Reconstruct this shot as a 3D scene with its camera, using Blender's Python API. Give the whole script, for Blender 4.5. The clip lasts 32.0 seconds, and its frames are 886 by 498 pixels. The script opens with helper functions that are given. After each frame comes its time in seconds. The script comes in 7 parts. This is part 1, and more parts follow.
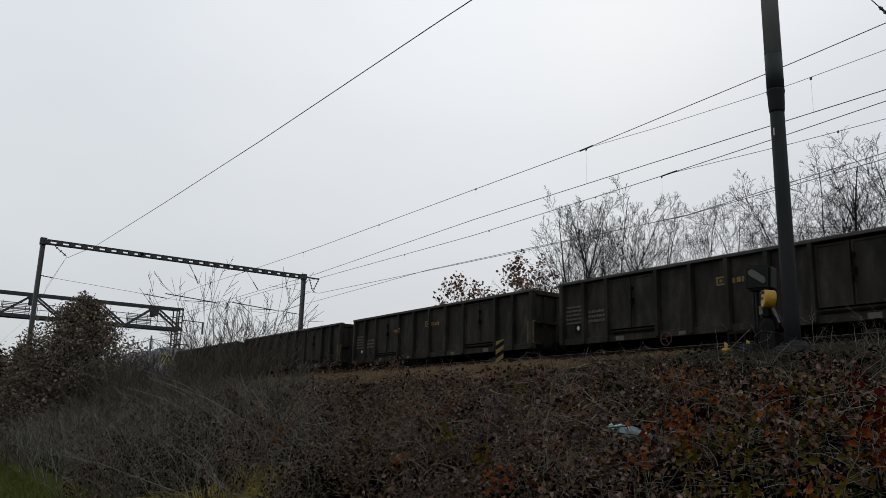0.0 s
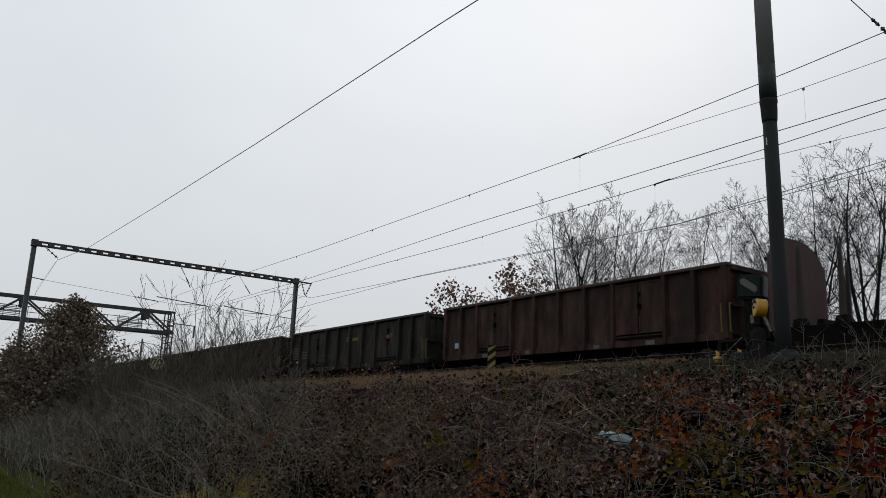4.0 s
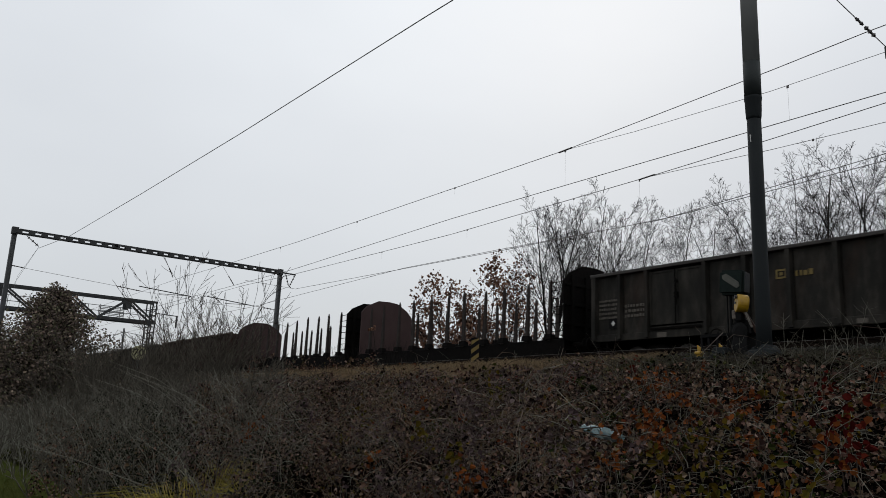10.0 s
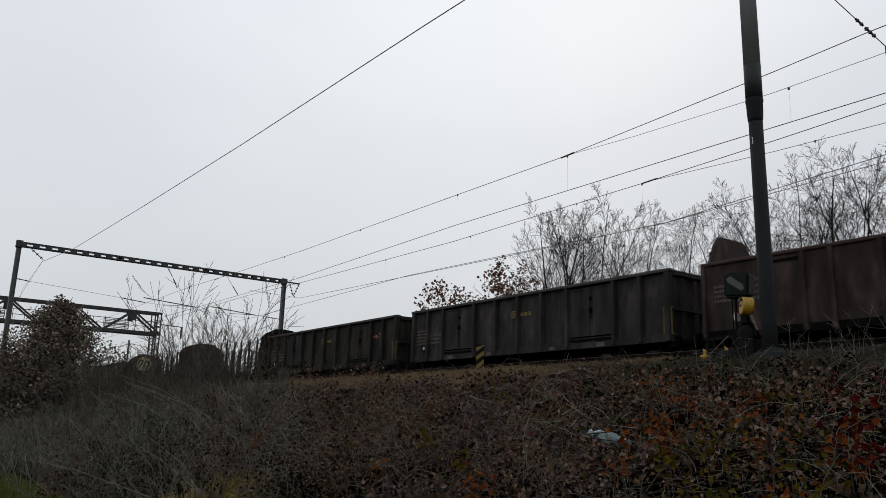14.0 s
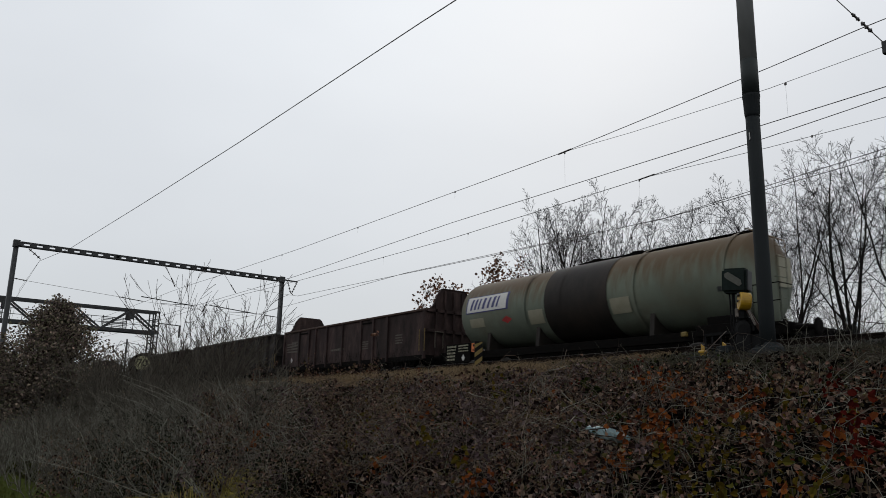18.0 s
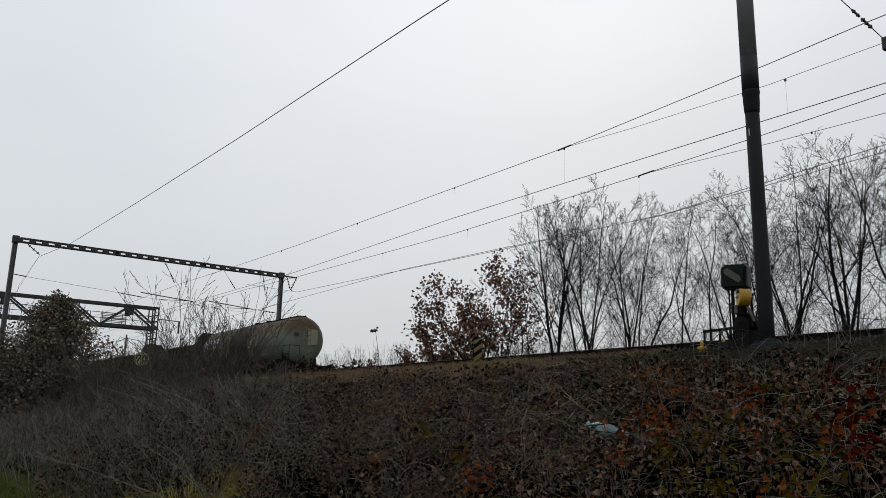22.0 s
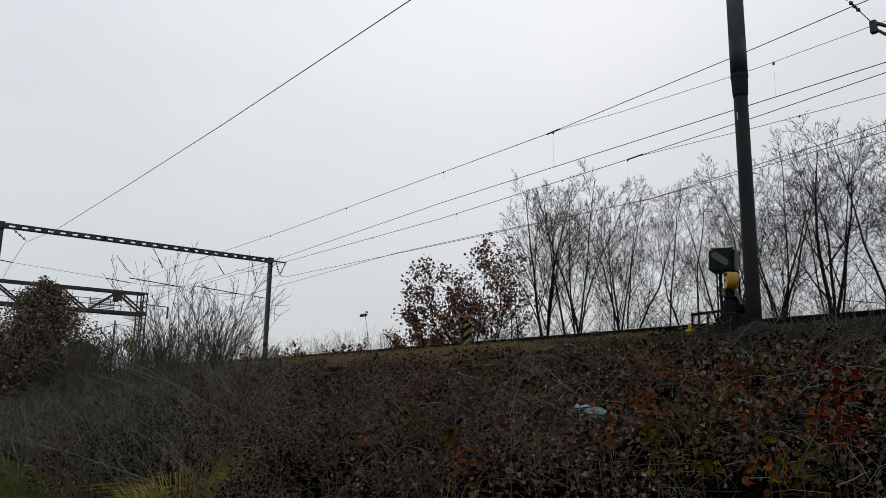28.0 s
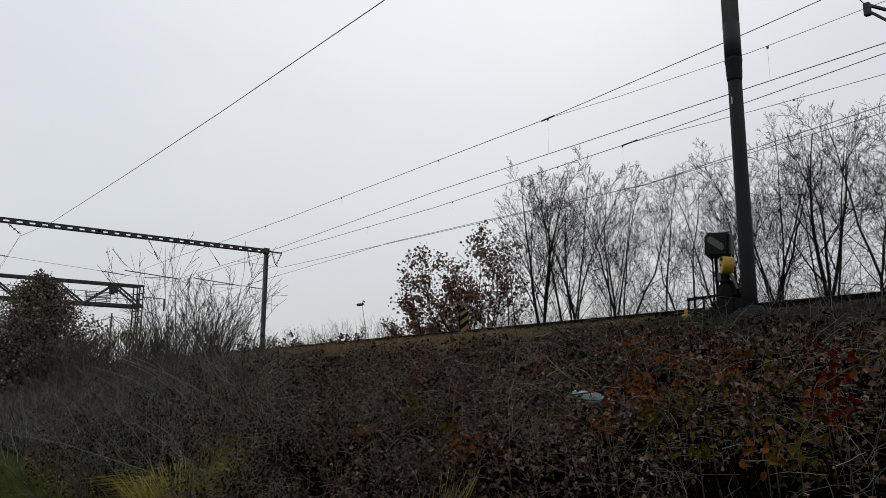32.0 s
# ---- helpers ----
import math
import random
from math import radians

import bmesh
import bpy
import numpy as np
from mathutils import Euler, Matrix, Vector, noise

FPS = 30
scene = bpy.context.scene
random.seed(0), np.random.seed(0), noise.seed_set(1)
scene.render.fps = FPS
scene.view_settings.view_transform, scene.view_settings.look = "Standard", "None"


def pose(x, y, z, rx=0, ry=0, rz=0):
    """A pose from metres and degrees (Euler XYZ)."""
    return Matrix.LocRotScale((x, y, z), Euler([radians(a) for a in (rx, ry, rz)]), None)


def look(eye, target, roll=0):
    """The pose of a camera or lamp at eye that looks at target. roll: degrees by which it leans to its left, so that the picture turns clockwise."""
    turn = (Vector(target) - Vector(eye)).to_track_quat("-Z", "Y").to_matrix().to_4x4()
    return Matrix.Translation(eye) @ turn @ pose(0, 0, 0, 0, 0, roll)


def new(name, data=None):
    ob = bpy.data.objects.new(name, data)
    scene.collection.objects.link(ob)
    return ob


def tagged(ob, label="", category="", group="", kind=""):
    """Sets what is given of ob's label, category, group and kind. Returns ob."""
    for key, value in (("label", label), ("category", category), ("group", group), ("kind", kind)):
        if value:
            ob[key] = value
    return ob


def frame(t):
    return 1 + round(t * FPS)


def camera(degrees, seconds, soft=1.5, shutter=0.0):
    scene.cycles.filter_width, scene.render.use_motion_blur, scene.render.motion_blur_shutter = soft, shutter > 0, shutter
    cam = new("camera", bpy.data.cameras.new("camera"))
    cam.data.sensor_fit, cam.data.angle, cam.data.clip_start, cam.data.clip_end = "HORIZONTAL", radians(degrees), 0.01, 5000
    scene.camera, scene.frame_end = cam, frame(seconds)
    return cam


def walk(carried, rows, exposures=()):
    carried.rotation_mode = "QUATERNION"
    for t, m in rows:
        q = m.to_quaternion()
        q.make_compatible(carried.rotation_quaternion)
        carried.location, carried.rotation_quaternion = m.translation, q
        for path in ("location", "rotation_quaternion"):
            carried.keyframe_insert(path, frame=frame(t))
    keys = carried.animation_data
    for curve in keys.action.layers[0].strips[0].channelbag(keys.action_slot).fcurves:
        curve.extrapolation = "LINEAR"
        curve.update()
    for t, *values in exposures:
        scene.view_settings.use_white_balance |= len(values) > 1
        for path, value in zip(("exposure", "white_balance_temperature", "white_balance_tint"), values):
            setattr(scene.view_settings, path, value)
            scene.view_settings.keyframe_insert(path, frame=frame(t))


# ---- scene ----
# World axes: y runs along the railway in the train's direction, x runs across it away from the camera,
# z is up from the footpath on which the camera stands.
cam = camera(59.4, 32.0, soft=0.6, shutter=0.25)
PATH = [
    (0.0, 102.40, -1.55, -35.40),
    (0.5, 102.53, -1.54, -35.46),
    (1.0, 102.37, -1.68, -35.66),
    (1.5, 102.71, -1.87, -35.68),
    (2.0, 102.79, -1.89, -35.83),
    (2.5, 102.76, -2.04, -35.86),
    (3.0, 103.01, -2.01, -35.98),
    (3.5, 102.97, -1.98, -35.96),
    (5.5, 102.44, -2.14, -36.39),
    (6.0, 102.67, -2.06, -36.41),
    (6.5, 102.61, -2.10, -36.35),
    (7.0, 102.67, -2.25, -36.29),
    (7.5, 102.57, -2.44, -36.29),
    (8.0, 102.51, -2.31, -36.28),
    (8.5, 102.45, -2.29, -36.44),
    (9.0, 102.30, -2.20, -36.61),
    (9.5, 102.22, -2.27, -36.63),
    (10.0, 102.35, -2.40, -37.27),
    (10.5, 102.74, -2.43, -37.20),
    (11.0, 102.90, -2.57, -37.46),
    (11.5, 102.84, -2.46, -37.15),
    (12.0, 102.98, -2.57, -37.17),
    (12.5, 102.98, -2.79, -37.26),
    (13.0, 102.94, -2.08, -37.05),
    (13.5, 103.01, -1.86, -36.83),
    (14.0, 102.85, -1.62, -36.83),
    (14.5, 102.71, -1.84, -36.74),
    (16.5, 103.02, -1.51, -36.74),
    (17.0, 102.93, -1.44, -36.85),
    (17.5, 102.76, -1.35, -36.89),
    (18.0, 102.64, -1.27, -36.92),
    (18.5, 102.56, -1.56, -37.06),
    (19.0, 102.50, -1.68, -37.05),
    (19.5, 102.46, -1.59, -37.10),
    (20.0, 102.59, -1.41, -37.10),
    (20.5, 102.60, -1.39, -36.94),
    (21.0, 102.52, -1.36, -36.95),
    (21.5, 102.32, -1.33, -36.95),
    (22.0, 102.35, -1.30, -36.97),
    (22.5, 102.16, -1.20, -37.05),
    (23.0, 101.99, -1.15, -37.01),
    (23.5, 101.97, -1.01, -36.89),
    (24.0, 102.08, -1.04, -37.02),
    (24.5, 101.91, -1.09, -37.08),
    (25.0, 101.91, -1.02, -36.98),
    (25.5, 101.72, -0.95, -36.84),
    (27.5, 101.34, -0.76, -37.16),
    (28.0, 101.21, -0.95, -37.70),
    (28.5, 101.13, -0.78, -37.57),
    (29.0, 101.05, -0.90, -37.61),
    (29.5, 100.99, -0.79, -37.45),
    (30.0, 100.91, -0.81, -37.49),
    (30.5, 100.69, -0.49, -37.62),
    (31.0, 100.54, -0.39, -37.73),
    (31.5, 100.50, -0.41, -37.71),
    (32.0, 100.35, -0.16, -37.85),
]
walk(cam, [(t, pose(0, 0, 1.6, rx, ry, rz)) for t, rx, ry, rz in PATH])

# ---- sky and light ----
world = bpy.data.worlds.new("overcast_sky")
scene.world = world
world.use_nodes = True
wn, wl = world.node_tree.nodes, world.node_tree.links
wn.clear()
w_out, w_bg = wn.new("ShaderNodeOutputWorld"), wn.new("ShaderNodeBackground")
w_sky = wn.new("ShaderNodeTexSky")
w_sky.sky_type, w_sky.sun_disc = "NISHITA", False
w_sky.sun_elevation, w_sky.sun_rotation = radians(32), radians(50)
w_tc, w_map, w_noise, w_ramp = (wn.new("ShaderNodeTexCoord"), wn.new("ShaderNodeMapping"), wn.new("ShaderNodeTexNoise"), wn.new("ShaderNodeValToRGB"))
w_map.inputs["Scale"].default_value = (1.2, 1.2, 2.6)
w_noise.inputs["Scale"].default_value, w_noise.inputs["Detail"].default_value = 1.3, 4.0
w_noise.inputs["Roughness"].default_value = 0.45
w_ramp.color_ramp.elements[0].position, w_ramp.color_ramp.elements[0].color = 0.30, (0.708, 0.737, 0.775, 1)
w_ramp.color_ramp.elements[1].position, w_ramp.color_ramp.elements[1].color = 0.72, (0.826, 0.857, 0.89, 1)
# the cloud deck grows brighter towards the zenith
w_sep, w_grad, w_mul = wn.new("ShaderNodeSeparateXYZ"), wn.new("ShaderNodeMapRange"), wn.new("ShaderNodeVectorMath")
w_grad.inputs["From Min"].default_value, w_grad.inputs["From Max"].default_value = 0.0, 0.55
w_grad.inputs["To Min"].default_value, w_grad.inputs["To Max"].default_value = 0.74, 1.14
w_mul.operation = "MULTIPLY"
w_mix = wn.new("ShaderNodeMix")
w_mix.data_type = "RGBA"
w_mix.inputs["Factor"].default_value = 0.008
wl.new(w_tc.outputs["Generated"], w_map.inputs["Vector"])
wl.new(w_map.outputs["Vector"], w_noise.inputs["Vector"])
wl.new(w_noise.outputs["Fac"], w_ramp.inputs["Fac"])
wl.new(w_tc.outputs["Generated"], w_sep.inputs[0])
wl.new(w_sep.outputs["Z"], w_grad.inputs["Value"])
wl.new(w_ramp.outputs["Color"], w_mul.inputs[0])
wl.new(w_grad.outputs["Result"], w_mul.inputs[1])
wl.new(w_mul.outputs["Vector"], w_mix.inputs[6])
wl.new(w_sky.outputs["Color"], w_mix.inputs[7])
wl.new(w_mix.outputs[2], w_bg.inputs["Color"])
w_bg.inputs["Strength"].default_value = 0.9
wl.new(w_bg.outputs[0], w_out.inputs[0])

sun = new("sun", bpy.data.lights.new("sun", "SUN"))
sun.data.energy, sun.data.angle, sun.data.color = 0.3, radians(40), (1.0, 0.97, 0.93)
sun.matrix_world = look((60, 50, 50), (0, 0, 0))
scene.view_settings.exposure = 0.0

# ---- helpers for building ----
CAR_X, RAIL_FAR = 19.5, 3.05      # centre line and rail top of the track with the train
NEAR_X, RAIL_NEAR = 15.4, 3.37    # the track in front of it
rng = np.random.default_rng(7)


def material(name, stops, scale=6.0, rough=0.75, metal=0.0, bump=0.15, bump_scale=60.0, stain=None, stain_scale=1.4,
             stain_at=(0.5, 0.7), stretch=(1, 1, 1), island=0.0, spread=0.0, spec=0.5):
    """A worn surface: stops of colour along a grain noise, a second larger stain, and fine relief."""
    m = bpy.data.materials.new(name)
    m.use_nodes = True
    nt, lk = m.node_tree.nodes, m.node_tree.links
    bsdf = nt["Principled BSDF"]
    tc, mp, n1, rp = nt.new("ShaderNodeTexCoord"), nt.new("ShaderNodeMapping"), nt.new("ShaderNodeTexNoise"), nt.new("ShaderNodeValToRGB")
    mp.inputs["Scale"].default_value = stretch
    n1.inputs["Scale"].default_value, n1.inputs["Detail"].default_value, n1.inputs["Roughness"].default_value = scale, 6.0, 0.62
    lk.new(tc.outputs["Object"], mp.inputs["Vector"])
    lk.new(mp.outputs["Vector"], n1.inputs["Vector"])
    lo, hi = (0.04, 0.96) if island else (0.28, 0.74)
    els = rp.color_ramp.elements
    els[0].position, els[1].position = lo, hi
    els[0].color, els[1].color = (*stops[0], 1), (*stops[-1], 1)
    for i, c in enumerate(stops[1:-1], 1):
        els.new(lo + (hi - lo) * i / (len(stops) - 1)).color = (*c, 1)
    col = rp.outputs["Color"]
    src = n1.outputs["Fac"]
    if island:
        geo, mixf = nt.new("ShaderNodeNewGeometry"), nt.new("ShaderNodeMix")
        mixf.inputs["Factor"].default_value = island
        lk.new(n1.outputs["Fac"], mixf.inputs[2])
        lk.new(geo.outputs["Random Per Island"], mixf.inputs[3])
        src = mixf.outputs[0]
    lk.new(src, rp.inputs["Fac"])
    if stain:
        n2, r2, mx = nt.new("ShaderNodeTexNoise"), nt.new("ShaderNodeMapRange"), nt.new("ShaderNodeMix")
        n2.inputs["Scale"].default_value, n2.inputs["Detail"].default_value = stain_scale, 8.0
        n2.inputs["Roughness"].default_value = 0.68
        lk.new(mp.outputs["Vector"], n2.inputs["Vector"])
        r2.inputs["From Min"].default_value, r2.inputs["From Max"].default_value = stain_at
        lk.new(n2.outputs["Fac"], r2.inputs["Value"])
        mx.data_type = "RGBA"
        lk.new(r2.outputs["Result"], mx.inputs["Factor"])
        lk.new(col, mx.inputs[6])
        mx.inputs[7].default_value = (*stain, 1)
        col = mx.outputs[2]
    if spread:
        oi, hs, mr = nt.new("ShaderNodeObjectInfo"), nt.new("ShaderNodeHueSaturation"), nt.new("ShaderNodeMapRange")
        mr.inputs["To Min"].default_value, mr.inputs["To Max"].default_value = 1 - spread, 1 + spread
        lk.new(oi.outputs["Random"], mr.inputs["Value"])
        lk.new(mr.outputs["Result"], hs.inputs["Value"])
        lk.new(col, hs.inputs["Color"])
        col = hs.outputs["Color"]
    lk.new(col, bsdf.inputs["Base Color"])
    bsdf.inputs["Roughness"].default_value, bsdf.inputs["Metallic"].default_value = rough, metal
    bsdf.inputs["Specular IOR Level"].default_value = spec
    if bump:
        n3, bp = nt.new("ShaderNodeTexNoise"), nt.new("ShaderNodeBump")
        n3.inputs["Scale"].default_value, n3.inputs["Detail"].default_value = bump_scale, 5.0
        lk.new(tc.outputs["Object"], n3.inputs["Vector"])
        bp.inputs["Strength"].default_value, bp.inputs["Distance"].default_value = bump, 0.02
        lk.new(n3.outputs["Fac"], bp.inputs["Height"])
        lk.new(bp.outputs["Normal"], bsdf.inputs["Normal"])
    return m


def thing(name, label, category, group="", at=None, kind=""):
    ob = new(name)
    ob.empty_display_size = 0.3
    if at is not None:
        ob.matrix_basis = at
    return tagged(ob, label, category, group, kind)


def part(name, bm, mat, parent=None, label="", at=None, bevel=0.0, smooth=False):
    """Links a bmesh (or shared mesh data) as one mesh object under a thing or part."""
    if isinstance(bm, bpy.types.Mesh):
        me = bm
    else:
        me = bpy.data.meshes.new(name)
        bm.normal_update()
        bm.to_mesh(me)
        bm.free()
    if mat is not None and not me.materials:
        me.materials.append(mat)
    if smooth:
        me.polygons.foreach_set("use_smooth", [True] * len(me.polygons))
    ob = new(name, me)
    if parent is not None:
        ob.parent = parent
    if at is not None:
        ob.matrix_basis = at
    if bevel:
        b = ob.modifiers.new("bevel", "BEVEL")
        b.width, b.segments, b.limit_method = bevel, 2, "ANGLE"
    if label:
        ob["label"] = label
    return ob


def box(bm, x0, x1, y0, y1, z0, z1, taper=0.0):
    """A box; taper draws the top in by that much on x and y."""
    vs = [bm.verts.new(p) for p in ((x0, y0, z0), (x1, y0, z0), (x1, y1, z0), (x0, y1, z0), (x0 + taper, y0 + taper, z1), (x1 - taper, y0 + taper, z1), (x1 - taper, y1 - taper, z1), (x0 + taper, y1 - taper, z1))]
    for f in ((3, 2, 1, 0), (4, 5, 6, 7), (0, 1, 5, 4), (1, 2, 6, 5), (2, 3, 7, 6), (3, 0, 4, 7)):
        bm.faces.new([vs[i] for i in f])
    return bm


def boxes(*rows):
    bm = bmesh.new()
    for r in rows:
        box(bm, *r)
    return bm


def rod(bm, a, b, r0, r1=None, n=8, caps=True):
    """A round bar from a to b."""
    a, b = Vector(a), Vector(b)
    r1 = r0 if r1 is None else r1
    w = (b - a).normalized()
    u = w.orthogonal().normalized()
    v = w.cross(u)
    rings = []
    for p, r in ((a, r0), (b, r1)):
        rings.append([bm.verts.new(p + r * (math.cos(2 * math.pi * i / n) * u + math.sin(2 * math.pi * i / n) * v)) for i in range(n)])
    for i in range(n):
        bm.faces.new((rings[0][i], rings[0][(i + 1) % n], rings[1][(i + 1) % n], rings[1][i]))
    if caps:
        bm.faces.new(rings[0][::-1])
        bm.faces.new(rings[1])
    return bm


def bar(bm, a, b, w, h):
    """A square bar from a to b."""
    a, b = Vector(a), Vector(b)
    d = (b - a).normalized()
    side = d.cross(Vector((0, 0, 1)))
    side = side.normalized() if side.length > 1e-4 else Vector((1, 0, 0))
    up = side.cross(d)
    q = []
    for p in (a, b):
        q.append([bm.verts.new(p + sx * side * w / 2 + sz * up * h / 2) for sx, sz in ((-1, -1), (1, -1), (1, 1), (-1, 1))])
    for i in range(4):
        bm.faces.new((q[0][i], q[0][(i + 1) % 4], q[1][(i + 1) % 4], q[1][i]))
    bm.faces.new(q[0][::-1])
    bm.faces.new(q[1])
    return bm


def turned(bm, profile, n=24, centre=(0, 0, 0), axis="z"):
    """A turned body: profile of (radius, height) about an axis."""
    rings = []
    for r, h in profile:
        ring = []
        for i in range(n):
            c, s = math.cos(2 * math.pi * i / n) * r, math.sin(2 * math.pi * i / n) * r
            p = {"z": (c, s, h), "y": (s, h, c), "x": (h, c, s)}[axis]
            ring.append(bm.verts.new(Vector(p) + Vector(centre)))
        rings.append(ring)
    for a, b in zip(rings, rings[1:]):
        for i in range(n):
            bm.faces.new((a[i], a[(i + 1) % n], b[(i + 1) % n], b[i]))
    bm.faces.new(rings[0][::-1])
    bm.faces.new(rings[-1])
    return bm


def slab(bm, outline, y0, y1):
    """A plate with an outline in x and z, from y0 to y1."""
    a = [bm.verts.new((x, y0, z)) for x, z in outline]
    b = [bm.verts.new((x, y1, z)) for x, z in outline]
    bm.faces.new(a)
    bm.faces.new(b[::-1])
    for i in range(len(outline)):
        j = (i + 1) % len(outline)
        bm.faces.new((a[j], a[i], b[i], b[j]))
    return bm


def quick_mesh(name, verts, quads, mat, smooth=False):
    """A mesh from arrays of points and four-cornered faces."""
    verts, quads = np.asarray(verts, np.float32).reshape(-1, 3), np.asarray(quads, np.int32).reshape(-1, 4)
    me = bpy.data.meshes.new(name)
    me.vertices.add(len(verts))
    me.vertices.foreach_set("co", verts.ravel())
    me.loops.add(quads.size)
    me.loops.foreach_set("vertex_index", quads.ravel())
    me.polygons.add(len(quads))
    me.polygons.foreach_set("loop_start", np.arange(0, quads.size, 4, dtype=np.int32))
    me.polygons.foreach_set("use_smooth", np.full(len(quads), smooth))
    me.update(calc_edges=True)
    me.materials.append(mat)
    return me


def twigs_mesh(name, lines, mat, sides=3):
    """Thin tapering stems: lines of (points, radii), all joined."""
    groups = {}
    for p, r in lines:
        groups.setdefault(len(p), []).append((p, r))
    V, Q, base = [], [], 0
    for k, items in groups.items():
        P, R = np.array([i[0] for i in items], float), np.array([i[1] for i in items], float)
        T = np.gradient(P, axis=1)
        T /= np.linalg.norm(T, axis=2, keepdims=True) + 1e-9
        ref = np.where(np.abs(T[:, :1, 2:3]) > 0.8, np.array([1.0, 0.2, 0]), np.array([0.1, 0.2, 1.0]))
        U = np.cross(T, ref)
        U /= np.linalg.norm(U, axis=2, keepdims=True) + 1e-9
        W = np.cross(T, U)
        ang = 2 * np.pi * np.arange(sides) / sides
        ring = P[:, :, None] + R[:, :, None, None] * (np.cos(ang)[:, None] * U[:, :, None] + np.sin(ang)[:, None] * W[:, :, None])
        n = len(items)
        idx = base + np.arange(n * k * sides).reshape(n, k, sides)
        nxt = np.roll(idx, -1, axis=2)
        Q.append(np.stack([idx[:, :-1], nxt[:, :-1], nxt[:, 1:], idx[:, 1:]], -1).reshape(-1, 4))
        V.append(ring.reshape(-1, 3))
        base += n * k * sides
    return quick_mesh(name, np.concatenate(V), np.concatenate(Q), mat, True)


def leaves_mesh(name, centres, size, mat, up=0.6, aspect=0.72, flat=0.7, out=None):
    """Folded leaves, two faces each, at the given centres, facing mostly up."""
    n = len(centres)
    N = rng.normal(size=(n, 3)) * (1 - up) + np.array([0, 0, up]) + (0 if out is None else np.asarray(out))
    N /= np.linalg.norm(N, axis=1, keepdims=True)
    A = np.cross(N, rng.normal(size=(n, 3)))
    A /= np.linalg.norm(A, axis=1, keepdims=True)
    B = np.cross(N, A)
    s = np.asarray(size).reshape(-1, 1) * np.ones((n, 1))
    w = s * aspect * 0.5
    C = np.asarray(centres)
    f = flat * w * rng.uniform(0.2, 1.3, (n, 1))
    droop = s * rng.uniform(-0.05, 0.28, (n, 1))
    j = rng.uniform(0.7, 1.25, (6, n, 1))
    v = np.stack([C - A * s * 0.42 * j[0], C - A * s * 0.12 * j[1] + B * w * 1.0 * j[1] + N * f, C + A * s * 0.30 + B * w * 0.85 * j[2] + N * f * 0.6, C + A * s * 0.55 * j[3] - N * droop,
                  C + A * s * 0.30 - B * w * 0.85 * j[4] + N * f * 0.6, C - A * s * 0.12 * j[5] - B * w * 1.0 * j[5] + N * f], 1)
    i = 6 * np.arange(n)[:, None]
    q = np.concatenate([np.hstack([i, i + 1, i + 2, i + 3]), np.hstack([i, i + 3, i + 4, i + 5])])
    return quick_mesh(name, v, q, mat)


def grow(start, direction, length, radius, depth, spread=0.6, rise=0.15, bend=0.12, kids=(4, 6), out=None, tips=None, shrink=0.62, first=0.3, thin=0.55, fine=0.0035):
    """A branch with its side branches: a list of (points, radii)."""
    out = [] if out is None else out
    k = 6 if depth > 1 else 4
    p, d = np.array(start, float), np.array(direction, float)
    d /= np.linalg.norm(d)
    pts, rad, dirs = [p.copy()], [radius], [d.copy()]
    for i in range(1, k):
        d = d + rng.normal(size=3) * bend + np.array([0, 0, rise * 0.5])
        d /= np.linalg.norm(d)
        p = p + d * length / (k - 1)
        pts.append(p.copy())
        dirs.append(d.copy())
        rad.append(max(radius * (1 - 0.86 * i / (k - 1)), fine))
    out.append((pts, rad))
    if depth == 0:
        if tips is not None:
            tips += pts[1:]
        return out
    for c in range(rng.integers(kids[0], kids[1] + 1)):
        f = first + (1 - first) * (c + rng.uniform(0, 0.9)) / kids[1]
        f = min(f, 0.98)
        i = min(int(f * (k - 1)), k - 2)
        g = f * (k - 1) - i
        q = np.array(pts[i]) * (1 - g) + np.array(pts[i + 1]) * g
        side = rng.normal(size=3)
        side -= side @ dirs[i] * dirs[i]
        side /= np.linalg.norm(side)
        nd = dirs[i] + side * spread * rng.uniform(0.7, 1.3) + np.array([0, 0, rise])
        grow(q, nd, length * shrink * rng.uniform(0.7, 1.15) * (1.15 - 0.5 * f), max(rad[i] * thin, fine * 1.1), depth - 1, spread, rise, bend, kids, out, tips, shrink, 0.2, thin, fine)
    return out


# ---- materials ----
M_DARK = material("dark_wagon_paint", [(0.005142, 0.004865, 0.00411), (0.01715, 0.01563, 0.01279), (0.04488, 0.0396, 0.03193)], 2.6, 0.72, 0.0, 0.25, 22, stain=(0.02947, 0.01768, 0.01178), stain_scale=0.9, stain_at=(0.52, 0.78), stretch=(1, 1, 0.35), spec=0.15)
M_DARK2 = material("grey_wagon_paint", [(0.009603, 0.008537, 0.008114), (0.0294, 0.02561, 0.02371), (0.07389, 0.06308, 0.05768)], 2.2, 0.72, 0.0, 0.25, 22, stain=(0.0166, 0.01423, 0.01328), stain_scale=0.8, stain_at=(0.5, 0.75), stretch=(1, 1, 0.3), spec=0.15)
M_BROWN = material("rusty_wagon_paint", [(0.0088, 0.0056, 0.0046), (0.034, 0.0185, 0.0144), (0.083, 0.046, 0.0355)], 2.4, 0.78, 0.0, 0.25, 22, stain=(0.02041, 0.01517, 0.01283), stain_scale=1.1, stain_at=(0.46, 0.72), stretch=(1, 1, 0.35), spec=0.15)
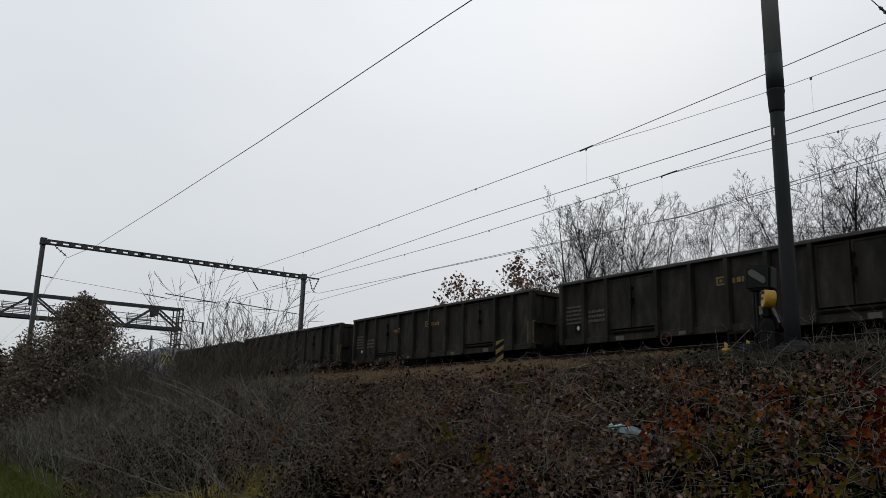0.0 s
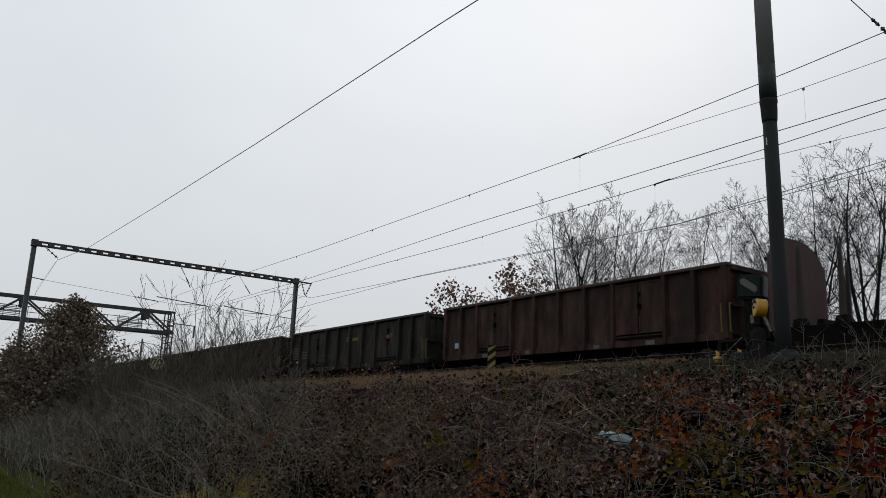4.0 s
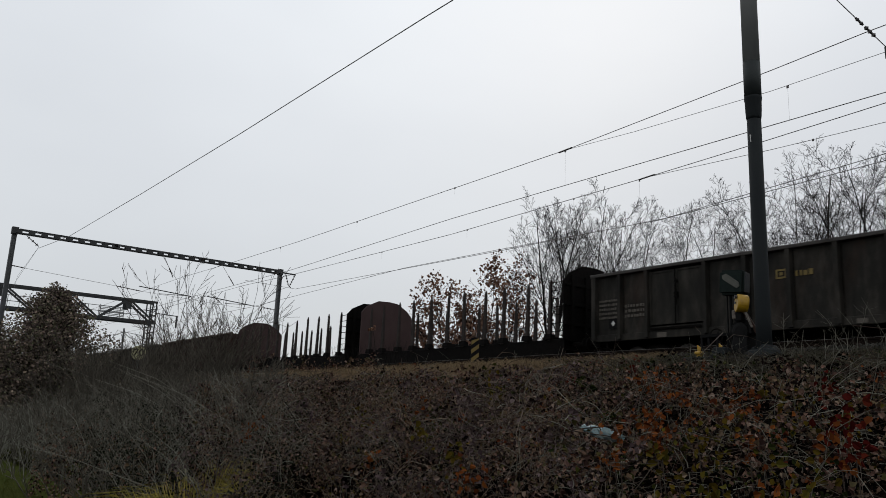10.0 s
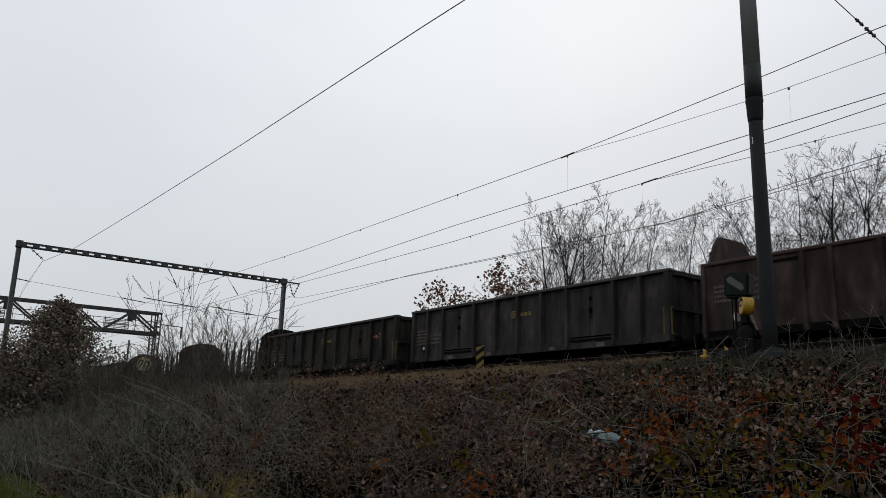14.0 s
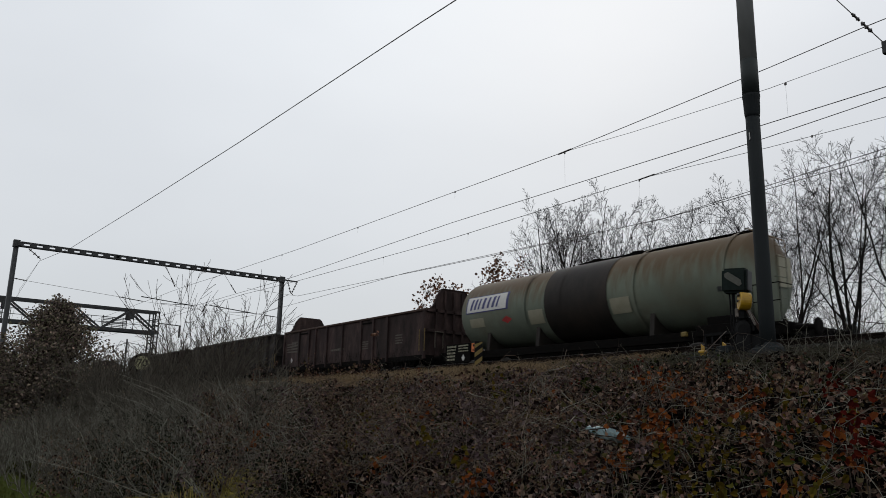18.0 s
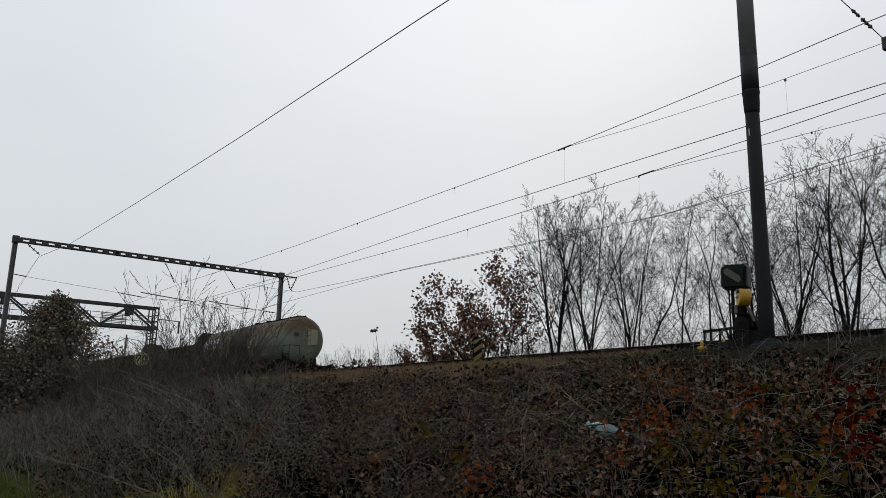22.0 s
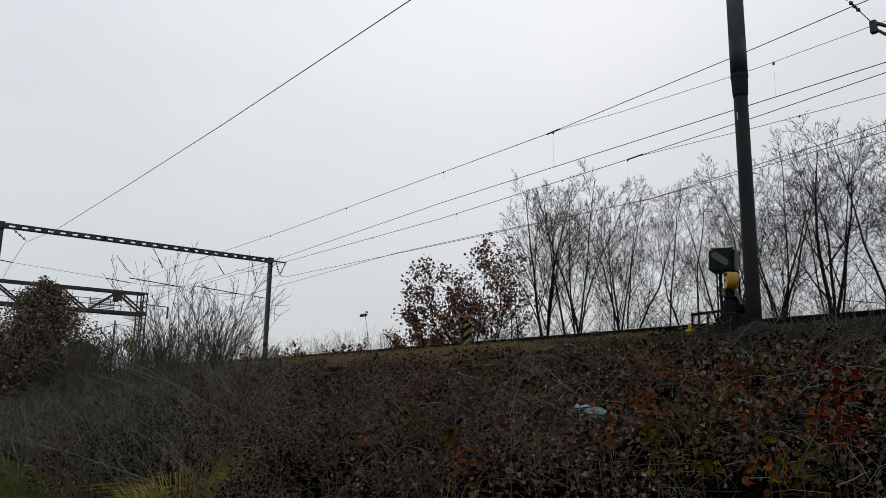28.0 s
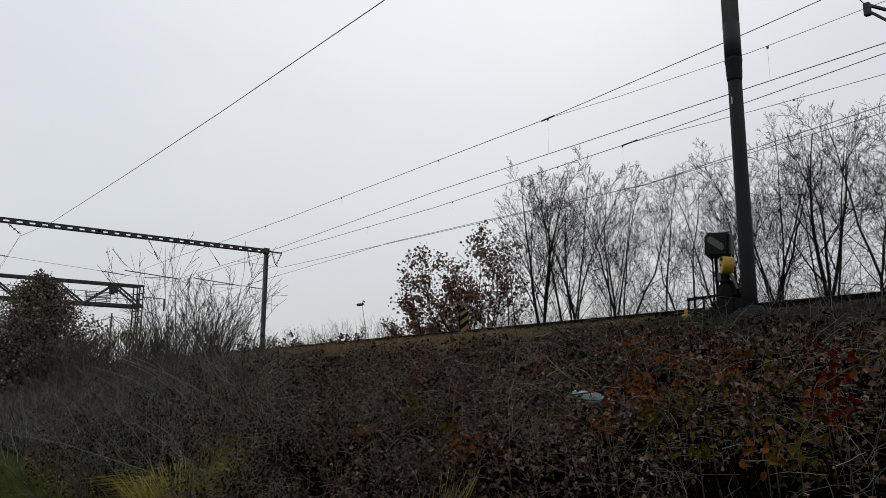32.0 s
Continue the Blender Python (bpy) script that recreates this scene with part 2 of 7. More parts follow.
M_OXIDE = material("oxide_end_wall_paint", [(0.0419, 0.02668, 0.02559), (0.05448, 0.03386, 0.03232), (0.06286, 0.04207, 0.04039)], 1.6, 0.8, 0.0, 0.2, 18, stain=(0.033, 0.021, 0.0162), stain_scale=0.7, stain_at=(0.55, 0.85), stretch=(1, 1, 0.6), spec=0.15)
M_PURPLE = material("brown_violet_wagon_paint", [(0.01065, 0.006828, 0.006422), (0.03408, 0.02142, 0.01962), (0.08545, 0.05426, 0.04915)], 2.4, 0.75, 0.0, 0.25, 22, stain=(0.01939, 0.01503, 0.01358), stain_scale=0.9, stain_at=(0.48, 0.75), stretch=(1, 1, 0.35), spec=0.15)
M_RIM = material("rusty_rim_steel", [(0.034, 0.022, 0.018), (0.055, 0.033, 0.026), (0.08, 0.05, 0.04)], 5, 0.75, 0.0, 0.2, 30, stretch=(1, 0.3, 1), spec=0.15)
M_RIMGREY = material("worn_grey_rim_steel", [(0.03, 0.027, 0.025), (0.055, 0.05, 0.046), (0.085, 0.078, 0.072)], 5, 0.7, 0.0, 0.2, 30, stretch=(1, 0.3, 1), spec=0.15)
M_BLUEPLATE = material("pale_blue_plate", [(0.16, 0.26, 0.36), (0.24, 0.34, 0.42)], 9, 0.5, 0.0, 0.05)
# running-gear grime, darkened further to paint the shade under wagons and in gaps
M_UNDER = material("grime_and_shade_black", [(0.002304, 0.002112, 0.00192), (0.004224, 0.003648, 0.003264), (0.006528, 0.005184, 0.004224)], 9, 0.8, 0.0, 0.3, 40, spec=0.05)
M_STEEL = material("worn_wheel_steel", [(0.09, 0.08, 0.075), (0.16, 0.15, 0.14)], 12, 0.45, 0.7, 0.1, 60)
M_STAKE = material("stake_steel", [(0.01683, 0.01377, 0.01285), (0.02754, 0.02142, 0.01897), (0.03672, 0.02601, 0.02142)], 5, 0.75, 0.0, 0.25, 30, spec=0.15)
M_TANK = material("tank_grey_green_paint", [(0.100, 0.116, 0.088), (0.126, 0.144, 0.109), (0.152, 0.168, 0.127)], 1.3, 0.6, 0.0, 0.1, 14, stain=(0.1036, 0.08633, 0.0561), stain_scale=0.55, stain_at=(0.5, 0.8), stretch=(1, 0.7, 0.5), spec=0.2)
M_TANKBAND = material("black_tank_band", [(0.012, 0.0102, 0.009), (0.0204, 0.0168, 0.0144), (0.03, 0.0228, 0.018)], 1.8, 0.6, 0.0, 0.15, 16, stretch=(1, 1, 0.4), spec=0.15)
M_PALE = material("pale_patch_paint", [(0.21, 0.196, 0.133), (0.266, 0.252, 0.182)], 4, 0.6, 0.0, 0.1, 30)
M_WHITE = material("white_marking", [(0.4219, 0.4125, 0.3937), (0.5813, 0.5719, 0.5437)], 14, 0.6, 0.0, 0.05, 60)
M_CREAM = material("faded_lettering", [(0.056, 0.0455, 0.035), (0.0945, 0.0805, 0.063)], 18, 0.7, 0.0, 0.0)
M_YELLOW = material("yellow_paint", [(0.26, 0.145, 0.004), (0.36, 0.205, 0.006), (0.40, 0.24, 0.012)], 7, 0.45, 0.0, 0.1, 50, stain=(0.1452, 0.0726, 0.0132), stain_scale=9, stain_at=(0.58, 0.75))
M_MARKYEL = material("yellow_mark_paint", [(0.1138, 0.07366, 0.01004), (0.1607, 0.1105, 0.02009)], 10, 0.65, 0.0, 0.05)
M_ORANGE = material("orange_plate", [(0.496, 0.112, 0.016), (0.576, 0.152, 0.024)], 6, 0.5, 0.0, 0.05)
M_RED = material("red_paint", [(0.266, 0.021, 0.021), (0.35, 0.028, 0.028)], 6, 0.5, 0.0, 0.05)
M_DARKRED = material("faded_dark_red", [(0.05, 0.012, 0.010), (0.085, 0.018, 0.015)], 8, 0.7, 0.0, 0.05)
M_NAVY = material("dark_blue_lettering", [(0.02, 0.02, 0.10), (0.03, 0.03, 0.14)], 10, 0.5, 0.0, 0.0)
M_BLACK = material("black_paint", [(0.005, 0.005, 0.005), (0.009, 0.009, 0.009)], 10, 0.6, 0.0, 0.1, 40, spec=0.05)
M_GREENBLACK = material("dark_green_lantern_paint", [(0.0072, 0.012, 0.0108), (0.0132, 0.0204, 0.018)], 8, 0.75, 0.0, 0.1, 40, spec=0.1)
M_LOCO = material("pale_blue_loco_paint", [(0.112, 0.126, 0.161), (0.154, 0.1715, 0.21), (0.189, 0.203, 0.231)], 2.2, 0.5, 0.0, 0.05, 20, stain=(0.07, 0.077, 0.091), stain_scale=1.6, stain_at=(0.5, 0.7))
M_LOCOBLUE = material("dark_blue_loco_paint", [(0.02, 0.035, 0.10), (0.03, 0.05, 0.14)], 3, 0.5, 0.0, 0.05)
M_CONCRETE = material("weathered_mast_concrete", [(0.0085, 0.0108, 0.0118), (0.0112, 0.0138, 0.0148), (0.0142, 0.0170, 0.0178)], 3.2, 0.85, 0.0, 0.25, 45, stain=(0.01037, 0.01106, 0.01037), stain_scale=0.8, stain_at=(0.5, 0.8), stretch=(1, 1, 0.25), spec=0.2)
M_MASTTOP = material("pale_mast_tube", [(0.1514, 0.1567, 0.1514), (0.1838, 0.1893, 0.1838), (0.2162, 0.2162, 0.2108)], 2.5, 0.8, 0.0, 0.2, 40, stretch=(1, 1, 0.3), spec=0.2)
M_MASTDARK = material("dark_mast_sleeve", [(0.012, 0.0168, 0.0168), (0.0192, 0.024, 0.0228)], 4, 0.7, 0.0, 0.2, 40, spec=0.3)
M_GANTRY = material("dark_galvanised_gantry", [(0.02048, 0.02184, 0.02275), (0.02958, 0.03094, 0.03185), (0.03868, 0.04004, 0.04095)], 3, 0.6, 0.3, 0.15, 30)
M_POST = material("galvanised_post", [(0.0756, 0.07875, 0.0819), (0.1008, 0.1039, 0.1071)], 3, 0.6, 0.3, 0.15, 30)
M_WIRE = material("oxidised_copper_wire", [(0.056, 0.0512, 0.048), (0.088, 0.0768, 0.0704)], 10, 0.55, 0.5, 0.0)
M_WIREPALE = material("bright_wire", [(0.16, 0.155, 0.15), (0.22, 0.215, 0.21)], 10, 0.5, 0.5, 0.0)
M_INSUL = material("brown_insulator", [(0.016, 0.012, 0.011), (0.03, 0.022, 0.018)], 12, 0.3, 0.0, 0.0)
M_RAIL = material("rusty_rail", [(0.006, 0.0044, 0.0036), (0.01, 0.0068, 0.0052), (0.014, 0.009, 0.0064)], 12, 0.7, 0.0, 0.2, 60, stretch=(1, 0.2, 1), spec=0.05)
M_RAILHEAD = material("polished_rail_head", [(0.20, 0.19, 0.18), (0.30, 0.29, 0.28)], 12, 0.35, 0.85, 0.05, 60, stretch=(1, 0.2, 1))
M_SLEEPER = material("concrete_sleeper", [(0.084, 0.078, 0.072), (0.12, 0.114, 0.105)], 9, 0.9, 0.0, 0.3, 60, spread=0.15)
# bed coloured darker than its stones, as painted shade in the gaps between them
M_BALLAST = material("gap_shade_ballast_gravel", [(0.005346, 0.00486, 0.004471), (0.009234, 0.008456, 0.007776), (0.01458, 0.01361, 0.01264)], 14, 0.95, 0.0, 0.9, 26, stain=(0.004374, 0.003694, 0.002916), stain_scale=0.6, stain_at=(0.45, 0.7), spec=0.01)
M_STONE = material("ballast_stone", [(0.009, 0.0088, 0.0076), (0.018, 0.0175, 0.015), (0.032, 0.031, 0.027), (0.052, 0.051, 0.045)], 9, 0.92, 0.0, 0.5, 40, island=0.85, spec=0.01)
# soil far darker than leafmould: the shade between the brambles is in its colour
M_GROUND = material("shade_black_leafmould_soil", [(0.001215, 0.000945, 0.0007428), (0.002295, 0.001687, 0.001215), (0.003714, 0.0027, 0.00189)], 5, 0.95, 0.0, 0.8, 18, stain=(0.003039, 0.003039, 0.00135), stain_scale=0.25, stain_at=(0.5, 0.7), spec=0.01)
M_LAWN = material("mown_grass_ground", [(0.026, 0.034, 0.008), (0.042, 0.052, 0.012), (0.060, 0.067, 0.017)], 8, 0.95, 0.0, 0.7, 40, stain=(0.04505, 0.03861, 0.01931), stain_scale=1.3, stain_at=(0.55, 0.75), spec=0.01)
M_VERGE = material("dry_grass_mat", [(0.0476, 0.0322, 0.0182), (0.1008, 0.0686, 0.0406), (0.161, 0.112, 0.0686)], 16, 0.95, 0.0, 0.9, 50, stain=(0.01935, 0.02064, 0.007738), stain_scale=0.8, stain_at=(0.52, 0.7), spec=0.01)
M_ASPHALT = material("footpath_asphalt", [(0.04, 0.04, 0.04), (0.055, 0.055, 0.053), (0.075, 0.073, 0.07)], 30, 0.9, 0.0, 0.5, 120, spec=0.3)
M_BARK = material("bare_tree_bark", [(0.0099, 0.009, 0.0081), (0.0162, 0.0144, 0.01305), (0.02475, 0.0225, 0.02025)], 7, 0.9, 0.0, 0.4, 30, spec=0.04)
M_TWIG = material("bare_tree_twigs", [(0.006581, 0.005822, 0.005316), (0.01013, 0.009112, 0.008355), (0.01519, 0.01367, 0.01266)], 3, 0.9, 0.0, 0.0, spec=0.04)
M_SHRUB = material("shrub_twigs", [(0.04563, 0.04056, 0.03263), (0.07754, 0.06954, 0.05618), (0.1095, 0.09662, 0.0797)], 3, 0.9, 0.0, 0.0, island=0.6, spec=0.01)
M_STEM = material("dry_weed_stems", [(0.06459, 0.06156, 0.04996), (0.1116, 0.1048, 0.08326), (0.1762, 0.1701, 0.1388), (0.2583, 0.2554, 0.2082)], 3, 0.9, 0.0, 0.0, island=0.75, spec=0.01)
M_CANE = material("bramble_canes", [(0.016, 0.011, 0.0095), (0.040, 0.028, 0.023), (0.075, 0.060, 0.049), (0.12, 0.10, 0.08)], 4, 0.8, 0.0, 0.0, island=0.7, spec=0.01)
M_TANCANE = material("tan_dead_canes", [(0.045, 0.032, 0.024), (0.085, 0.062, 0.047), (0.14, 0.105, 0.08), (0.20, 0.155, 0.12)], 4, 0.85, 0.0, 0.0, island=0.8, spec=0.01)
M_STRAW = material("straw_grass", [(0.115, 0.082, 0.046), (0.185, 0.133, 0.076), (0.27, 0.195, 0.12)], 4, 0.9, 0.0, 0.0, island=0.8, spec=0.01)
M_GREENGRASS = material("green_grass_blades", [(0.034, 0.040, 0.009), (0.060, 0.066, 0.015), (0.10, 0.10, 0.026)], 4, 0.85, 0.0, 0.0, island=0.8, spec=0.01)
M_OLIVE = material("olive_dead_grass", [(0.016, 0.017, 0.010), (0.032, 0.032, 0.020), (0.058, 0.055, 0.037), (0.10, 0.092, 0.068)], 4, 0.9, 0.0, 0.0, island=0.85, spec=0.01)
M_WHIP = material("dark_shrub_whips", [(0.030, 0.024, 0.020), (0.055, 0.044, 0.037), (0.09, 0.074, 0.062)], 3, 0.9, 0.0, 0.0, island=0.6, spec=0.01)
M_YELGRASS = material("yellowing_tussock", [(0.1404, 0.1296, 0.0216), (0.2592, 0.216, 0.0432), (0.3672, 0.2916, 0.0864)], 4, 0.85, 0.0, 0.0, island=0.8, spec=0.01)
LEAF_TONES = [(0.006, 0.0045, 0.004), (0.011, 0.007, 0.006), (0.026, 0.0145, 0.012), (0.125, 0.072, 0.057), (0.031, 0.031, 0.012), (0.19, 0.112, 0.085), (0.062, 0.055, 0.02), (0.25, 0.175, 0.142)]
M_BRAMBLE = material("autumn_bramble_leaves", LEAF_TONES, 3, 0.9, 0.0, 0.0, island=0.93, spec=0.01)
# near-black leaf colour that stands in for the shade inside the thicket
M_UNDERLEAF = material("shade_black_under_leaves", [(0.0015, 0.0012, 0.001), (0.003, 0.002, 0.0015), (0.006, 0.0035, 0.0025)], 3, 0.9, 0.0, 0.0, island=0.9, spec=0.01)
M_MAUVELEAF = material("grey_mauve_bramble_leaves", [(0.0425, 0.02904, 0.03049), (0.07894, 0.05544, 0.05544), (0.1335, 0.099, 0.09425)], 3, 0.9, 0.0, 0.0, island=0.9, spec=0.01)
M_LEAFRUST = material("rust_red_bramble_leaves", [(0.056, 0.0144, 0.008), (0.096, 0.0288, 0.0112), (0.144, 0.048, 0.016)], 3, 0.9, 0.0, 0.0, island=0.9, spec=0.01)
M_BRAMBLEGREEN = material("green_bramble_leaves", [(0.0072, 0.0108, 0.00432), (0.0126, 0.018, 0.0054), (0.0216, 0.027, 0.0072), (0.0396, 0.0396, 0.009)], 3, 0.9, 0.0, 0.0, island=0.9, spec=0.01)
M_LEAFRED = material("red_bramble_leaves", [(0.03341, 0.004177, 0.00376), (0.05431, 0.007307, 0.005221), (0.07098, 0.01253, 0.006265)], 3, 0.9, 0.0, 0.0, island=0.9, spec=0.01)
M_LEAFORANGE = material("orange_bramble_leaves", [(0.051, 0.0153, 0.0068), (0.102, 0.0289, 0.0085), (0.153, 0.0493, 0.01275)], 3, 0.9, 0.0, 0.0, island=0.9, spec=0.01)
M_LEAFYELLOW = material("yellow_bramble_leaves", [(0.035, 0.026, 0.004), (0.075, 0.050, 0.0075), (0.052, 0.048, 0.009)], 3, 0.9, 0.0, 0.0, island=0.9, spec=0.01)
M_BEECH = material("withered_beech_leaves", [(0.05625, 0.0475, 0.0425), (0.1063, 0.08375, 0.0725), (0.175, 0.1313, 0.11), (0.1125, 0.1187, 0.06875), (0.3, 0.2188, 0.175)], 3, 0.9, 0.0, 0.0, island=0.92, spec=0.01)
M_RUSSET = material("russet_tree_leaves", [(0.09, 0.0504, 0.0372), (0.156, 0.0816, 0.0576), (0.216, 0.1152, 0.0792), (0.252, 0.156, 0.108)], 3, 0.7, 0.0, 0.0, island=0.92, spec=0.01)
M_DARKBUSH = material("dark_evergreen_leaves", [(0.0072, 0.009, 0.006), (0.012, 0.0144, 0.0084), (0.018, 0.0204, 0.0108)], 3, 0.9, 0.0, 0.0, island=0.9, spec=0.01)
M_BAG = material("pale_blue_plastic_bag", [(0.0648, 0.1188, 0.1296), (0.108, 0.1692, 0.1764), (0.18, 0.2304, 0.234)], 9, 0.35, 0.0, 0.2, 40)
M_PANE = material("dull_lantern_pane", [(0.035, 0.036, 0.026), (0.065, 0.066, 0.046)], 12, 0.4, 0.0, 0.05, 50)
M_CLASP = material("chipped_pale_paint", [(0.06, 0.051, 0.042), (0.12, 0.105, 0.087), (0.168, 0.15, 0.126)], 16, 0.7, 0.0, 0.2, 60, stain=(0.06, 0.035, 0.025), stain_scale=12, stain_at=(0.48, 0.6))
M_SIGNYEL = material("yellow_sign_face", [(0.25, 0.24, 0.13), (0.30, 0.285, 0.16)], 6, 0.5, 0.0, 0.0)
M_GLASS = material("dark_cab_glass", [(0.012, 0.014, 0.018), (0.02, 0.022, 0.028)], 3, 0.1, 0.0, 0.0)


def streaked(m, z0, z1, colour, drips=7.0):
    """Rust that has run down from the top of a thing: a ragged tide line with drips."""
    nt, lk = m.node_tree.nodes, m.node_tree.links
    bsdf = nt["Principled BSDF"]
    old = bsdf.inputs["Base Color"].links[0].from_socket
    tc, sep, mp, nz, add, mr, mx = (nt.new("ShaderNodeTexCoord"), nt.new("ShaderNodeSeparateXYZ"), nt.new("ShaderNodeMapping"), nt.new("ShaderNodeTexNoise"), nt.new("ShaderNodeMath"), nt.new("ShaderNodeMapRange"), nt.new("ShaderNodeMix"))
    mp.inputs["Scale"].default_value = (0.3, 1.0, 0.12)
    nz.inputs["Scale"].default_value, nz.inputs["Detail"].default_value = drips, 6.0
    lk.new(tc.outputs["Object"], sep.inputs[0])
    lk.new(tc.outputs["Object"], mp.inputs["Vector"])
    lk.new(mp.outputs["Vector"], nz.inputs["Vector"])
    add.operation = "MULTIPLY_ADD"
    lk.new(nz.outputs["Fac"], add.inputs[0])
    add.inputs[1].default_value = 1.6
    lk.new(sep.outputs["Z"], add.inputs[2])
    mr.inputs["From Min"].default_value, mr.inputs["From Max"].default_value = z0 + 0.8, z1 + 0.8
    lk.new(add.outputs[0], mr.inputs["Value"])
    mr.inputs["To Max"].default_value = 0.85
    mx.data_type = "RGBA"
    lk.new(mr.outputs["Result"], mx.inputs["Factor"])
    lk.new(old, mx.inputs[6])
    mx.inputs[7].default_value = (*colour, 1)
    lk.new(mx.outputs[2], bsdf.inputs["Base Color"])


streaked(M_TANK, 2.62, 3.38, (0.082, 0.046, 0.020))

# ---- ground, footpath and ballast ----
PROFILE = ((-500, -3.0), (-60, -0.3), (2.3, 0.0), (2.9, 0.05), (3.6, 0.6), (5, 1.05), (8, 1.75), (11, 2.32), (12, 2.66), (13.1, 2.80), (22.5, 2.5), (27, 2.3), (40, 1.7), (90, 0.6), (900, -6.0))


def ground_z(x, y=0.0):
    xs, zs = zip(*PROFILE)
    z = np.interp(x, xs, zs)
    lump = 0.10 * np.sin(1.3 * x + 0.7 * y) * np.sin(0.9 * y - 0.4 * x) + 0.05 * np.sin(3.1 * y + 1.7 * x)
    return z + lump * np.clip((x - 2.6) / 1.5, 0, 1) * np.clip((12.2 - x) / 1.0, 0, 1)


def sheet(name, xs, ys, height, mat):
    X, Y = np.meshgrid(xs, ys, indexing="ij")
    V = np.stack([X, Y, height(X, Y)], -1)
    n, m = X.shape
    i = np.arange(n * m).reshape(n, m)
    q = np.stack([i[:-1, :-1], i[1:, :-1], i[1:, 1:], i[:-1, 1:]], -1)
    return new(name, quick_mesh(name, V, q, mat, True))


gx = np.concatenate([np.linspace(-500, -20, 12), np.linspace(-12, 2, 8), np.arange(2.3, 13.2, 0.3), np.arange(13.5, 30, 1.5), np.linspace(34, 900, 22)])
gy = np.concatenate([np.linspace(-600, -30, 16), np.arange(-20, 50, 0.6), np.linspace(52, 120, 30), np.linspace(140, 1500, 24)])
tagged(sheet("ground", gx, gy, ground_z, M_GROUND), "bare railway embankment soil and flat land beyond, coloured shade-black", "ground", kind="structure")
tagged(sheet("grass_strip", np.array([1.1, 1.6, 2.2, 2.8, 3.15]), np.arange(-20, 90, 1.0), lambda x, y: ground_z(x, 0) + 0.012 + 0.02 * np.sin(2.1 * y + x) ** 2, M_LAWN), "short green grass strip beside a footpath", "grass", kind="structure")


def verge_z(x, y):
    """The grassy shoulder that climbs to the edge of the ballast."""
    return np.maximum(ground_z(x, y), np.interp(x, (12.0, 13.2, 13.95), (2.60, 2.96, 3.10)) - 0.25 * np.clip((8.9 - y) / 0.8, 0, 1))


tagged(sheet("verge", np.arange(9.85, 14.0, 0.2), np.arange(10.3, 110, 0.4), lambda x, y: verge_z(x, y) + 0.015 + 0.03 * np.sin(7 * x + 3 * y) ** 2 - 0.2 * np.clip((10.2 - x) / 0.35, 0, 1), M_VERGE), "trampled straw-coloured dry grass on the crest", "grass", kind="structure")
tagged(part("footpath", boxes((-1.6, 1.15, -25, 110, -0.2, 0.012)), M_ASPHALT), "grey asphalt footpath at the embankment's foot", "path", kind="structure")


def ballast_bed(name, centre, top, y0, y1):
    ys = np.arange(y0, y1 + 0.1, 1.0)
    prof = np.array([(-2.35, -0.70), (-1.95, -0.36), (-1.5, -0.25), (-0.9, -0.21), (0, -0.21), (0.9, -0.20), (1.7, -0.17), (1.95, -0.22), (2.6, -0.6)])
    X, Y = np.meshgrid(prof[:, 0] + centre, ys, indexing="ij")
    Z = np.repeat(prof[:, 1:2] + top, len(ys), 1) + 0.025 * np.sin(5.3 * Y + 3 * X)
    n, m = X.shape
    i = np.arange(n * m).reshape(n, m)
    q = np.stack([i[:-1, :-1], i[1:, :-1], i[1:, 1:], i[:-1, 1:]], -1)
    return tagged(new(name, quick_mesh(name, np.stack([X, Y, Z], -1), q, M_BALLAST, True)), "crushed stone ballast under the railway track, darkened as gap shade", "ballast", kind="structure")


ballast_bed("ballast_near", NEAR_X, RAIL_NEAR, -25, 300)
ballast_bed("ballast_far", CAR_X, RAIL_FAR, -25, 300)


def stones(name, n, x0, x1, y0, y1, height, s0, s1, label):
    """Loose stones: flattened six-sided lumps, all joined."""
    C = np.stack([rng.uniform(x0, x1, n), y0 + (y1 - y0) * rng.uniform(0, 1, n) ** 1.4, np.zeros(n)], 1)
    C[:, 2] = height(C[:, 0], C[:, 1])
    s = rng.uniform(s0, s1, (n, 1, 1))
    base = np.array([(1, 0, 0), (0.3, 0.9, 0.1), (-0.8, 0.5, 0), (-0.7, -0.6, 0.1), (0.4, -0.9, 0), (0.35, 0.1, 0.75), (-0.3, -0.05, 0.7), (0, 0, -0.4)])
    V = C[:, None] + s * base[None] * rng.uniform(0.6, 1.2, (n, 8, 1)) + s * rng.normal(size=(n, 8, 3)) * 0.12
    a = rng.uniform(0, 6.28, n)
    R = np.stack([np.stack([np.cos(a), -np.sin(a)], -1), np.stack([np.sin(a), np.cos(a)], -1)], 1)
    V[:, :, :2] = C[:, None, :2] + np.einsum("nij,nkj->nki", R, V[:, :, :2] - C[:, None, :2])
    f = np.array([(0, 1, 5, 5), (1, 2, 6, 5), (2, 3, 6, 6), (3, 4, 5, 6), (4, 0, 5, 5)])
    tri = np.array([(0, 1, 5), (1, 6, 5), (1, 2, 6), (2, 3, 6), (3, 4, 6), (4, 5, 6), (4, 0, 5)])
    idx = (8 * np.arange(n)[:, None, None] + tri[None]).reshape(-1, 3)
    me = bpy.data.meshes.new(name)
    me.from_pydata(V.reshape(-1, 3).tolist(), [], idx.tolist())
    me.materials.append(M_STONE)
    return tagged(new(name, me), label, "gravel", kind="stuff")


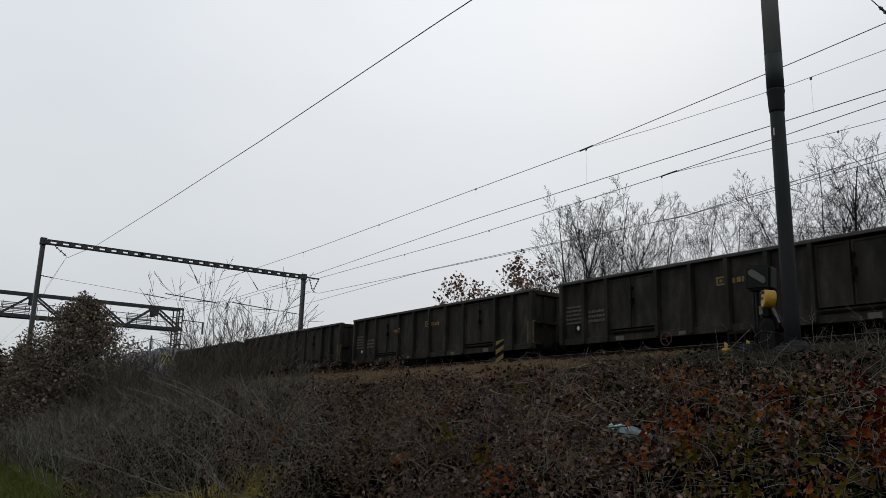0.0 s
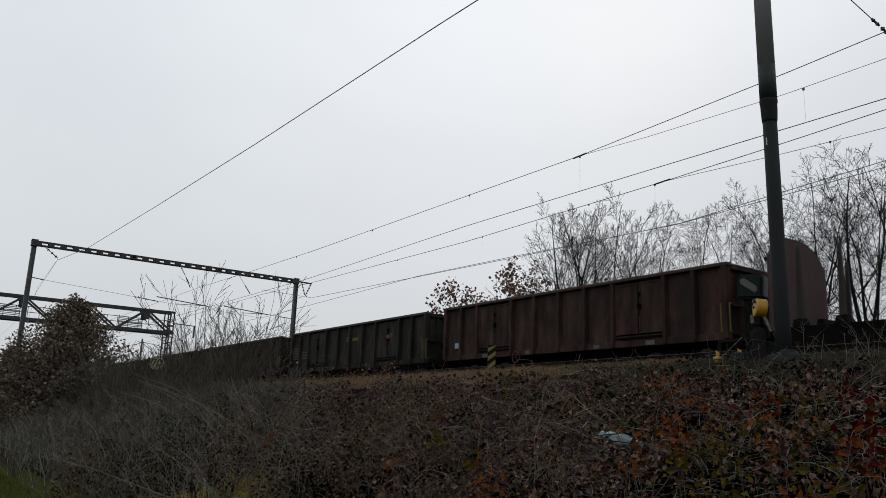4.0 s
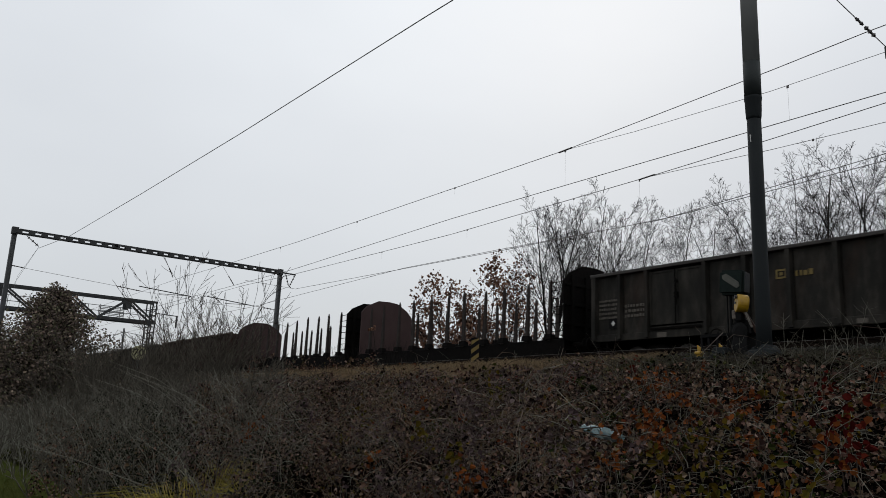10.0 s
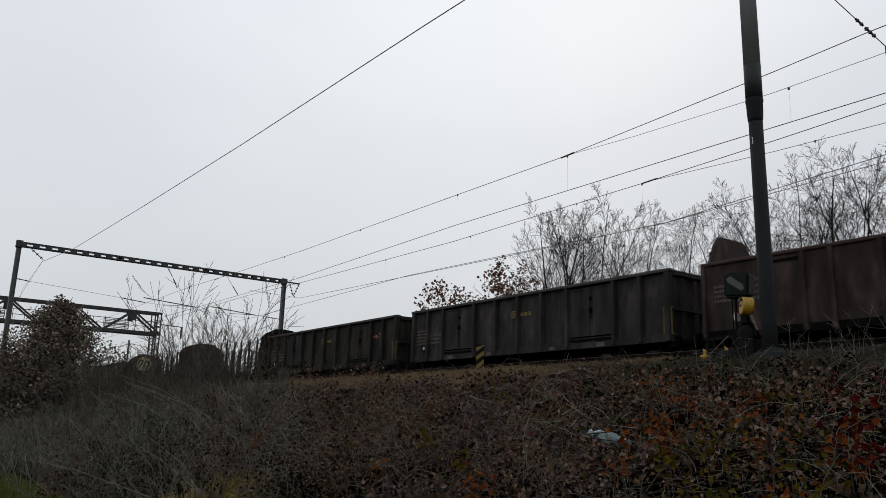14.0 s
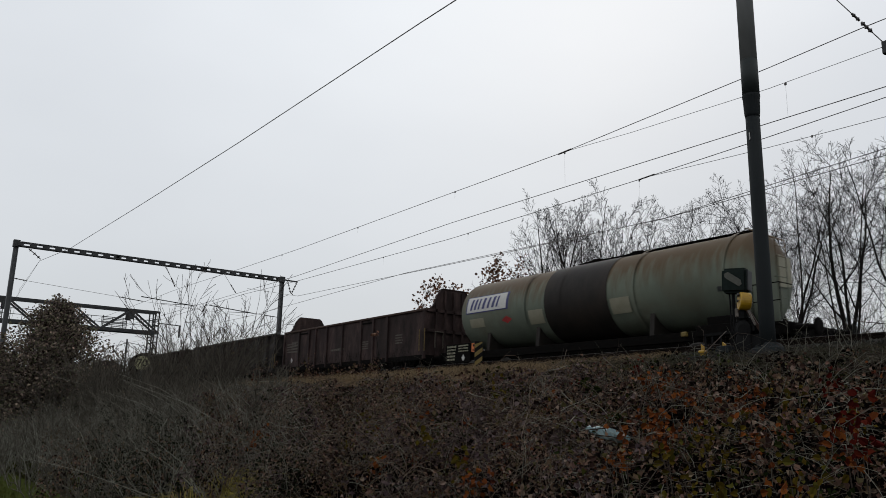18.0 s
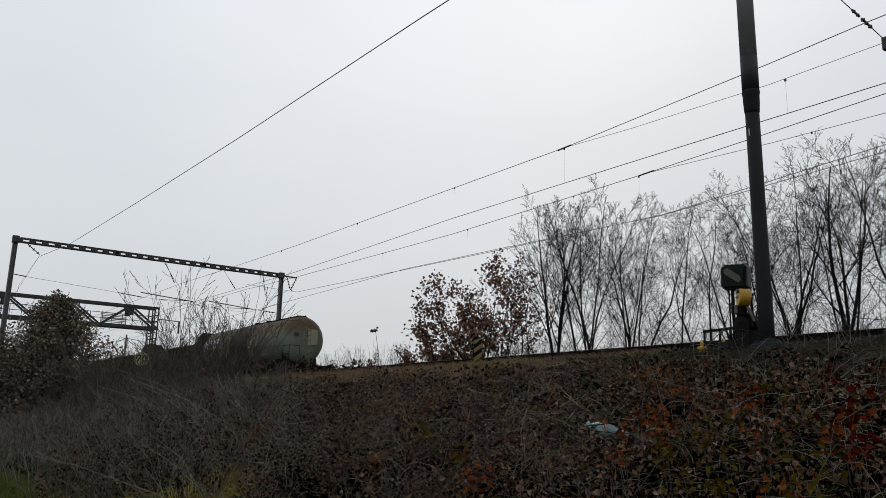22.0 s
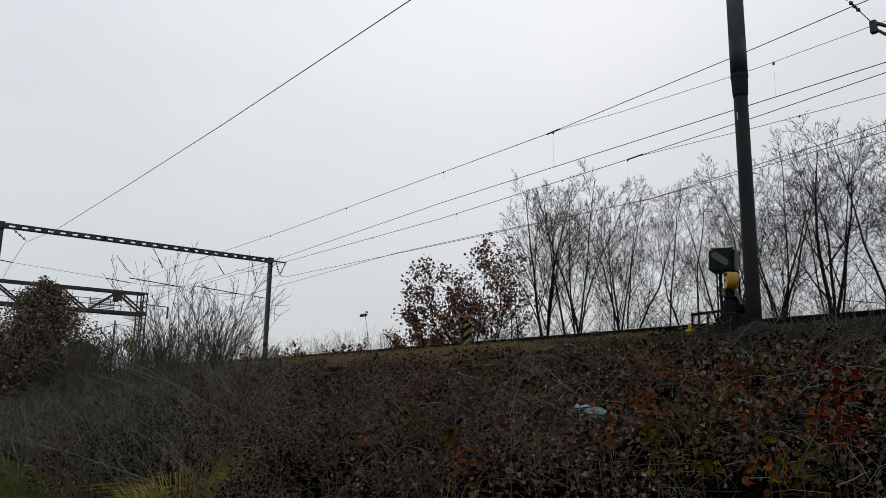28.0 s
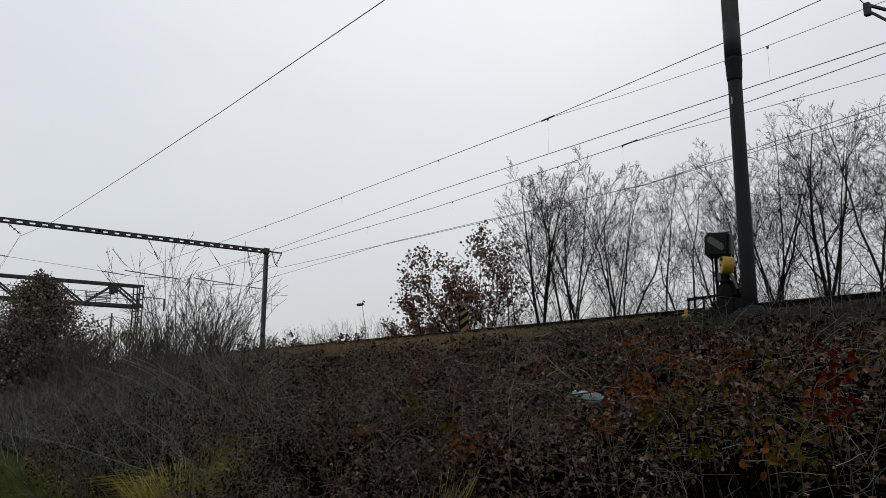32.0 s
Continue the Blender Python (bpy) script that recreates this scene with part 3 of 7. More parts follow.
def ballast_z(x, y):
    return np.interp(x - NEAR_X, (-2.7, -1.95, -1.5, -0.9), (-0.62, -0.34, -0.25, -0.21)) + RAIL_NEAR


stones("ballast_stones", 4200, NEAR_X - 3.3, NEAR_X - 1.35, 1.0, 10.8, lambda x, y: np.maximum(ballast_z(x, y), ground_z(x, y)) - 0.02 + 0.03 * np.sin(5 * y + 4 * x) ** 2, 0.025, 0.085, "coarse weathered stones on the shoulder by the mast")
stones("ballast_stones", 9000, NEAR_X - 1.6, NEAR_X - 0.95, 1.5, 40, lambda x, y: np.maximum(ballast_z(x, y), ground_z(x, y)) + 0.005, 0.022, 0.055, "loose grey ballast stones on the track shoulder")

# ---- tracks ----
RAIL_OUT = ((-0.075, 0), (0.075, 0), (0.075, 0.014), (0.012, 0.03), (0.010, 0.125), (0.034, 0.135), (0.034, 0.168), (0.028, 0.172), (-0.028, 0.172), (-0.034, 0.168), (-0.034, 0.135), (-0.010, 0.125), (-0.012, 0.03), (-0.075, 0.014))


def railway_track(centre, top, label, y0=-25, y1=300):
    t = thing("railway_track", label, "railway track", at=pose(centre, 0, top - 0.172))
    for side in (-0.753, 0.753):
        part("rail", slab(bmesh.new(), [(x + side, z) for x, z in RAIL_OUT], y0, y1), M_RAIL, t)
        part("rail_head", boxes((side - 0.026, side + 0.026, y0, y1, 0.1725, 0.1745)), M_RAILHEAD, t, "polished running surface")
    sl = boxes((-1.25, 1.25, -0.13, 0.13, -0.2, -0.02, 0.03)) 
    bm_me = bpy.data.meshes.new("sleeper")
    sl.to_mesh(bm_me)
    sl.free()
    bm_me.materials.append(M_SLEEPER)
    for i in range(150):
        part("sleeper", bm_me, None, t, at=pose(0, -12 + 0.61 * i, 0))
    return t


railway_track(NEAR_X, RAIL_NEAR, "empty railway track with rusty rails on sleepers")
railway_track(CAR_X, RAIL_FAR, "railway track carrying the goods train")


# ---- the goods train ----
# Wagon space: x across (negative towards the footpath), y forward with 0 at the front of the body, z up from the rail top.
def wheel_mesh():
    bm = bmesh.new()
    for s in (-1, 1):
        turned(bm, [(0.47, s * 0.70), (0.46, s * 0.73), (0.45, s * 0.80), (0.40, s * 0.815), (0.36, s * 0.79), (0.14, s * 0.77), (0.11, s * 0.83), (0.11, s * 0.68), (0.14, s * 0.74), (0.36, s * 0.755), (0.40, s * 0.70)][:: -s], 20, axis="x")
    rod(bm, (-1.02, 0, 0), (1.02, 0, 0), 0.075, n=10)
    for k in range(4):
        a = k * math.pi / 2
        box(bm, -0.835, -0.82, 0.22 * math.cos(a) - 0.03, 0.22 * math.cos(a) + 0.03, 0.22 * math.sin(a) - 0.03, 0.22 * math.sin(a) + 0.03)
    me = bpy.data.meshes.new("wheelset")
    bmesh.ops.recalc_face_normals(bm, faces=bm.faces)
    bm.to_mesh(me)
    bm.free()
    me.materials.append(M_STEEL)
    return me


def bogie_mesh():
    bm = bmesh.new()
    for s in (-1, 1):
        x0, x1 = sorted((s * 0.94, s * 1.06))
        slab_pts = [(-1.25, 0.42), (-1.15, 0.72), (-0.55, 0.72), (-0.35, 0.85), (0.35, 0.85), (0.55, 0.72), (1.15, 0.72), (1.25, 0.42), (0.65, 0.42), (0.5, 0.30), (-0.5, 0.30), (-0.65, 0.42)]
        a = [bm.verts.new((x0, y, z)) for y, z in slab_pts]
        b = [bm.verts.new((x1, y, z)) for y, z in slab_pts]
        bm.faces.new(a)
        bm.faces.new(b[::-1])
        for i in range(len(a)):
            j = (i + 1) % len(a)
            bm.faces.new((a[j], a[i], b[i], b[j]))
        for yy in (-0.9, 0.9):
            box(bm, s * 1.06 - 0.02, s * 1.06 + s * 0.12 if s > 0 else s * 1.06 + 0.02, yy - 0.13, yy + 0.13, 0.34, 0.62) if s > 0 else box(bm, -1.18, -1.04, yy - 0.13, yy + 0.13, 0.34, 0.62)
        for yy in (-0.18, 0.0, 0.18):
            rod(bm, (s * 1.0, yy, 0.32), (s * 1.0, yy, 0.62), 0.07, n=8)
    box(bm, -1.0, 1.0, -0.25, 0.25, 0.55, 0.9)
    bmesh.ops.recalc_face_normals(bm, faces=bm.faces)
    me = bpy.data.meshes.new("bogie")
    bm.to_mesh(me)
    bm.free()
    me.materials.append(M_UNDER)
    return me


def buffer_mesh():
    bm = turned(bmesh.new(), [(0.10, 0), (0.10, 0.30), (0.07, 0.31), (0.07, 0.50), (0.22, 0.52), (0.225, 0.56), (0.15, 0.58)], 14, axis="y")
    me = bpy.data.meshes.new("buffer")
    bm.to_mesh(me)
    bm.free()
    me.materials.append(M_UNDER)
    return me


WHEELSET, BOGIE, BUFFER = wheel_mesh(), bogie_mesh(), buffer_mesh()
axles, cars = [], []


def running_gear(car, length, beam=0.9):
    """Bogies, wheels, buffers, couplings and the frame of a wagon whose body is this long."""
    for y in (-2.1, -length + 2.1):
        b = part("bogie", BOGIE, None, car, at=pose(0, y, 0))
        for w in (0.9, -0.9):
            axles.append((part("wheelset", WHEELSET, None, b, "steel wheels with polished rims", at=pose(0, w, 0.46)), w))
    for x in (-0.875, 0.875):
        part("buffer", BUFFER, None, car, at=pose(x, 0.0, 1.06))
        part("buffer", BUFFER, None, car, at=pose(x, -length, 1.06, 0, 0, 180))
    for y, s in ((0, 1), (-length, -1)):
        bm = bar(bmesh.new(), (0, y, 1.03), (0, y + s * 0.32, 1.0), 0.09, 0.12)
        rod(bm, (0, y + s * 0.3, 1.0), (0, y + s * 0.5, 0.86), 0.035)
        part("coupling_hook", bm, M_UNDER, car)
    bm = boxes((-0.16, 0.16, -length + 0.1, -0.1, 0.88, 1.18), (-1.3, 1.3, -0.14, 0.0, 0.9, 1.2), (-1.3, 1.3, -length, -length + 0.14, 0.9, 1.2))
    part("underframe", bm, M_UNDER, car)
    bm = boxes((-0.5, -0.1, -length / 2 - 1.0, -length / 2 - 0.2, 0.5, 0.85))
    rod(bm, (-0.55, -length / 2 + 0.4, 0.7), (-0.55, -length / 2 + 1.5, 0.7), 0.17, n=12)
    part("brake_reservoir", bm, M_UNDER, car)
    for y in (-0.35, -length + 0.35):
        bm = bmesh.new()
        bar(bm, (-1.28, y - 0.16, 0.5), (-1.28, y + 0.16, 0.5), 0.16, 0.03)
        bar(bm, (-1.3, y - 0.16, 0.5), (-1.3, y - 0.16, 1.0), 0.03, 0.03)
        bar(bm, (-1.3, y + 0.16, 0.5), (-1.3, y + 0.16, 1.0), 0.03, 0.03)
        part("step", bm, M_UNDER, car)


def lettering(car, x, rows, mat, name="marking", label="", seed=1):
    """Illegible stencilled lines as short bars on the side: rows of (y, z, width, height)."""
    r = random.Random(seed)
    bm = bmesh.new()
    for y, z, w, h in rows:
        p = y
        while p > y - w:
            c = r.uniform(0.35, 1.1) * h
            box(bm, x - 0.004, x, p - c, p, z, z + h * r.uniform(0.8, 1.0))
            p -= c + 0.35 * h * r.uniform(0.6, 1.6)
    return tagged(part(name, bm, mat, car, label), kind="stuff")


EAS_LEN, EAS_FLOOR, EAS_TOP, HALF = 12.85, 1.18, 3.13, 1.40


def side_joints():
    """The y of each post along the side, and the two door bays."""
    j, y = [0.0], 0.0
    for w in (1.1, 1.0, 1.95, 1.19, 1.19, 1.18, 1.19, 1.95, 1.0, 1.1):
        y -= w
        j.append(y)
    return j


def open_wagon(paint, label, seed, marks=(), cover=None):
    """A four-axle high-sided open wagon with doors in its sides."""
    car = thing("open_wagon", label, "freight wagon", "wagons of the goods train")
    r = random.Random(seed)
    running_gear(car, EAS_LEN)
    part("floor", boxes((-HALF + 0.06, HALF - 0.06, -EAS_LEN + 0.05, -0.05, EAS_FLOOR, EAS_FLOOR + 0.08)), M_UNDER, car)
    joints = side_joints()
    for s in (-1, 1):
        def sx(a, b):
            return (min(s * a, s * b), max(s * a, s * b))
        part("sill", boxes((*sx(HALF - 0.10, HALF + 0.01), -EAS_LEN, 0, EAS_FLOOR - 0.14, EAS_FLOOR + 0.06)), paint, car, bevel=0.012)
        part("rim", boxes((*sx(HALF - 0.13, HALF + 0.085), -EAS_LEN - 0.03, 0.03, EAS_TOP - 0.10, EAS_TOP)), M_RIM if paint is M_BROWN else M_RIMGREY, car, "rust-brown top rim" if paint is M_BROWN else "worn grey top rim", bevel=0.02)
        # near-black backing sheet that paints shade lines beside posts and around doors
        part("gap_shade_lining", boxes((*sx(HALF - 0.125, HALF - 0.105), -EAS_LEN + 0.02, -0.02, EAS_FLOOR + 0.02, EAS_TOP - 0.02)), M_UNDER, car)
        for i, (a, b) in enumerate(zip(joints, joints[1:])):
            if i in (2, 7):
                mid = (a + b) / 2
                for k, (d0, d1) in enumerate(((a - 0.10, mid + 0.022), (mid - 0.022, b + 0.085))):
                    z0, z1, t = EAS_FLOOR + 0.24, EAS_TOP - 0.17, 0.05
                    door = part("door", boxes((*sx(HALF - 0.035, HALF - 0.012), d1, d0, z0, z1)), paint, car)
                    bm = bmesh.new()
                    lay = [[bm.verts.new((s * xx, p, q)) for p, q in ((d0 - e, z0 + e), (d1 + e, z0 + e), (d1 + e, z1 - e), (d0 - e, z1 - e))] for xx, e in ((HALF - 0.02, 0), (HALF + 0.014, 0), (HALF + 0.014, t), (HALF - 0.02, t))]
                    for ra, rb in zip(lay, lay[1:] + lay[:1]):
                        for c in range(4):
                            bm.faces.new((ra[c], ra[(c + 1) % 4], rb[(c + 1) % 4], rb[c]))
                    bmesh.ops.recalc_face_normals(bm, faces=bm.faces)
                    part("door_frame", bm, paint, door)
                    if k == 0:
                        lock = bmesh.new()
                        rod(lock, (s * (HALF + 0.05), mid - 0.05, EAS_FLOOR + 0.75), (s * (HALF + 0.05), mid - 0.05, EAS_FLOOR + 1.5), 0.018, n=6)
                        box(lock, *sx(HALF - 0.01, HALF + 0.07), mid - 0.10, mid, EAS_FLOOR + 0.95, EAS_FLOOR + 1.12)
                        box(lock, *sx(HALF - 0.01, HALF + 0.06), mid - 0.09, mid - 0.01, EAS_FLOOR + 1.38, EAS_FLOOR + 1.46)
                        part("door_lock", lock, M_UNDER, door)
                box_bm = boxes((*sx(HALF - 0.06, HALF - 0.03), b, a, EAS_FLOOR + 0.06, EAS_FLOOR + 0.20))
                part("side_panel", box_bm, paint, car)
                part("door_step", boxes((*sx(HALF + 0.0, HALF + 0.06), b + 0.15, a - 0.15, EAS_FLOOR + 0.10, EAS_FLOOR + 0.15)), M_UNDER, car)
            else:
                # pressed sheet, slightly dished and dented
                n, m = 5, 5
                dent = [[r.uniform(-0.012, 0.012) if 0 < p < n and 0 < q < m else 0 for q in range(m + 1)] for p in range(n + 1)]
                bm = bmesh.new()
                for x_in in (0.0, 0.03):
                    g = [[bm.verts.new((s * (HALF - 0.058 + dent[p][q] - x_in), a - 0.10 + (b - a + 0.10) * p / n, EAS_FLOOR + 0.06 + (EAS_TOP - EAS_FLOOR - 0.16) * q / m)) for q in range(m + 1)] for p in range(n + 1)]
                    for p in range(n):
                        for q in range(m):
                            bm.faces.new((g[p][q], g[p + 1][q], g[p + 1][q + 1], g[p][q + 1]))
                bmesh.ops.recalc_face_normals(bm, faces=bm.faces)
                part("side_panel", bm, paint, car)
        for i, y in enumerate(joints):
            w = 0.10 if i in (0, len(joints) - 1) else 0.07
            bm = bmesh.new()
            z0, z1 = EAS_FLOOR - 0.12, EAS_TOP - 0.10
            yc = min(max(y, -EAS_LEN + w), -w)
            a = [bm.verts.new((s * (HALF - 0.08), yc + k * w, z0)) for k in (-1, 1)] + [bm.verts.new((s * (HALF + 0.085), yc + k * w * 0.7, z0 + 0.02)) for k in (1, -1)]
            c = [bm.verts.new((s * (HALF - 0.08), yc + k * w * 1.1, z1)) for k in (-1, 1)] + [bm.verts.new((s * (HALF + 0.08), yc + k * w * 0.8, z1)) for k in (1, -1)]
            for k in range(4):
                bm.faces.new((a[k], a[(k + 1) % 4], c[(k + 1) % 4], c[k]))
            bm.faces.new(a[::-1])
            bm.faces.new(c)
            bmesh.ops.recalc_face_normals(bm, faces=bm.faces)
            part("post", bm, paint, car)
    for y, s in ((0.0, 1), (-EAS_LEN, -1)):
        y0, y1 = sorted((y - s * 0.02, y - s * 0.06))
        wall = part("end_wall", boxes((-HALF + 0.05, HALF - 0.05, y0, y1, EAS_FLOOR - 0.1, EAS_TOP - 0.06)), paint, car)
        for x in (-0.9, -0.3, 0.3, 0.9):
            q0, q1 = sorted((y - s * 0.02, y + s * 0.07))
            part("end_rib", boxes((x - 0.06, x + 0.06, q0, q1, EAS_FLOOR - 0.05, EAS_TOP - 0.25)), paint, wall)
        q0, q1 = sorted((y - s * 0.02, y + s * 0.09))
        part("end_rail", boxes((-HALF + 0.09, HALF - 0.09, q0, q1, EAS_TOP - 0.20, EAS_TOP - 0.05)), paint, wall, bevel=0.012)
        part("end_rail", boxes((-HALF + 0.09, HALF - 0.09, q0, q1, EAS_FLOOR + 0.75, EAS_FLOOR + 0.85)), paint, wall)
    bm = rod(bmesh.new(), (-HALF - 0.06, -EAS_LEN / 2 + 2.2, 1.05), (-HALF - 0.10, -EAS_LEN / 2 + 2.2, 1.05), 0.05, n=8)
    wheel = bmesh.new()
    n = 18
    for i in range(n):
        a0, a1 = 2 * math.pi * i / n, 2 * math.pi * (i + 1) / n
        rod(wheel, (-HALF - 0.10, -4.4 + 0.19 * math.cos(a0), 0.98 + 0.19 * math.sin(a0)), (-HALF - 0.10, -4.4 + 0.19 * math.cos(a1), 0.98 + 0.19 * math.sin(a1)), 0.016, n=5)
    for i in range(3):
        a0 = 2 * math.pi * i / 3
        rod(wheel, (-HALF - 0.10, -4.4, 0.98), (-HALF - 0.10, -4.4 + 0.19 * math.cos(a0), 0.98 + 0.19 * math.sin(a0)), 0.012, n=5)
    bm.free()
    part("brake_wheel", wheel, M_DARKRED if seed in (1, 4) else M_UNDER, car, "small red brake wheel" if seed in (1, 4) else "")
    # yellow hand rails at the rear corner, small plates and stained patches on the sill
    for yy in (-EAS_LEN + 0.22, -EAS_LEN - 0.05):
        bm = rod(bmesh.new(), (-HALF - 0.075, yy, 1.25), (-HALF - 0.075, yy, 2.0), 0.014, n=6)
        rod(bm, (-HALF - 0.075, yy, 1.25), (-HALF + 0.02, yy, 1.25), 0.012, n=5)
        rod(bm, (-HALF - 0.075, yy, 2.0), (-HALF + 0.02, yy, 2.0), 0.012, n=5)
        part("hand_rail", bm, M_MARKYEL, car, "faded yellow hand rail")
    for yy in (-2.6, -10.2):
        part("plate", boxes((-HALF - 0.022, -HALF - 0.012, yy - 0.16, yy + 0.16, 1.06, 1.2)), M_CREAM, car, "small dull plate")
    for yy in (-4.9, -8.1):
        part("plate", boxes((-HALF - 0.020, -HALF - 0.012, yy - 0.12, yy + 0.12, 1.07, 1.18)), M_CREAM, car)
    for kind in marks:
        if kind == "logo":
            y = -6.05
            bm = bmesh.new()
            for a, b, c, d in ((0, 0.36, 0, 0.06), (0, 0.36, 0.24, 0.30), (0, 0.06, 0.06, 0.24), (0.30, 0.36, 0.06, 0.24), (0.12, 0.24, 0.10, 0.2)):
                box(bm, -HALF + 0.034, -HALF + 0.038, y - 0.8 * b, y - 0.8 * a, 2.32 + 0.8 * c, 2.32 + 0.8 * d)
            part("painted_emblem", bm, M_MARKYEL, car, "yellow square emblem")
            lettering(car, -HALF + 0.038, [(y - 0.36, 2.34, 0.55, 0.15)], M_MARKYEL, "painted_emblem", "yellow bars beside the emblem", seed)
        elif kind == "text":
            lettering(car, -HALF + 0.038, [(-0.25, 2.25 - 0.13 * i, 0.75, 0.07) for i in range(5)], M_CREAM, seed=seed)
            lettering(car, -HALF + 0.038, [(-1.25, 2.02 - 0.15 * i, 0.7, 0.09) for i in range(3)], M_CREAM, seed=seed + 3)
        elif kind == "diamond":
            bm = boxes((-HALF - 0.0, -HALF + 0.012, -1.0, -0.66, 1.42, 1.72))
            part("plate", bm, M_BLACK, car)
            bm = bmesh.new()
            a = [bm.verts.new((-HALF - 0.004, -0.83 + p, 1.57 + q)) for p, q in ((0, -0.085), (0.07, 0), (0, 0.085), (-0.07, 0))]
            bm.faces.new(a)
            bm.normal_update()
            bmesh.ops.solidify(bm, geom=bm.faces[:], thickness=0.003)
            part("plate_diamond", bm, M_WHITE, car, "white diamond on a black plate")
        elif kind == "label":
            part("plate", boxes((-HALF - 0.0, -HALF + 0.012, -1.0, -0.7, 1.5, 1.7)), M_BLUEPLATE, car, "small pale blue plate")
    cars.append((car, EAS_LEN))
    return car


END_OUT = ((-1.38, 1.2), (1.38, 1.2), (1.38, 3.12), (1.10, 3.42), (0.55, 3.72), (0.1, 3.76), (-0.5, 3.74), (-1.12, 3.44), (-1.38, 3.14))
TIMBER_LEN = 12.65


def timber_wagon(label, seed):
    """A stake wagon for logs: end walls, two rows of stakes, ladders, an empty deck."""
    car = thing("timber_wagon", label, "freight wagon", "wagons of the goods train")
    r = random.Random(seed)
    running_gear(car, TIMBER_LEN)
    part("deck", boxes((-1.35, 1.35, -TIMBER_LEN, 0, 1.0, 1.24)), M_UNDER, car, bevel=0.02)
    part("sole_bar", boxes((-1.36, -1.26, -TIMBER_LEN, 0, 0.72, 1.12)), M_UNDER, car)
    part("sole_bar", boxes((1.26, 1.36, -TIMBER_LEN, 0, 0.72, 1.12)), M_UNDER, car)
    for y, s in ((0.0, 1), (-TIMBER_LEN, -1)):
        q0, q1 = sorted((y, y - s * 0.06))
        # the front wall is oxide red; the rear wall and all ribs and rails are nearly black
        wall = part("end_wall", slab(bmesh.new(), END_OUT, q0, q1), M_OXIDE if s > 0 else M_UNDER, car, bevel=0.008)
        for x in (-1.0, -0.35, 0.35, 1.0):
            o0, o1 = sorted((y, y + s * 0.08))
            part("end_rib", boxes((x - 0.07, x + 0.07, o0, o1, 1.2, 3.35)), M_UNDER, wall)
        for z in (1.75, 2.4, 3.05):
            o0, o1 = sorted((y, y + s * 0.06))
            part("end_rail", boxes((-1.36, 1.36, o0, o1, z - 0.05, z + 0.05)), M_UNDER, wall)
        for side in (-1.33, 1.33) if s < 0 else ():
            bm = bmesh.new()
            yl = y - s * 0.62
            for k in range(7):
                rod(bm, (side, y - s * 0.06, 1.5 + 0.27 * k), (side, yl, 1.5 + 0.27 * k), 0.014, n=6)
            for yr in (y - s * 0.06, yl):
                rod(bm, (side, yr, 1.24), (side, yr, 3.2), 0.02, n=6)
            part("ladder", bm, M_UNDER, car)
    for side in (-1, 1):
        for i in range(11):
            y = -0.72 - i * (TIMBER_LEN - 1.44) / 10 + r.uniform(-0.06, 0.06)
            lean, top = r.uniform(-0.05, 0.05), 3.26 + r.uniform(-0.05, 0.06)
            bm = bmesh.new()
            lv = []
            for z, w, dth in ((1.2, 0.075, 0.06), (2.0, 0.062, 0.05), (top - 0.14, 0.042, 0.036), (top, 0.015, 0.015)):
                f = (z - 1.2) / 2
                lv.append([bm.verts.new((side * 1.30 + p * dth, y + lean * f + q * w, z)) for p, q in ((-1, -1), (1, -1), (1, 1), (-1, 1))])
            for a, b in zip(lv, lv[1:]):
                for k in range(4):
                    bm.faces.new((a[k], a[(k + 1) % 4], b[(k + 1) % 4], b[k]))
            bm.faces.new(lv[0][::-1])
            bm.faces.new(lv[-1])
            stake = part("stake", bm, M_STAKE, car)
            part("stake_socket", boxes((side * 1.30 - 0.13, side * 1.30 + 0.13, y - 0.16, y + 0.16, 1.24, 1.42, 0.03)), M_UNDER, stake)
    for i in range(5):
        y = -1.2 - i * 2.6
        part("log_bearer", boxes((-1.2, 1.2, y - 0.1, y + 0.1, 1.24, 1.40, 0.03)), M_UNDER, car)
    cars.append((car, TIMBER_LEN))
    return car


DOME = ((1.34, 3.06), (1.16, 3.11), (1.04, 3.22), (0.94, 3.40), (0.84, 3.66), (0.70, 3.86), (0.60, 3.96), (0.52, 3.97))
DOME = DOME + tuple((-x, z) for x, z in DOME[::-1])


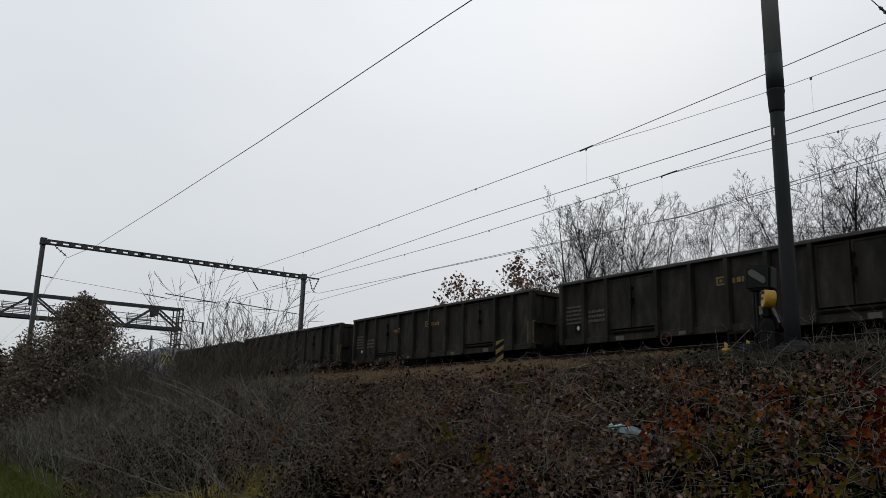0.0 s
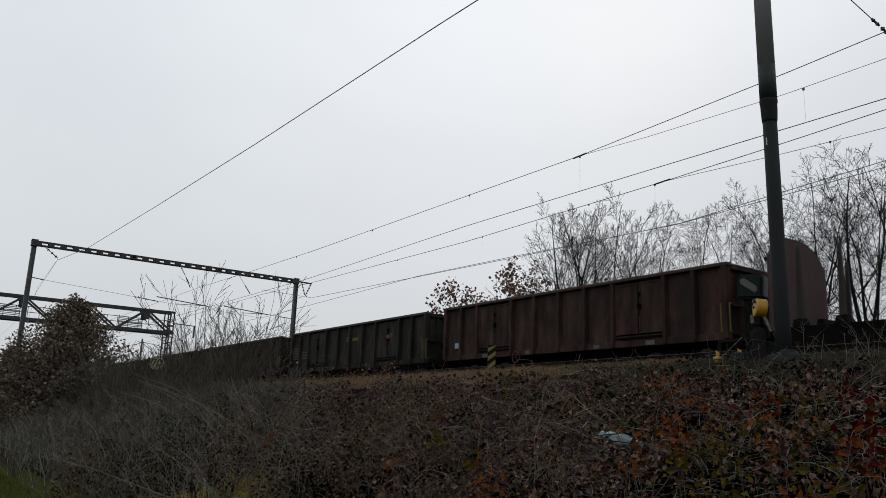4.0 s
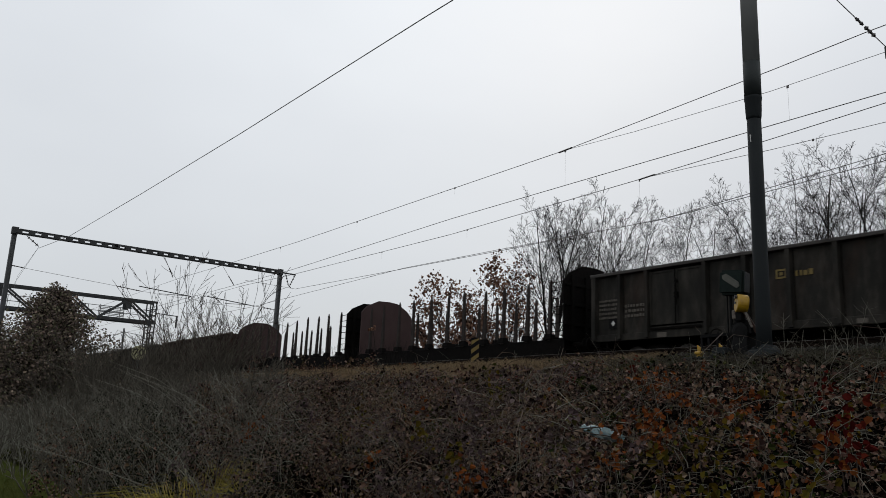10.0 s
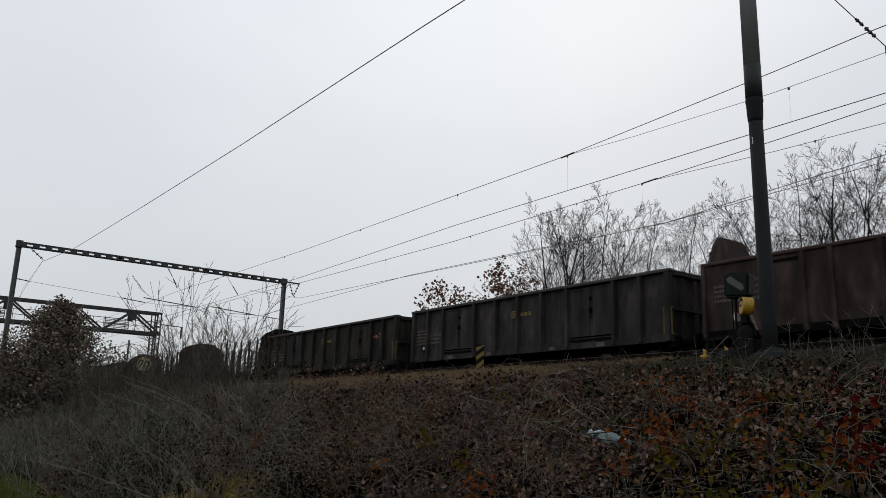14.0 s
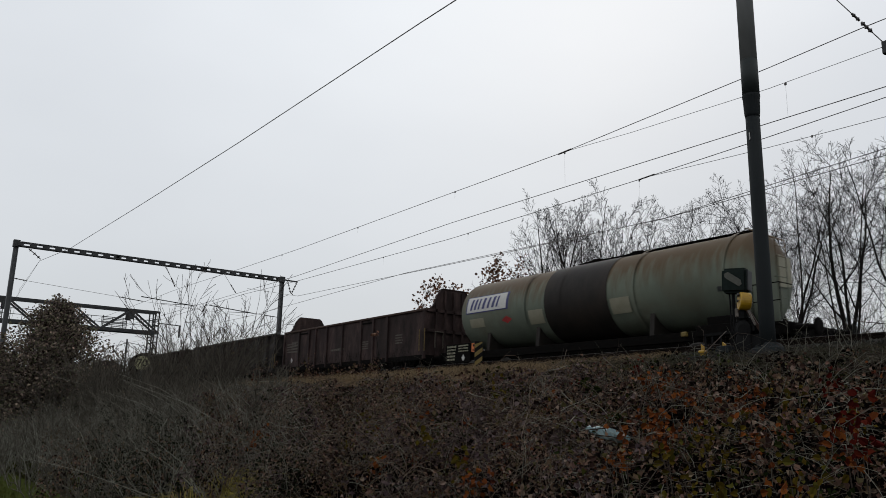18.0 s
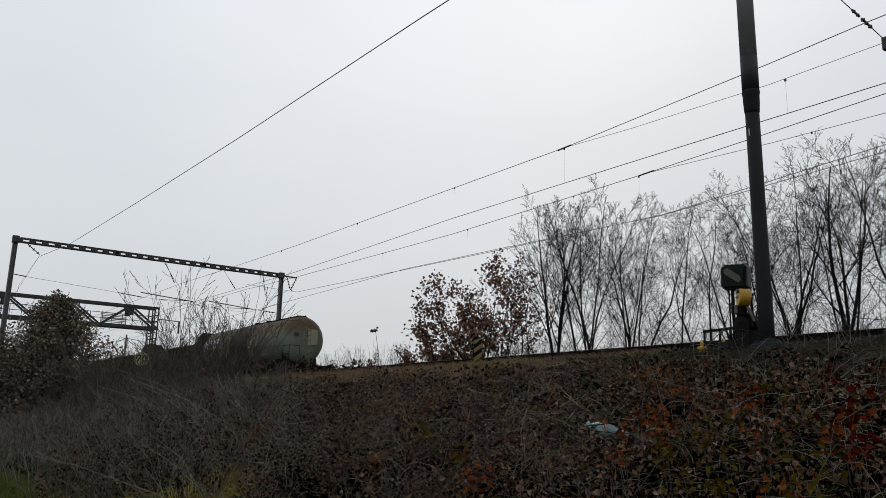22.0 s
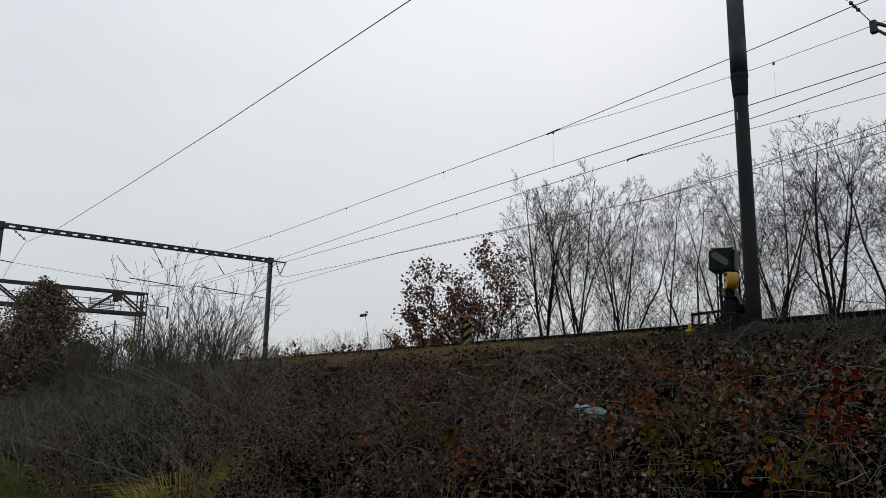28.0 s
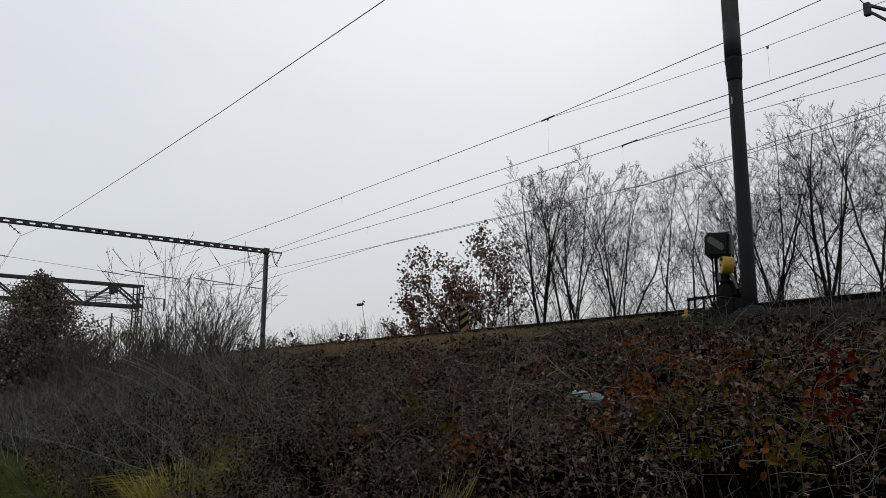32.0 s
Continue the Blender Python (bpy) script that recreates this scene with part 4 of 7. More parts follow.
def domed_wagon():
    """An open wagon with raised rounded end walls."""
    L = 12.87
    car = thing("open_wagon", "dark reddish-brown open freight wagon with raised rounded end walls", "freight wagon", "wagons of the goods train")
    running_gear(car, L)
    part("floor", boxes((-1.34, 1.34, -L + 0.05, -0.05, EAS_FLOOR, EAS_FLOOR + 0.08)), M_UNDER, car)
    joints = (0, -1.75, -2.85, -3.55, -4.7, -6.2, -7.9, -8.95, -10.1, -L)
    for s in (-1, 1):
        def sx(a, b):
            return (min(s * a, s * b), max(s * a, s * b))
        part("sill", boxes((*sx(1.30, 1.41), -L, 0, 1.02, 1.22)), M_UNDER, car, bevel=0.012)
        part("rim", boxes((*sx(1.31, 1.46), -L - 0.03, 0.03, 2.98, 3.08)), M_RIM, car, "rust-brown top rim", bevel=0.03)
        for a, b in zip(joints, joints[1:]):
            part("side_panel", boxes((*sx(1.36, 1.395), b + 0.012, a - 0.012, 1.2, 2.98)), M_PURPLE, car, bevel=0.006)
        for y in joints:
            yc = min(max(y, -L + 0.05), -0.05)
            part("post", boxes((*sx(1.37, 1.475), yc - 0.06, yc + 0.06, 1.05, 2.98)), M_PURPLE, car, bevel=0.01)
        for a, b in ((joints[1], joints[2]), (joints[6], joints[7])):
            part("rail_bar", boxes((*sx(1.40, 1.44), b + 0.08, a - 0.08, 2.82, 2.88)), M_UNDER, car)
    for y, s in ((0.0, 1), (-L, -1)):
        q0, q1 = sorted((y - s * 0.02, y - s * 0.07))
        wall = part("end_wall", boxes((-1.36, 1.36, q0, q1, 1.1, 3.06)), M_PURPLE, car)
        dome = part("raised_end", slab(bmesh.new(), DOME, q0, q1), M_PURPLE, car, "rounded plate on top of the end wall")
        o0, o1 = sorted((y - s * 0.02, y + s * 0.07))
        for x in (-0.9, -0.45, 0.0, 0.45, 0.9):
            part("end_rib", boxes((x - 0.045, x + 0.045, o0, o1, 1.15, 3.5 if abs(x) > 0.8 else 3.86)), M_PURPLE, wall)
        for z in (2.2, 3.02):
            part("end_rail", boxes((-1.36, 1.36, o0, o1, z - 0.06, z + 0.06)), M_PURPLE, wall)
        bm = bmesh.new()
        arc = DOME
        for (xa, za), (xb, zb) in zip(arc, arc[1:]):
            bar(bm, (xa, y - s * 0.02, za), (xb, y - s * 0.02, zb), 0.09, 0.03)
        part("end_flange", bm, M_PURPLE, dome)
    for y in (-L + 0.32, -L - 0.04):
        bm = bmesh.new()
        rod(bm, (-1.47, y, 1.35), (-1.47, y, 2.25), 0.016, n=6)
        part("hand_rail", bm, M_MARKYEL, car, "faded yellow hand rail")
    bm = bmesh.new()
    for a, b in (((-1.0, 1.5), (-1.0, 2.15)), ((-1.0, 2.15), (-0.6, 2.15)), ((-0.6, 2.15), (-0.6, 1.5))):
        rod(bm, (a[0], -L - 0.12, a[1]), (b[0], -L - 0.12, b[1]), 0.018, n=6)
    part("hand_rail", bm, M_CREAM, car)
    lettering(car, -1.396, [(-0.35, 2.36 - 0.13 * i, 0.95, 0.075) for i in range(4)], M_CREAM, seed=11)
    lettering(car, -1.396, [(-0.9, 2.42 - 0.16 * i, 0.8, 0.10) for i in range(4)], M_CREAM, seed=12)
    lettering(car, -1.396, [(-5.1, 1.78, 1.15, 0.10)], M_CREAM, seed=13)
    lettering(car, -1.396, [(-7.95, 2.0 - 0.1 * i, 0.5, 0.06) for i in range(4)], M_CREAM, seed=14)
    lettering(car, -1.396, [(-10.7, 2.1 - 0.11 * i, 0.5, 0.06) for i in range(4)], M_CREAM, seed=15)
    bm = bmesh.new()
    bm.faces.new([bm.verts.new((-1.402, -0.95 + p, 1.55 + q)) for p, q in ((0, -0.14), (0.11, 0), (0, 0.14), (-0.11, 0))])
    bm.normal_update()
    bmesh.ops.solidify(bm, geom=bm.faces[:], thickness=0.003)
    part("plate_diamond", bm, M_WHITE, car, "white diamond")
    cars.append((car, L))
    return car


def tank_wagon():
    """A bogie tank wagon; y = 0 at the front of its frame."""
    L, R, CZ = 14.1, 1.29, 2.62
    car = thing("tank_wagon", "grey-green railway tank wagon with rust streaks and a black middle band", "tank wagon", "wagons of the goods train")
    running_gear(car, L)
    part("frame_beam", boxes((-1.25, -1.05, -L, 0, 0.9, 1.16)), M_UNDER, car, bevel=0.01)
    part("frame_beam", boxes((1.05, 1.25, -L, 0, 0.9, 1.16)), M_UNDER, car, bevel=0.01)
    N = 64

    def shell(y0, y1, r, a0=-180.0, a1=180.0, cap0=False, cap1=False):
        """A stretch of the barrel between two angles from the crown, with dished ends."""
        bm = bmesh.new()
        prof = [(r, y0), (r, y1)]
        if cap0:
            prof = [(r * c, y0 + 0.42 * s) for c, s in ((0.02, 1.0), (0.35, 0.94), (0.62, 0.80), (0.82, 0.58), (0.93, 0.36), (0.985, 0.15))] + prof
        if cap1:
            prof += [(r * c, y1 - 0.34 * s) for c, s in ((0.985, 0.15), (0.93, 0.36), (0.82, 0.58), (0.62, 0.80), (0.35, 0.94), (0.02, 1.0))]
        rings = [[bm.verts.new((rr * math.sin(radians(a0 + (a1 - a0) * i / N)), yy, CZ + rr * math.cos(radians(a0 + (a1 - a0) * i / N)))) for i in range(N + 1)] for rr, yy in prof]
        for a, b in zip(rings, rings[1:]):
            for i in range(N):
                bm.faces.new((a[i], a[i + 1], b[i + 1], b[i]))
        bmesh.ops.remove_doubles(bm, verts=bm.verts, dist=0.0005)
        bmesh.ops.recalc_face_normals(bm, faces=bm.faces)
        return bm

    barrel = part("barrel", shell(-1.12, -12.78, R, cap0=True, cap1=True), M_TANK, car, smooth=True)
    part("barrel_band", shell(-5.55, -8.30, R + 0.02), M_TANKBAND, barrel, "sooty black middle band", smooth=True)
    for y in (-6.25, ):
        part("hoop", shell(y, y - 0.06, R + 0.035), M_TANKBAND, barrel, smooth=True)
    for y in (-4.50, -9.25):
        part("hoop", shell(y, y - 0.12, R + 0.055), M_TANK, barrel, "pale raised hoop", smooth=True)
    part("hoop", shell(-12.30, -12.42, R + 0.045), M_TANK, barrel, "pale raised hoop", smooth=True)
    for y0, y1 in ((-4.75, -5.45), (-8.4, -9.15)):
        part("pale_panel", shell(y0, y1, R + 0.024, -122, -100), M_PALE, barrel, "pale patch of paint", smooth=True)
    part("pale_panel", shell(-1.55, -2.35, R + 0.012, -116, -101), M_PALE, barrel, "pale patch of paint", smooth=True)
    # sign board with a white ground and dark slanting bars
    part("board", shell(-1.35, -3.72, R + 0.012, -92, -63), M_NAVY, barrel, "dark blue border of the sign", smooth=True)
    part("board_face", shell(-1.42, -3.62, R + 0.022, -90.5, -64.5), M_WHITE, barrel, "white sign face", smooth=True)
    bm = bmesh.new()

    def stroke(ya, anga, yb, angb, w):
        pts = []
        for i in range(7):
            f = i / 6
            ang, yy = anga + (angb - anga) * f, ya + (yb - ya) * f
            pts.append([bm.verts.new(((R + 0.028) * math.sin(radians(ang)), yy - k, CZ + (R + 0.028) * math.cos(radians(ang)))) for k in (0, w)])
        for p, q in zip(pts, pts[1:]):
            bm.faces.new((p[0], p[1], q[1], q[0]))

    for y, w in ((-1.60, 0.12), (-1.82, 0.12), (-2.04, 0.10), (-2.28, 0.14), (-2.56, 0.12), (-2.82, 0.14), (-3.06, 0.10)):
        stroke(y, -86.5, y - 0.10, -68.5, w)
    part("board_bars", bm, M_NAVY, barrel, "slanting dark blue bars")
    bm = bmesh.new()
    p = []
    for ang, yy in ((-103, -3.6), (-109, -3.88), (-115, -3.6), (-109, -3.32)):
        p.append(bm.verts.new(((R + 0.012) * math.sin(radians(ang)), yy, CZ + (R + 0.012) * math.cos(radians(ang)))))
    bm.faces.new(p)
    part("hazard_diamond", bm, M_RED, barrel, "red diamond placard")
    part("data_panel", boxes((-1.40, -1.36, -1.75, -0.25, 0.78, 1.48)), M_UNDER, car, "dark data panel with white lines")
    lettering(car, -1.401, [(-0.35, 1.36 - 0.12 * i, 0.5, 0.075) for i in range(5)], M_PALE, seed=21)
    lettering(car, -1.401, [(-1.05, 1.38 - 0.10 * i, 0.6, 0.055) for i in range(3)], M_PALE, seed=22)
    part("hazard_plate", boxes((-1.41, -1.37, -2.27, -1.85, 1.14, 1.46)), M_ORANGE, car, "orange plate with two rows of bars")
    lettering(car, -1.411, [(-1.93, 1.33, 0.24, 0.09), (-1.91, 1.17, 0.28, 0.09)], M_BLACK, seed=23)
    bm = bmesh.new()
    bm.faces.new([bm.verts.new((-1.404, -1.35 + p, 0.95 + q)) for p, q in ((0, -0.12), (0.10, 0), (0, 0.12), (-0.10, 0))])
    bm.normal_update()
    bmesh.ops.solidify(bm, geom=bm.faces[:], thickness=0.003)
    part("plate_diamond", bm, M_WHITE, car, "white diamond")
    for y in (-2.4, -5.0, -9.8, -12.5):
        bm = slab(bmesh.new(), ((-1.1, 1.1), (1.1, 1.1), (1.02, 1.84), (0.7, 1.55), (0, 1.36), (-0.7, 1.55), (-1.02, 1.84)), y - 0.08, y + 0.08)
        part("saddle", bm, M_TANKBAND, car)
    # roof walkway with its low rail
    walk_way = boxes((-0.22, 0.22, -12.7, -6.2, CZ + R + 0.045, CZ + R + 0.065))
    for i in range(8):
        y = -6.3 - 0.9 * i
        box(walk_way, -0.3, 0.3, y - 0.03, y + 0.03, CZ + R - 0.05, CZ + R + 0.045)
    part("roof_walkway", walk_way, M_UNDER, car)
    for y in (-6.9, -8.6):
        part("manhole", turned(bmesh.new(), [(0.24, CZ + R - 0.05), (0.24, CZ + R + 0.08), (0.27, CZ + R + 0.09), (0.27, CZ + R + 0.11), (0.1, CZ + R + 0.13)], 18, (0, y, 0)), M_UNDER, car)
    bm = bmesh.new()
    for x in (-0.25, 0.25):
        rod(bm, (x, -13.32, 1.2), (x, -13.3, CZ + R - 0.3), 0.014, n=6)
        rod(bm, (x, -13.3, CZ + R - 0.3), (x, -12.5, CZ + R + 0.12), 0.02, n=6)
    for i in range(8):
        rod(bm, (-0.25, -13.32, 1.45 + 0.28 * i), (0.25, -13.32, 1.45 + 0.28 * i), 0.012, n=6)
    part("ladder", bm, M_TANK, car, "pale painted end ladder")
    part("platform", boxes((-1.3, 1.3, -14.0, -13.1, 1.16, 1.22)), M_UNDER, car)
    for a, b in (((-1.3, -13.2, 1.2), (-1.3, -13.2, 2.2)), ((-1.3, -13.95, 1.2), (-1.3, -13.95, 2.2)), ((-1.3, -13.2, 2.2), (-1.3, -13.95, 2.2)), ((-1.3, -13.2, 1.75), (-1.3, -13.95, 1.75)), ((-1.3, -13.95, 2.2), (-0.7, -13.95, 2.2)), ((-0.7, -13.95, 2.2), (-0.7, -13.95, 1.2))):
        part("railing_bar", rod(bmesh.new(), a, b, 0.013, n=6), M_UNDER, car)
    part("end_label", shell(-12.80, -12.83, R + 0.004, -128, -118), M_PALE, barrel)
    part("end_patch", slab(bmesh.new(), ((0.15, 2.35), (0.75, 2.4), (0.75, 3.2), (0.15, 3.25)), -13.155, -13.12), M_PALE, barrel, "pale worn patch on the tank end")
    part("end_plate", boxes((-0.62, -0.38, -13.13, -12.95, 2.8, 2.98)), M_GANTRY, barrel)
    part("valve_box", boxes((-1.28, -1.0, -12.6, -11.8, 1.2, 1.5)), M_UNDER, car, bevel=0.02)
    part("brake_handle", boxes((-1.40, -1.30, -11.2, -11.02, 1.02, 1.16)), M_MARKYEL, car, "yellow brake changeover handle", bevel=0.03)
    part("side_cover", boxes((-1.38, -1.30, -13.0, -11.5, 0.98, 1.28)), M_UNDER, car, bevel=0.02)
    part("plate", shell(-12.15, -12.4, R + 0.02, -110, -104), M_GANTRY, barrel)
    cars.append((car, L))
    return car


def locomotive():
    """An electric locomotive; y = 0 at its front."""
    L = 15.2
    car = thing("electric_locomotive", "pale blue-grey electric locomotive heading the goods train", "locomotive")
    running_gear(car, L)
    bm = bmesh.new()
    outline = ((0.0, 1.1), (0.15, 2.2), (-0.45, 3.35), (-0.9, 3.62), (-L + 0.9, 3.62), (-L + 0.45, 3.35), (-L - 0.15, 2.2), (-L, 1.1))
    a = [bm.verts.new((-1.45, y, z)) for y, z in outline]
    b = [bm.verts.new((1.45, y, z)) for y, z in outline]
    bm.faces.new(a)
    bm.faces.new(b[::-1])
    for i in range(len(a)):
        j = (i + 1) % len(a)
        bm.faces.new((a[j], a[i], b[i], b[j]))
    bmesh.ops.recalc_face_normals(bm, faces=bm.faces)
    body = part("body", bm, M_LOCO, car, bevel=0.08)
    part("skirt_stripe", boxes((-1.462, -1.452, -L + 0.3, -0.3, 1.25, 1.75)), M_LOCOBLUE, body, "dark blue stripe")
    for i in range(6):
        y = -2.6 - 1.9 * i
        part("window", boxes((-1.465, -1.452, y - 0.75, y, 2.5, 3.05)), M_GLASS, body)
    for y in (-0.85, -L + 1.65):
        part("cab_window", boxes((-1.465, -1.452, y - 0.75, y, 2.35, 3.1)), M_GLASS, body)
    for y in (-1.9, -L + 2.05):
        part("door", boxes((-1.466, -1.452, y - 0.6, y, 1.3, 3.1)), M_LOCO, body)
    part("roof_hatch", boxes((-1.0, 1.0, -6.0, -2.8, 3.62, 3.84, 0.1)), M_GANTRY, car, bevel=0.03)
    part("roof_hatch", boxes((-1.0, 1.0, -11.8, -8.6, 3.62, 3.84, 0.1)), M_GANTRY, car, bevel=0.03)
    for y in (-2.0, -L + 2.6):
        bm = bmesh.new()
        for s in (-0.5, 0.5):
            rod(bm, (s, y + 0.5, 3.66), (s * 0.8, y - 0.9, 3.98), 0.03, n=6)
            rod(bm, (s * 0.8, y - 0.9, 3.98), (s * 0.6, y + 0.4, 4.1), 0.025, n=6)
        rod(bm, (-0.9, y + 0.4, 4.12), (0.9, y + 0.4, 4.12), 0.03, n=6)
        part("pantograph", bm, M_UNDER, car)
    for i in range(5):
        bm = bmesh.new()
        turned(bm, [(0.06, 3.6), (0.10, 3.68), (0.06, 3.74), (0.10, 3.8), (0.05, 3.9)], 10, (-0.4, -5.0 - 1.4 * i, 0))
        part("roof_insulator", bm, M_INSUL, car)
    cars.append((car, L))
    return car


# Where each vehicle's front stands behind the front of the fifth vehicle's body.
TRAIN = []
TRAIN.append((locomotive(), -44.0 - 15.4))
TRAIN.append((open_wagon(M_DARK, "dark grimy steel open freight wagon behind the locomotive", 5, ("text",)), -42.45))
TRAIN.append((open_wagon(M_DARK, "dark brown-black steel open freight wagon", 6, ("text",)), -28.32))
TRAIN.append((open_wagon(M_DARK, "dark grey-brown steel open freight wagon with a small yellow emblem", 2, ("logo", "text", "diamond")), -14.18))
TRAIN.append((open_wagon(M_DARK, "dark olive-black steel open freight wagon with faded lettering", 1, ("logo", "text", "diamond")), 0.0))
TRAIN.append((open_wagon(M_BROWN, "rusty red-brown steel open freight wagon", 4, ("label",)), 14.08))
TRAIN.append((timber_wagon("empty timber wagon with steel stakes and a red-brown front wall", 31), 28.05))
TRAIN.append((timber_wagon("empty stake wagon with grimy deck and brown front wall", 32), 41.95))
TRAIN.append((open_wagon(M_DARK, "dark brown steel open freight wagon with yellow emblem and cream lettering", 7, ("logo", "text", "diamond")), 55.85))
TRAIN.append((open_wagon(M_DARK2, "grey-brown steel open freight wagon with dented panels and yellow emblem", 8, ("logo", "text", "diamond")), 69.85))
TRAIN.append((domed_wagon(), 83.75))
TRAIN.append((tank_wagon(), 97.75))


# ---- overhead line: portal, signal gantry, mast, wires ----
def insulator(bm, a, b, r=0.075, n=4):
    """A string of ribbed insulator discs between two points."""
    a, b = Vector(a), Vector(b)
    rod(bm, a, b, 0.025, n=6)
    for i in range(n):
        c = a.lerp(b, (i + 0.5) / n)
        w = (b - a).normalized() * 0.03
        rod(bm, c - w, c, r * 0.5, r, n=10)
        rod(bm, c, c + w, r, r * 0.5, n=10)
    return bm


def lattice_beam(parent, x0, x1, y, z0, z1, depth, bays, mat, chord=0.055):
    """Four chords with battens between them."""
    for yy in (y - depth / 2, y + depth / 2):
        for z in (z0, z1):
            part("chord", bar(bmesh.new(), (x0, yy, z), (x1, yy, z), chord, chord), mat, parent)
    bat = bpy.data.meshes.new("batten")
    bm = bmesh.new()
    for yy in (-depth / 2, depth / 2):
        box(bm, -0.15, 0.15, yy - 0.02, yy + 0.02, 0, z1 - z0)
    box(bm, -0.05, 0.05, -depth / 2, depth / 2, z1 - z0 - 0.03, z1 - z0)
    bm.to_mesh(bat)
    bm.free()
    bat.materials.append(mat)
    for i in range(bays + 1):
        part("batten", bat, None, parent, at=pose(x0 + (x1 - x0) * i / bays, y, z0))


def catenary_portal():
    y, xl, xr, top, low = 47.8, 6.12, 22.1, 10.88, 10.67
    p = thing("catenary_portal", "grey steel catenary portal with a lattice beam spanning the tracks", "catenary portal")
    for x, m in ((xl, M_POST), (xr, M_POST)):
        g = float(ground_z(x, y))
        bm = boxes((x - 0.12, x - 0.09, y - 0.12, y + 0.12, g - 0.3, top), (x + 0.09, x + 0.12, y - 0.12, y + 0.12, g - 0.3, top), (x - 0.09, x + 0.09, y - 0.015, y + 0.015, g - 0.3, top))
        post = part("post", bm, m, p)
        part("post_cap", boxes((x - 0.17, x + 0.17, y - 0.16, y + 0.16, low - 0.08, top + 0.10)), M_GANTRY, post, bevel=0.02)
        part("footing", boxes((x - 0.4, x + 0.4, y - 0.4, y + 0.4, g - 0.4, g + 0.12)), M_CONCRETE, post, bevel=0.03)
    lattice_beam(p, xl + 0.2, xr - 0.2, y, low, top, 0.34, 24, M_GANTRY)
    for x in (xl + 5.3, xl + 10.6):
        part("joint_plate", boxes((x - 0.12, x + 0.12, y - 0.19, y + 0.19, low - 0.03, top + 0.03)), M_GANTRY, p)
    # bracket past the far post with a V of insulators
    part("bracket", bar(bmesh.new(), (xr, y, low + 0.12), (xr + 1.15, y, low + 0.10), 0.07, 0.09), M_GANTRY, p)
    bm = insulator(bmesh.new(), (xr + 0.42, y, low + 0.05), (xr + 0.68, y, 9.98))
    insulator(bm, (xr + 1.1, y, low + 0.05), (xr + 0.78, y, 9.98))
    rod(bm, (xr + 0.68, y, 9.98), (xr + 0.86, y, 9.85), 0.03, n=6)
    part("insulator", bm, M_INSUL, p)
    # inclined hangers that carry the wires over each track
    for x0, x1, z1 in ((14.35, 15.03, 9.42), (18.05, 18.95, 9.5)):
        bm = bmesh.new()
        rod(bm, (x0, y, low), (x0 + 0.6 * (x1 - x0), y, low - 0.6 * (low - z1)), 0.012, n=5)
        part("hanger_wire", bm, M_WIRE, p)
        part("insulator", insulator(bmesh.new(), (x0 + 0.55 * (x1 - x0), y, low - 0.55 * (low - z1)), (x1, y, z1), 0.05, 3), M_INSUL, p)
    part("insulator", insulator(bmesh.new(), (6.75, y, low - 0.08), (7.4, y, 10.1), 0.10, 3), M_INSUL, p)
    bm = insulator(bmesh.new(), (21.1, y, 8.27), (21.75, y, 8.24), 0.06, 3)
    rod(bm, (19.9, y, 8.35), (21.1, y, 8.27), 0.014, n=5)
    rod(bm, (21.75, y, 8.24), (22.0, y, 8.23), 0.02, n=5)
    part("steady_arm", bm, M_INSUL, p)
    bm = insulator(bmesh.new(), (6.2, y, 8.85), (6.9, y, 8.78), 0.05, 2)
    rod(bm, (6.9, y, 8.78), (11.8, y, 8.45), 0.010, n=5)
    rod(bm, (13.2, y, 8.33), (19.9, y, 8.05), 0.008, n=5)
    insulator(bm, (11.8, y, 8.45), (13.2, y, 8.33), 0.05, 3)
    part("cross_wire", bm, M_WIRE, p)
    for x0, x1, z in ((13.1, 16.3, 8.30), (17.3, 20.3, 8.22)):
        bm = bar(bmesh.new(), (x0, y + 0.05, z + 0.32), (x1, y + 0.05, z + 0.10), 0.05, 0.05)
        rod(bm, (x1 - 0.1, y + 0.05, z + 0.12), (x0 + 1.2, y + 0.05, z + 0.02), 0.018, n=5)
        part("registration_arm", bm, M_GANTRY, p)


catenary_portal()


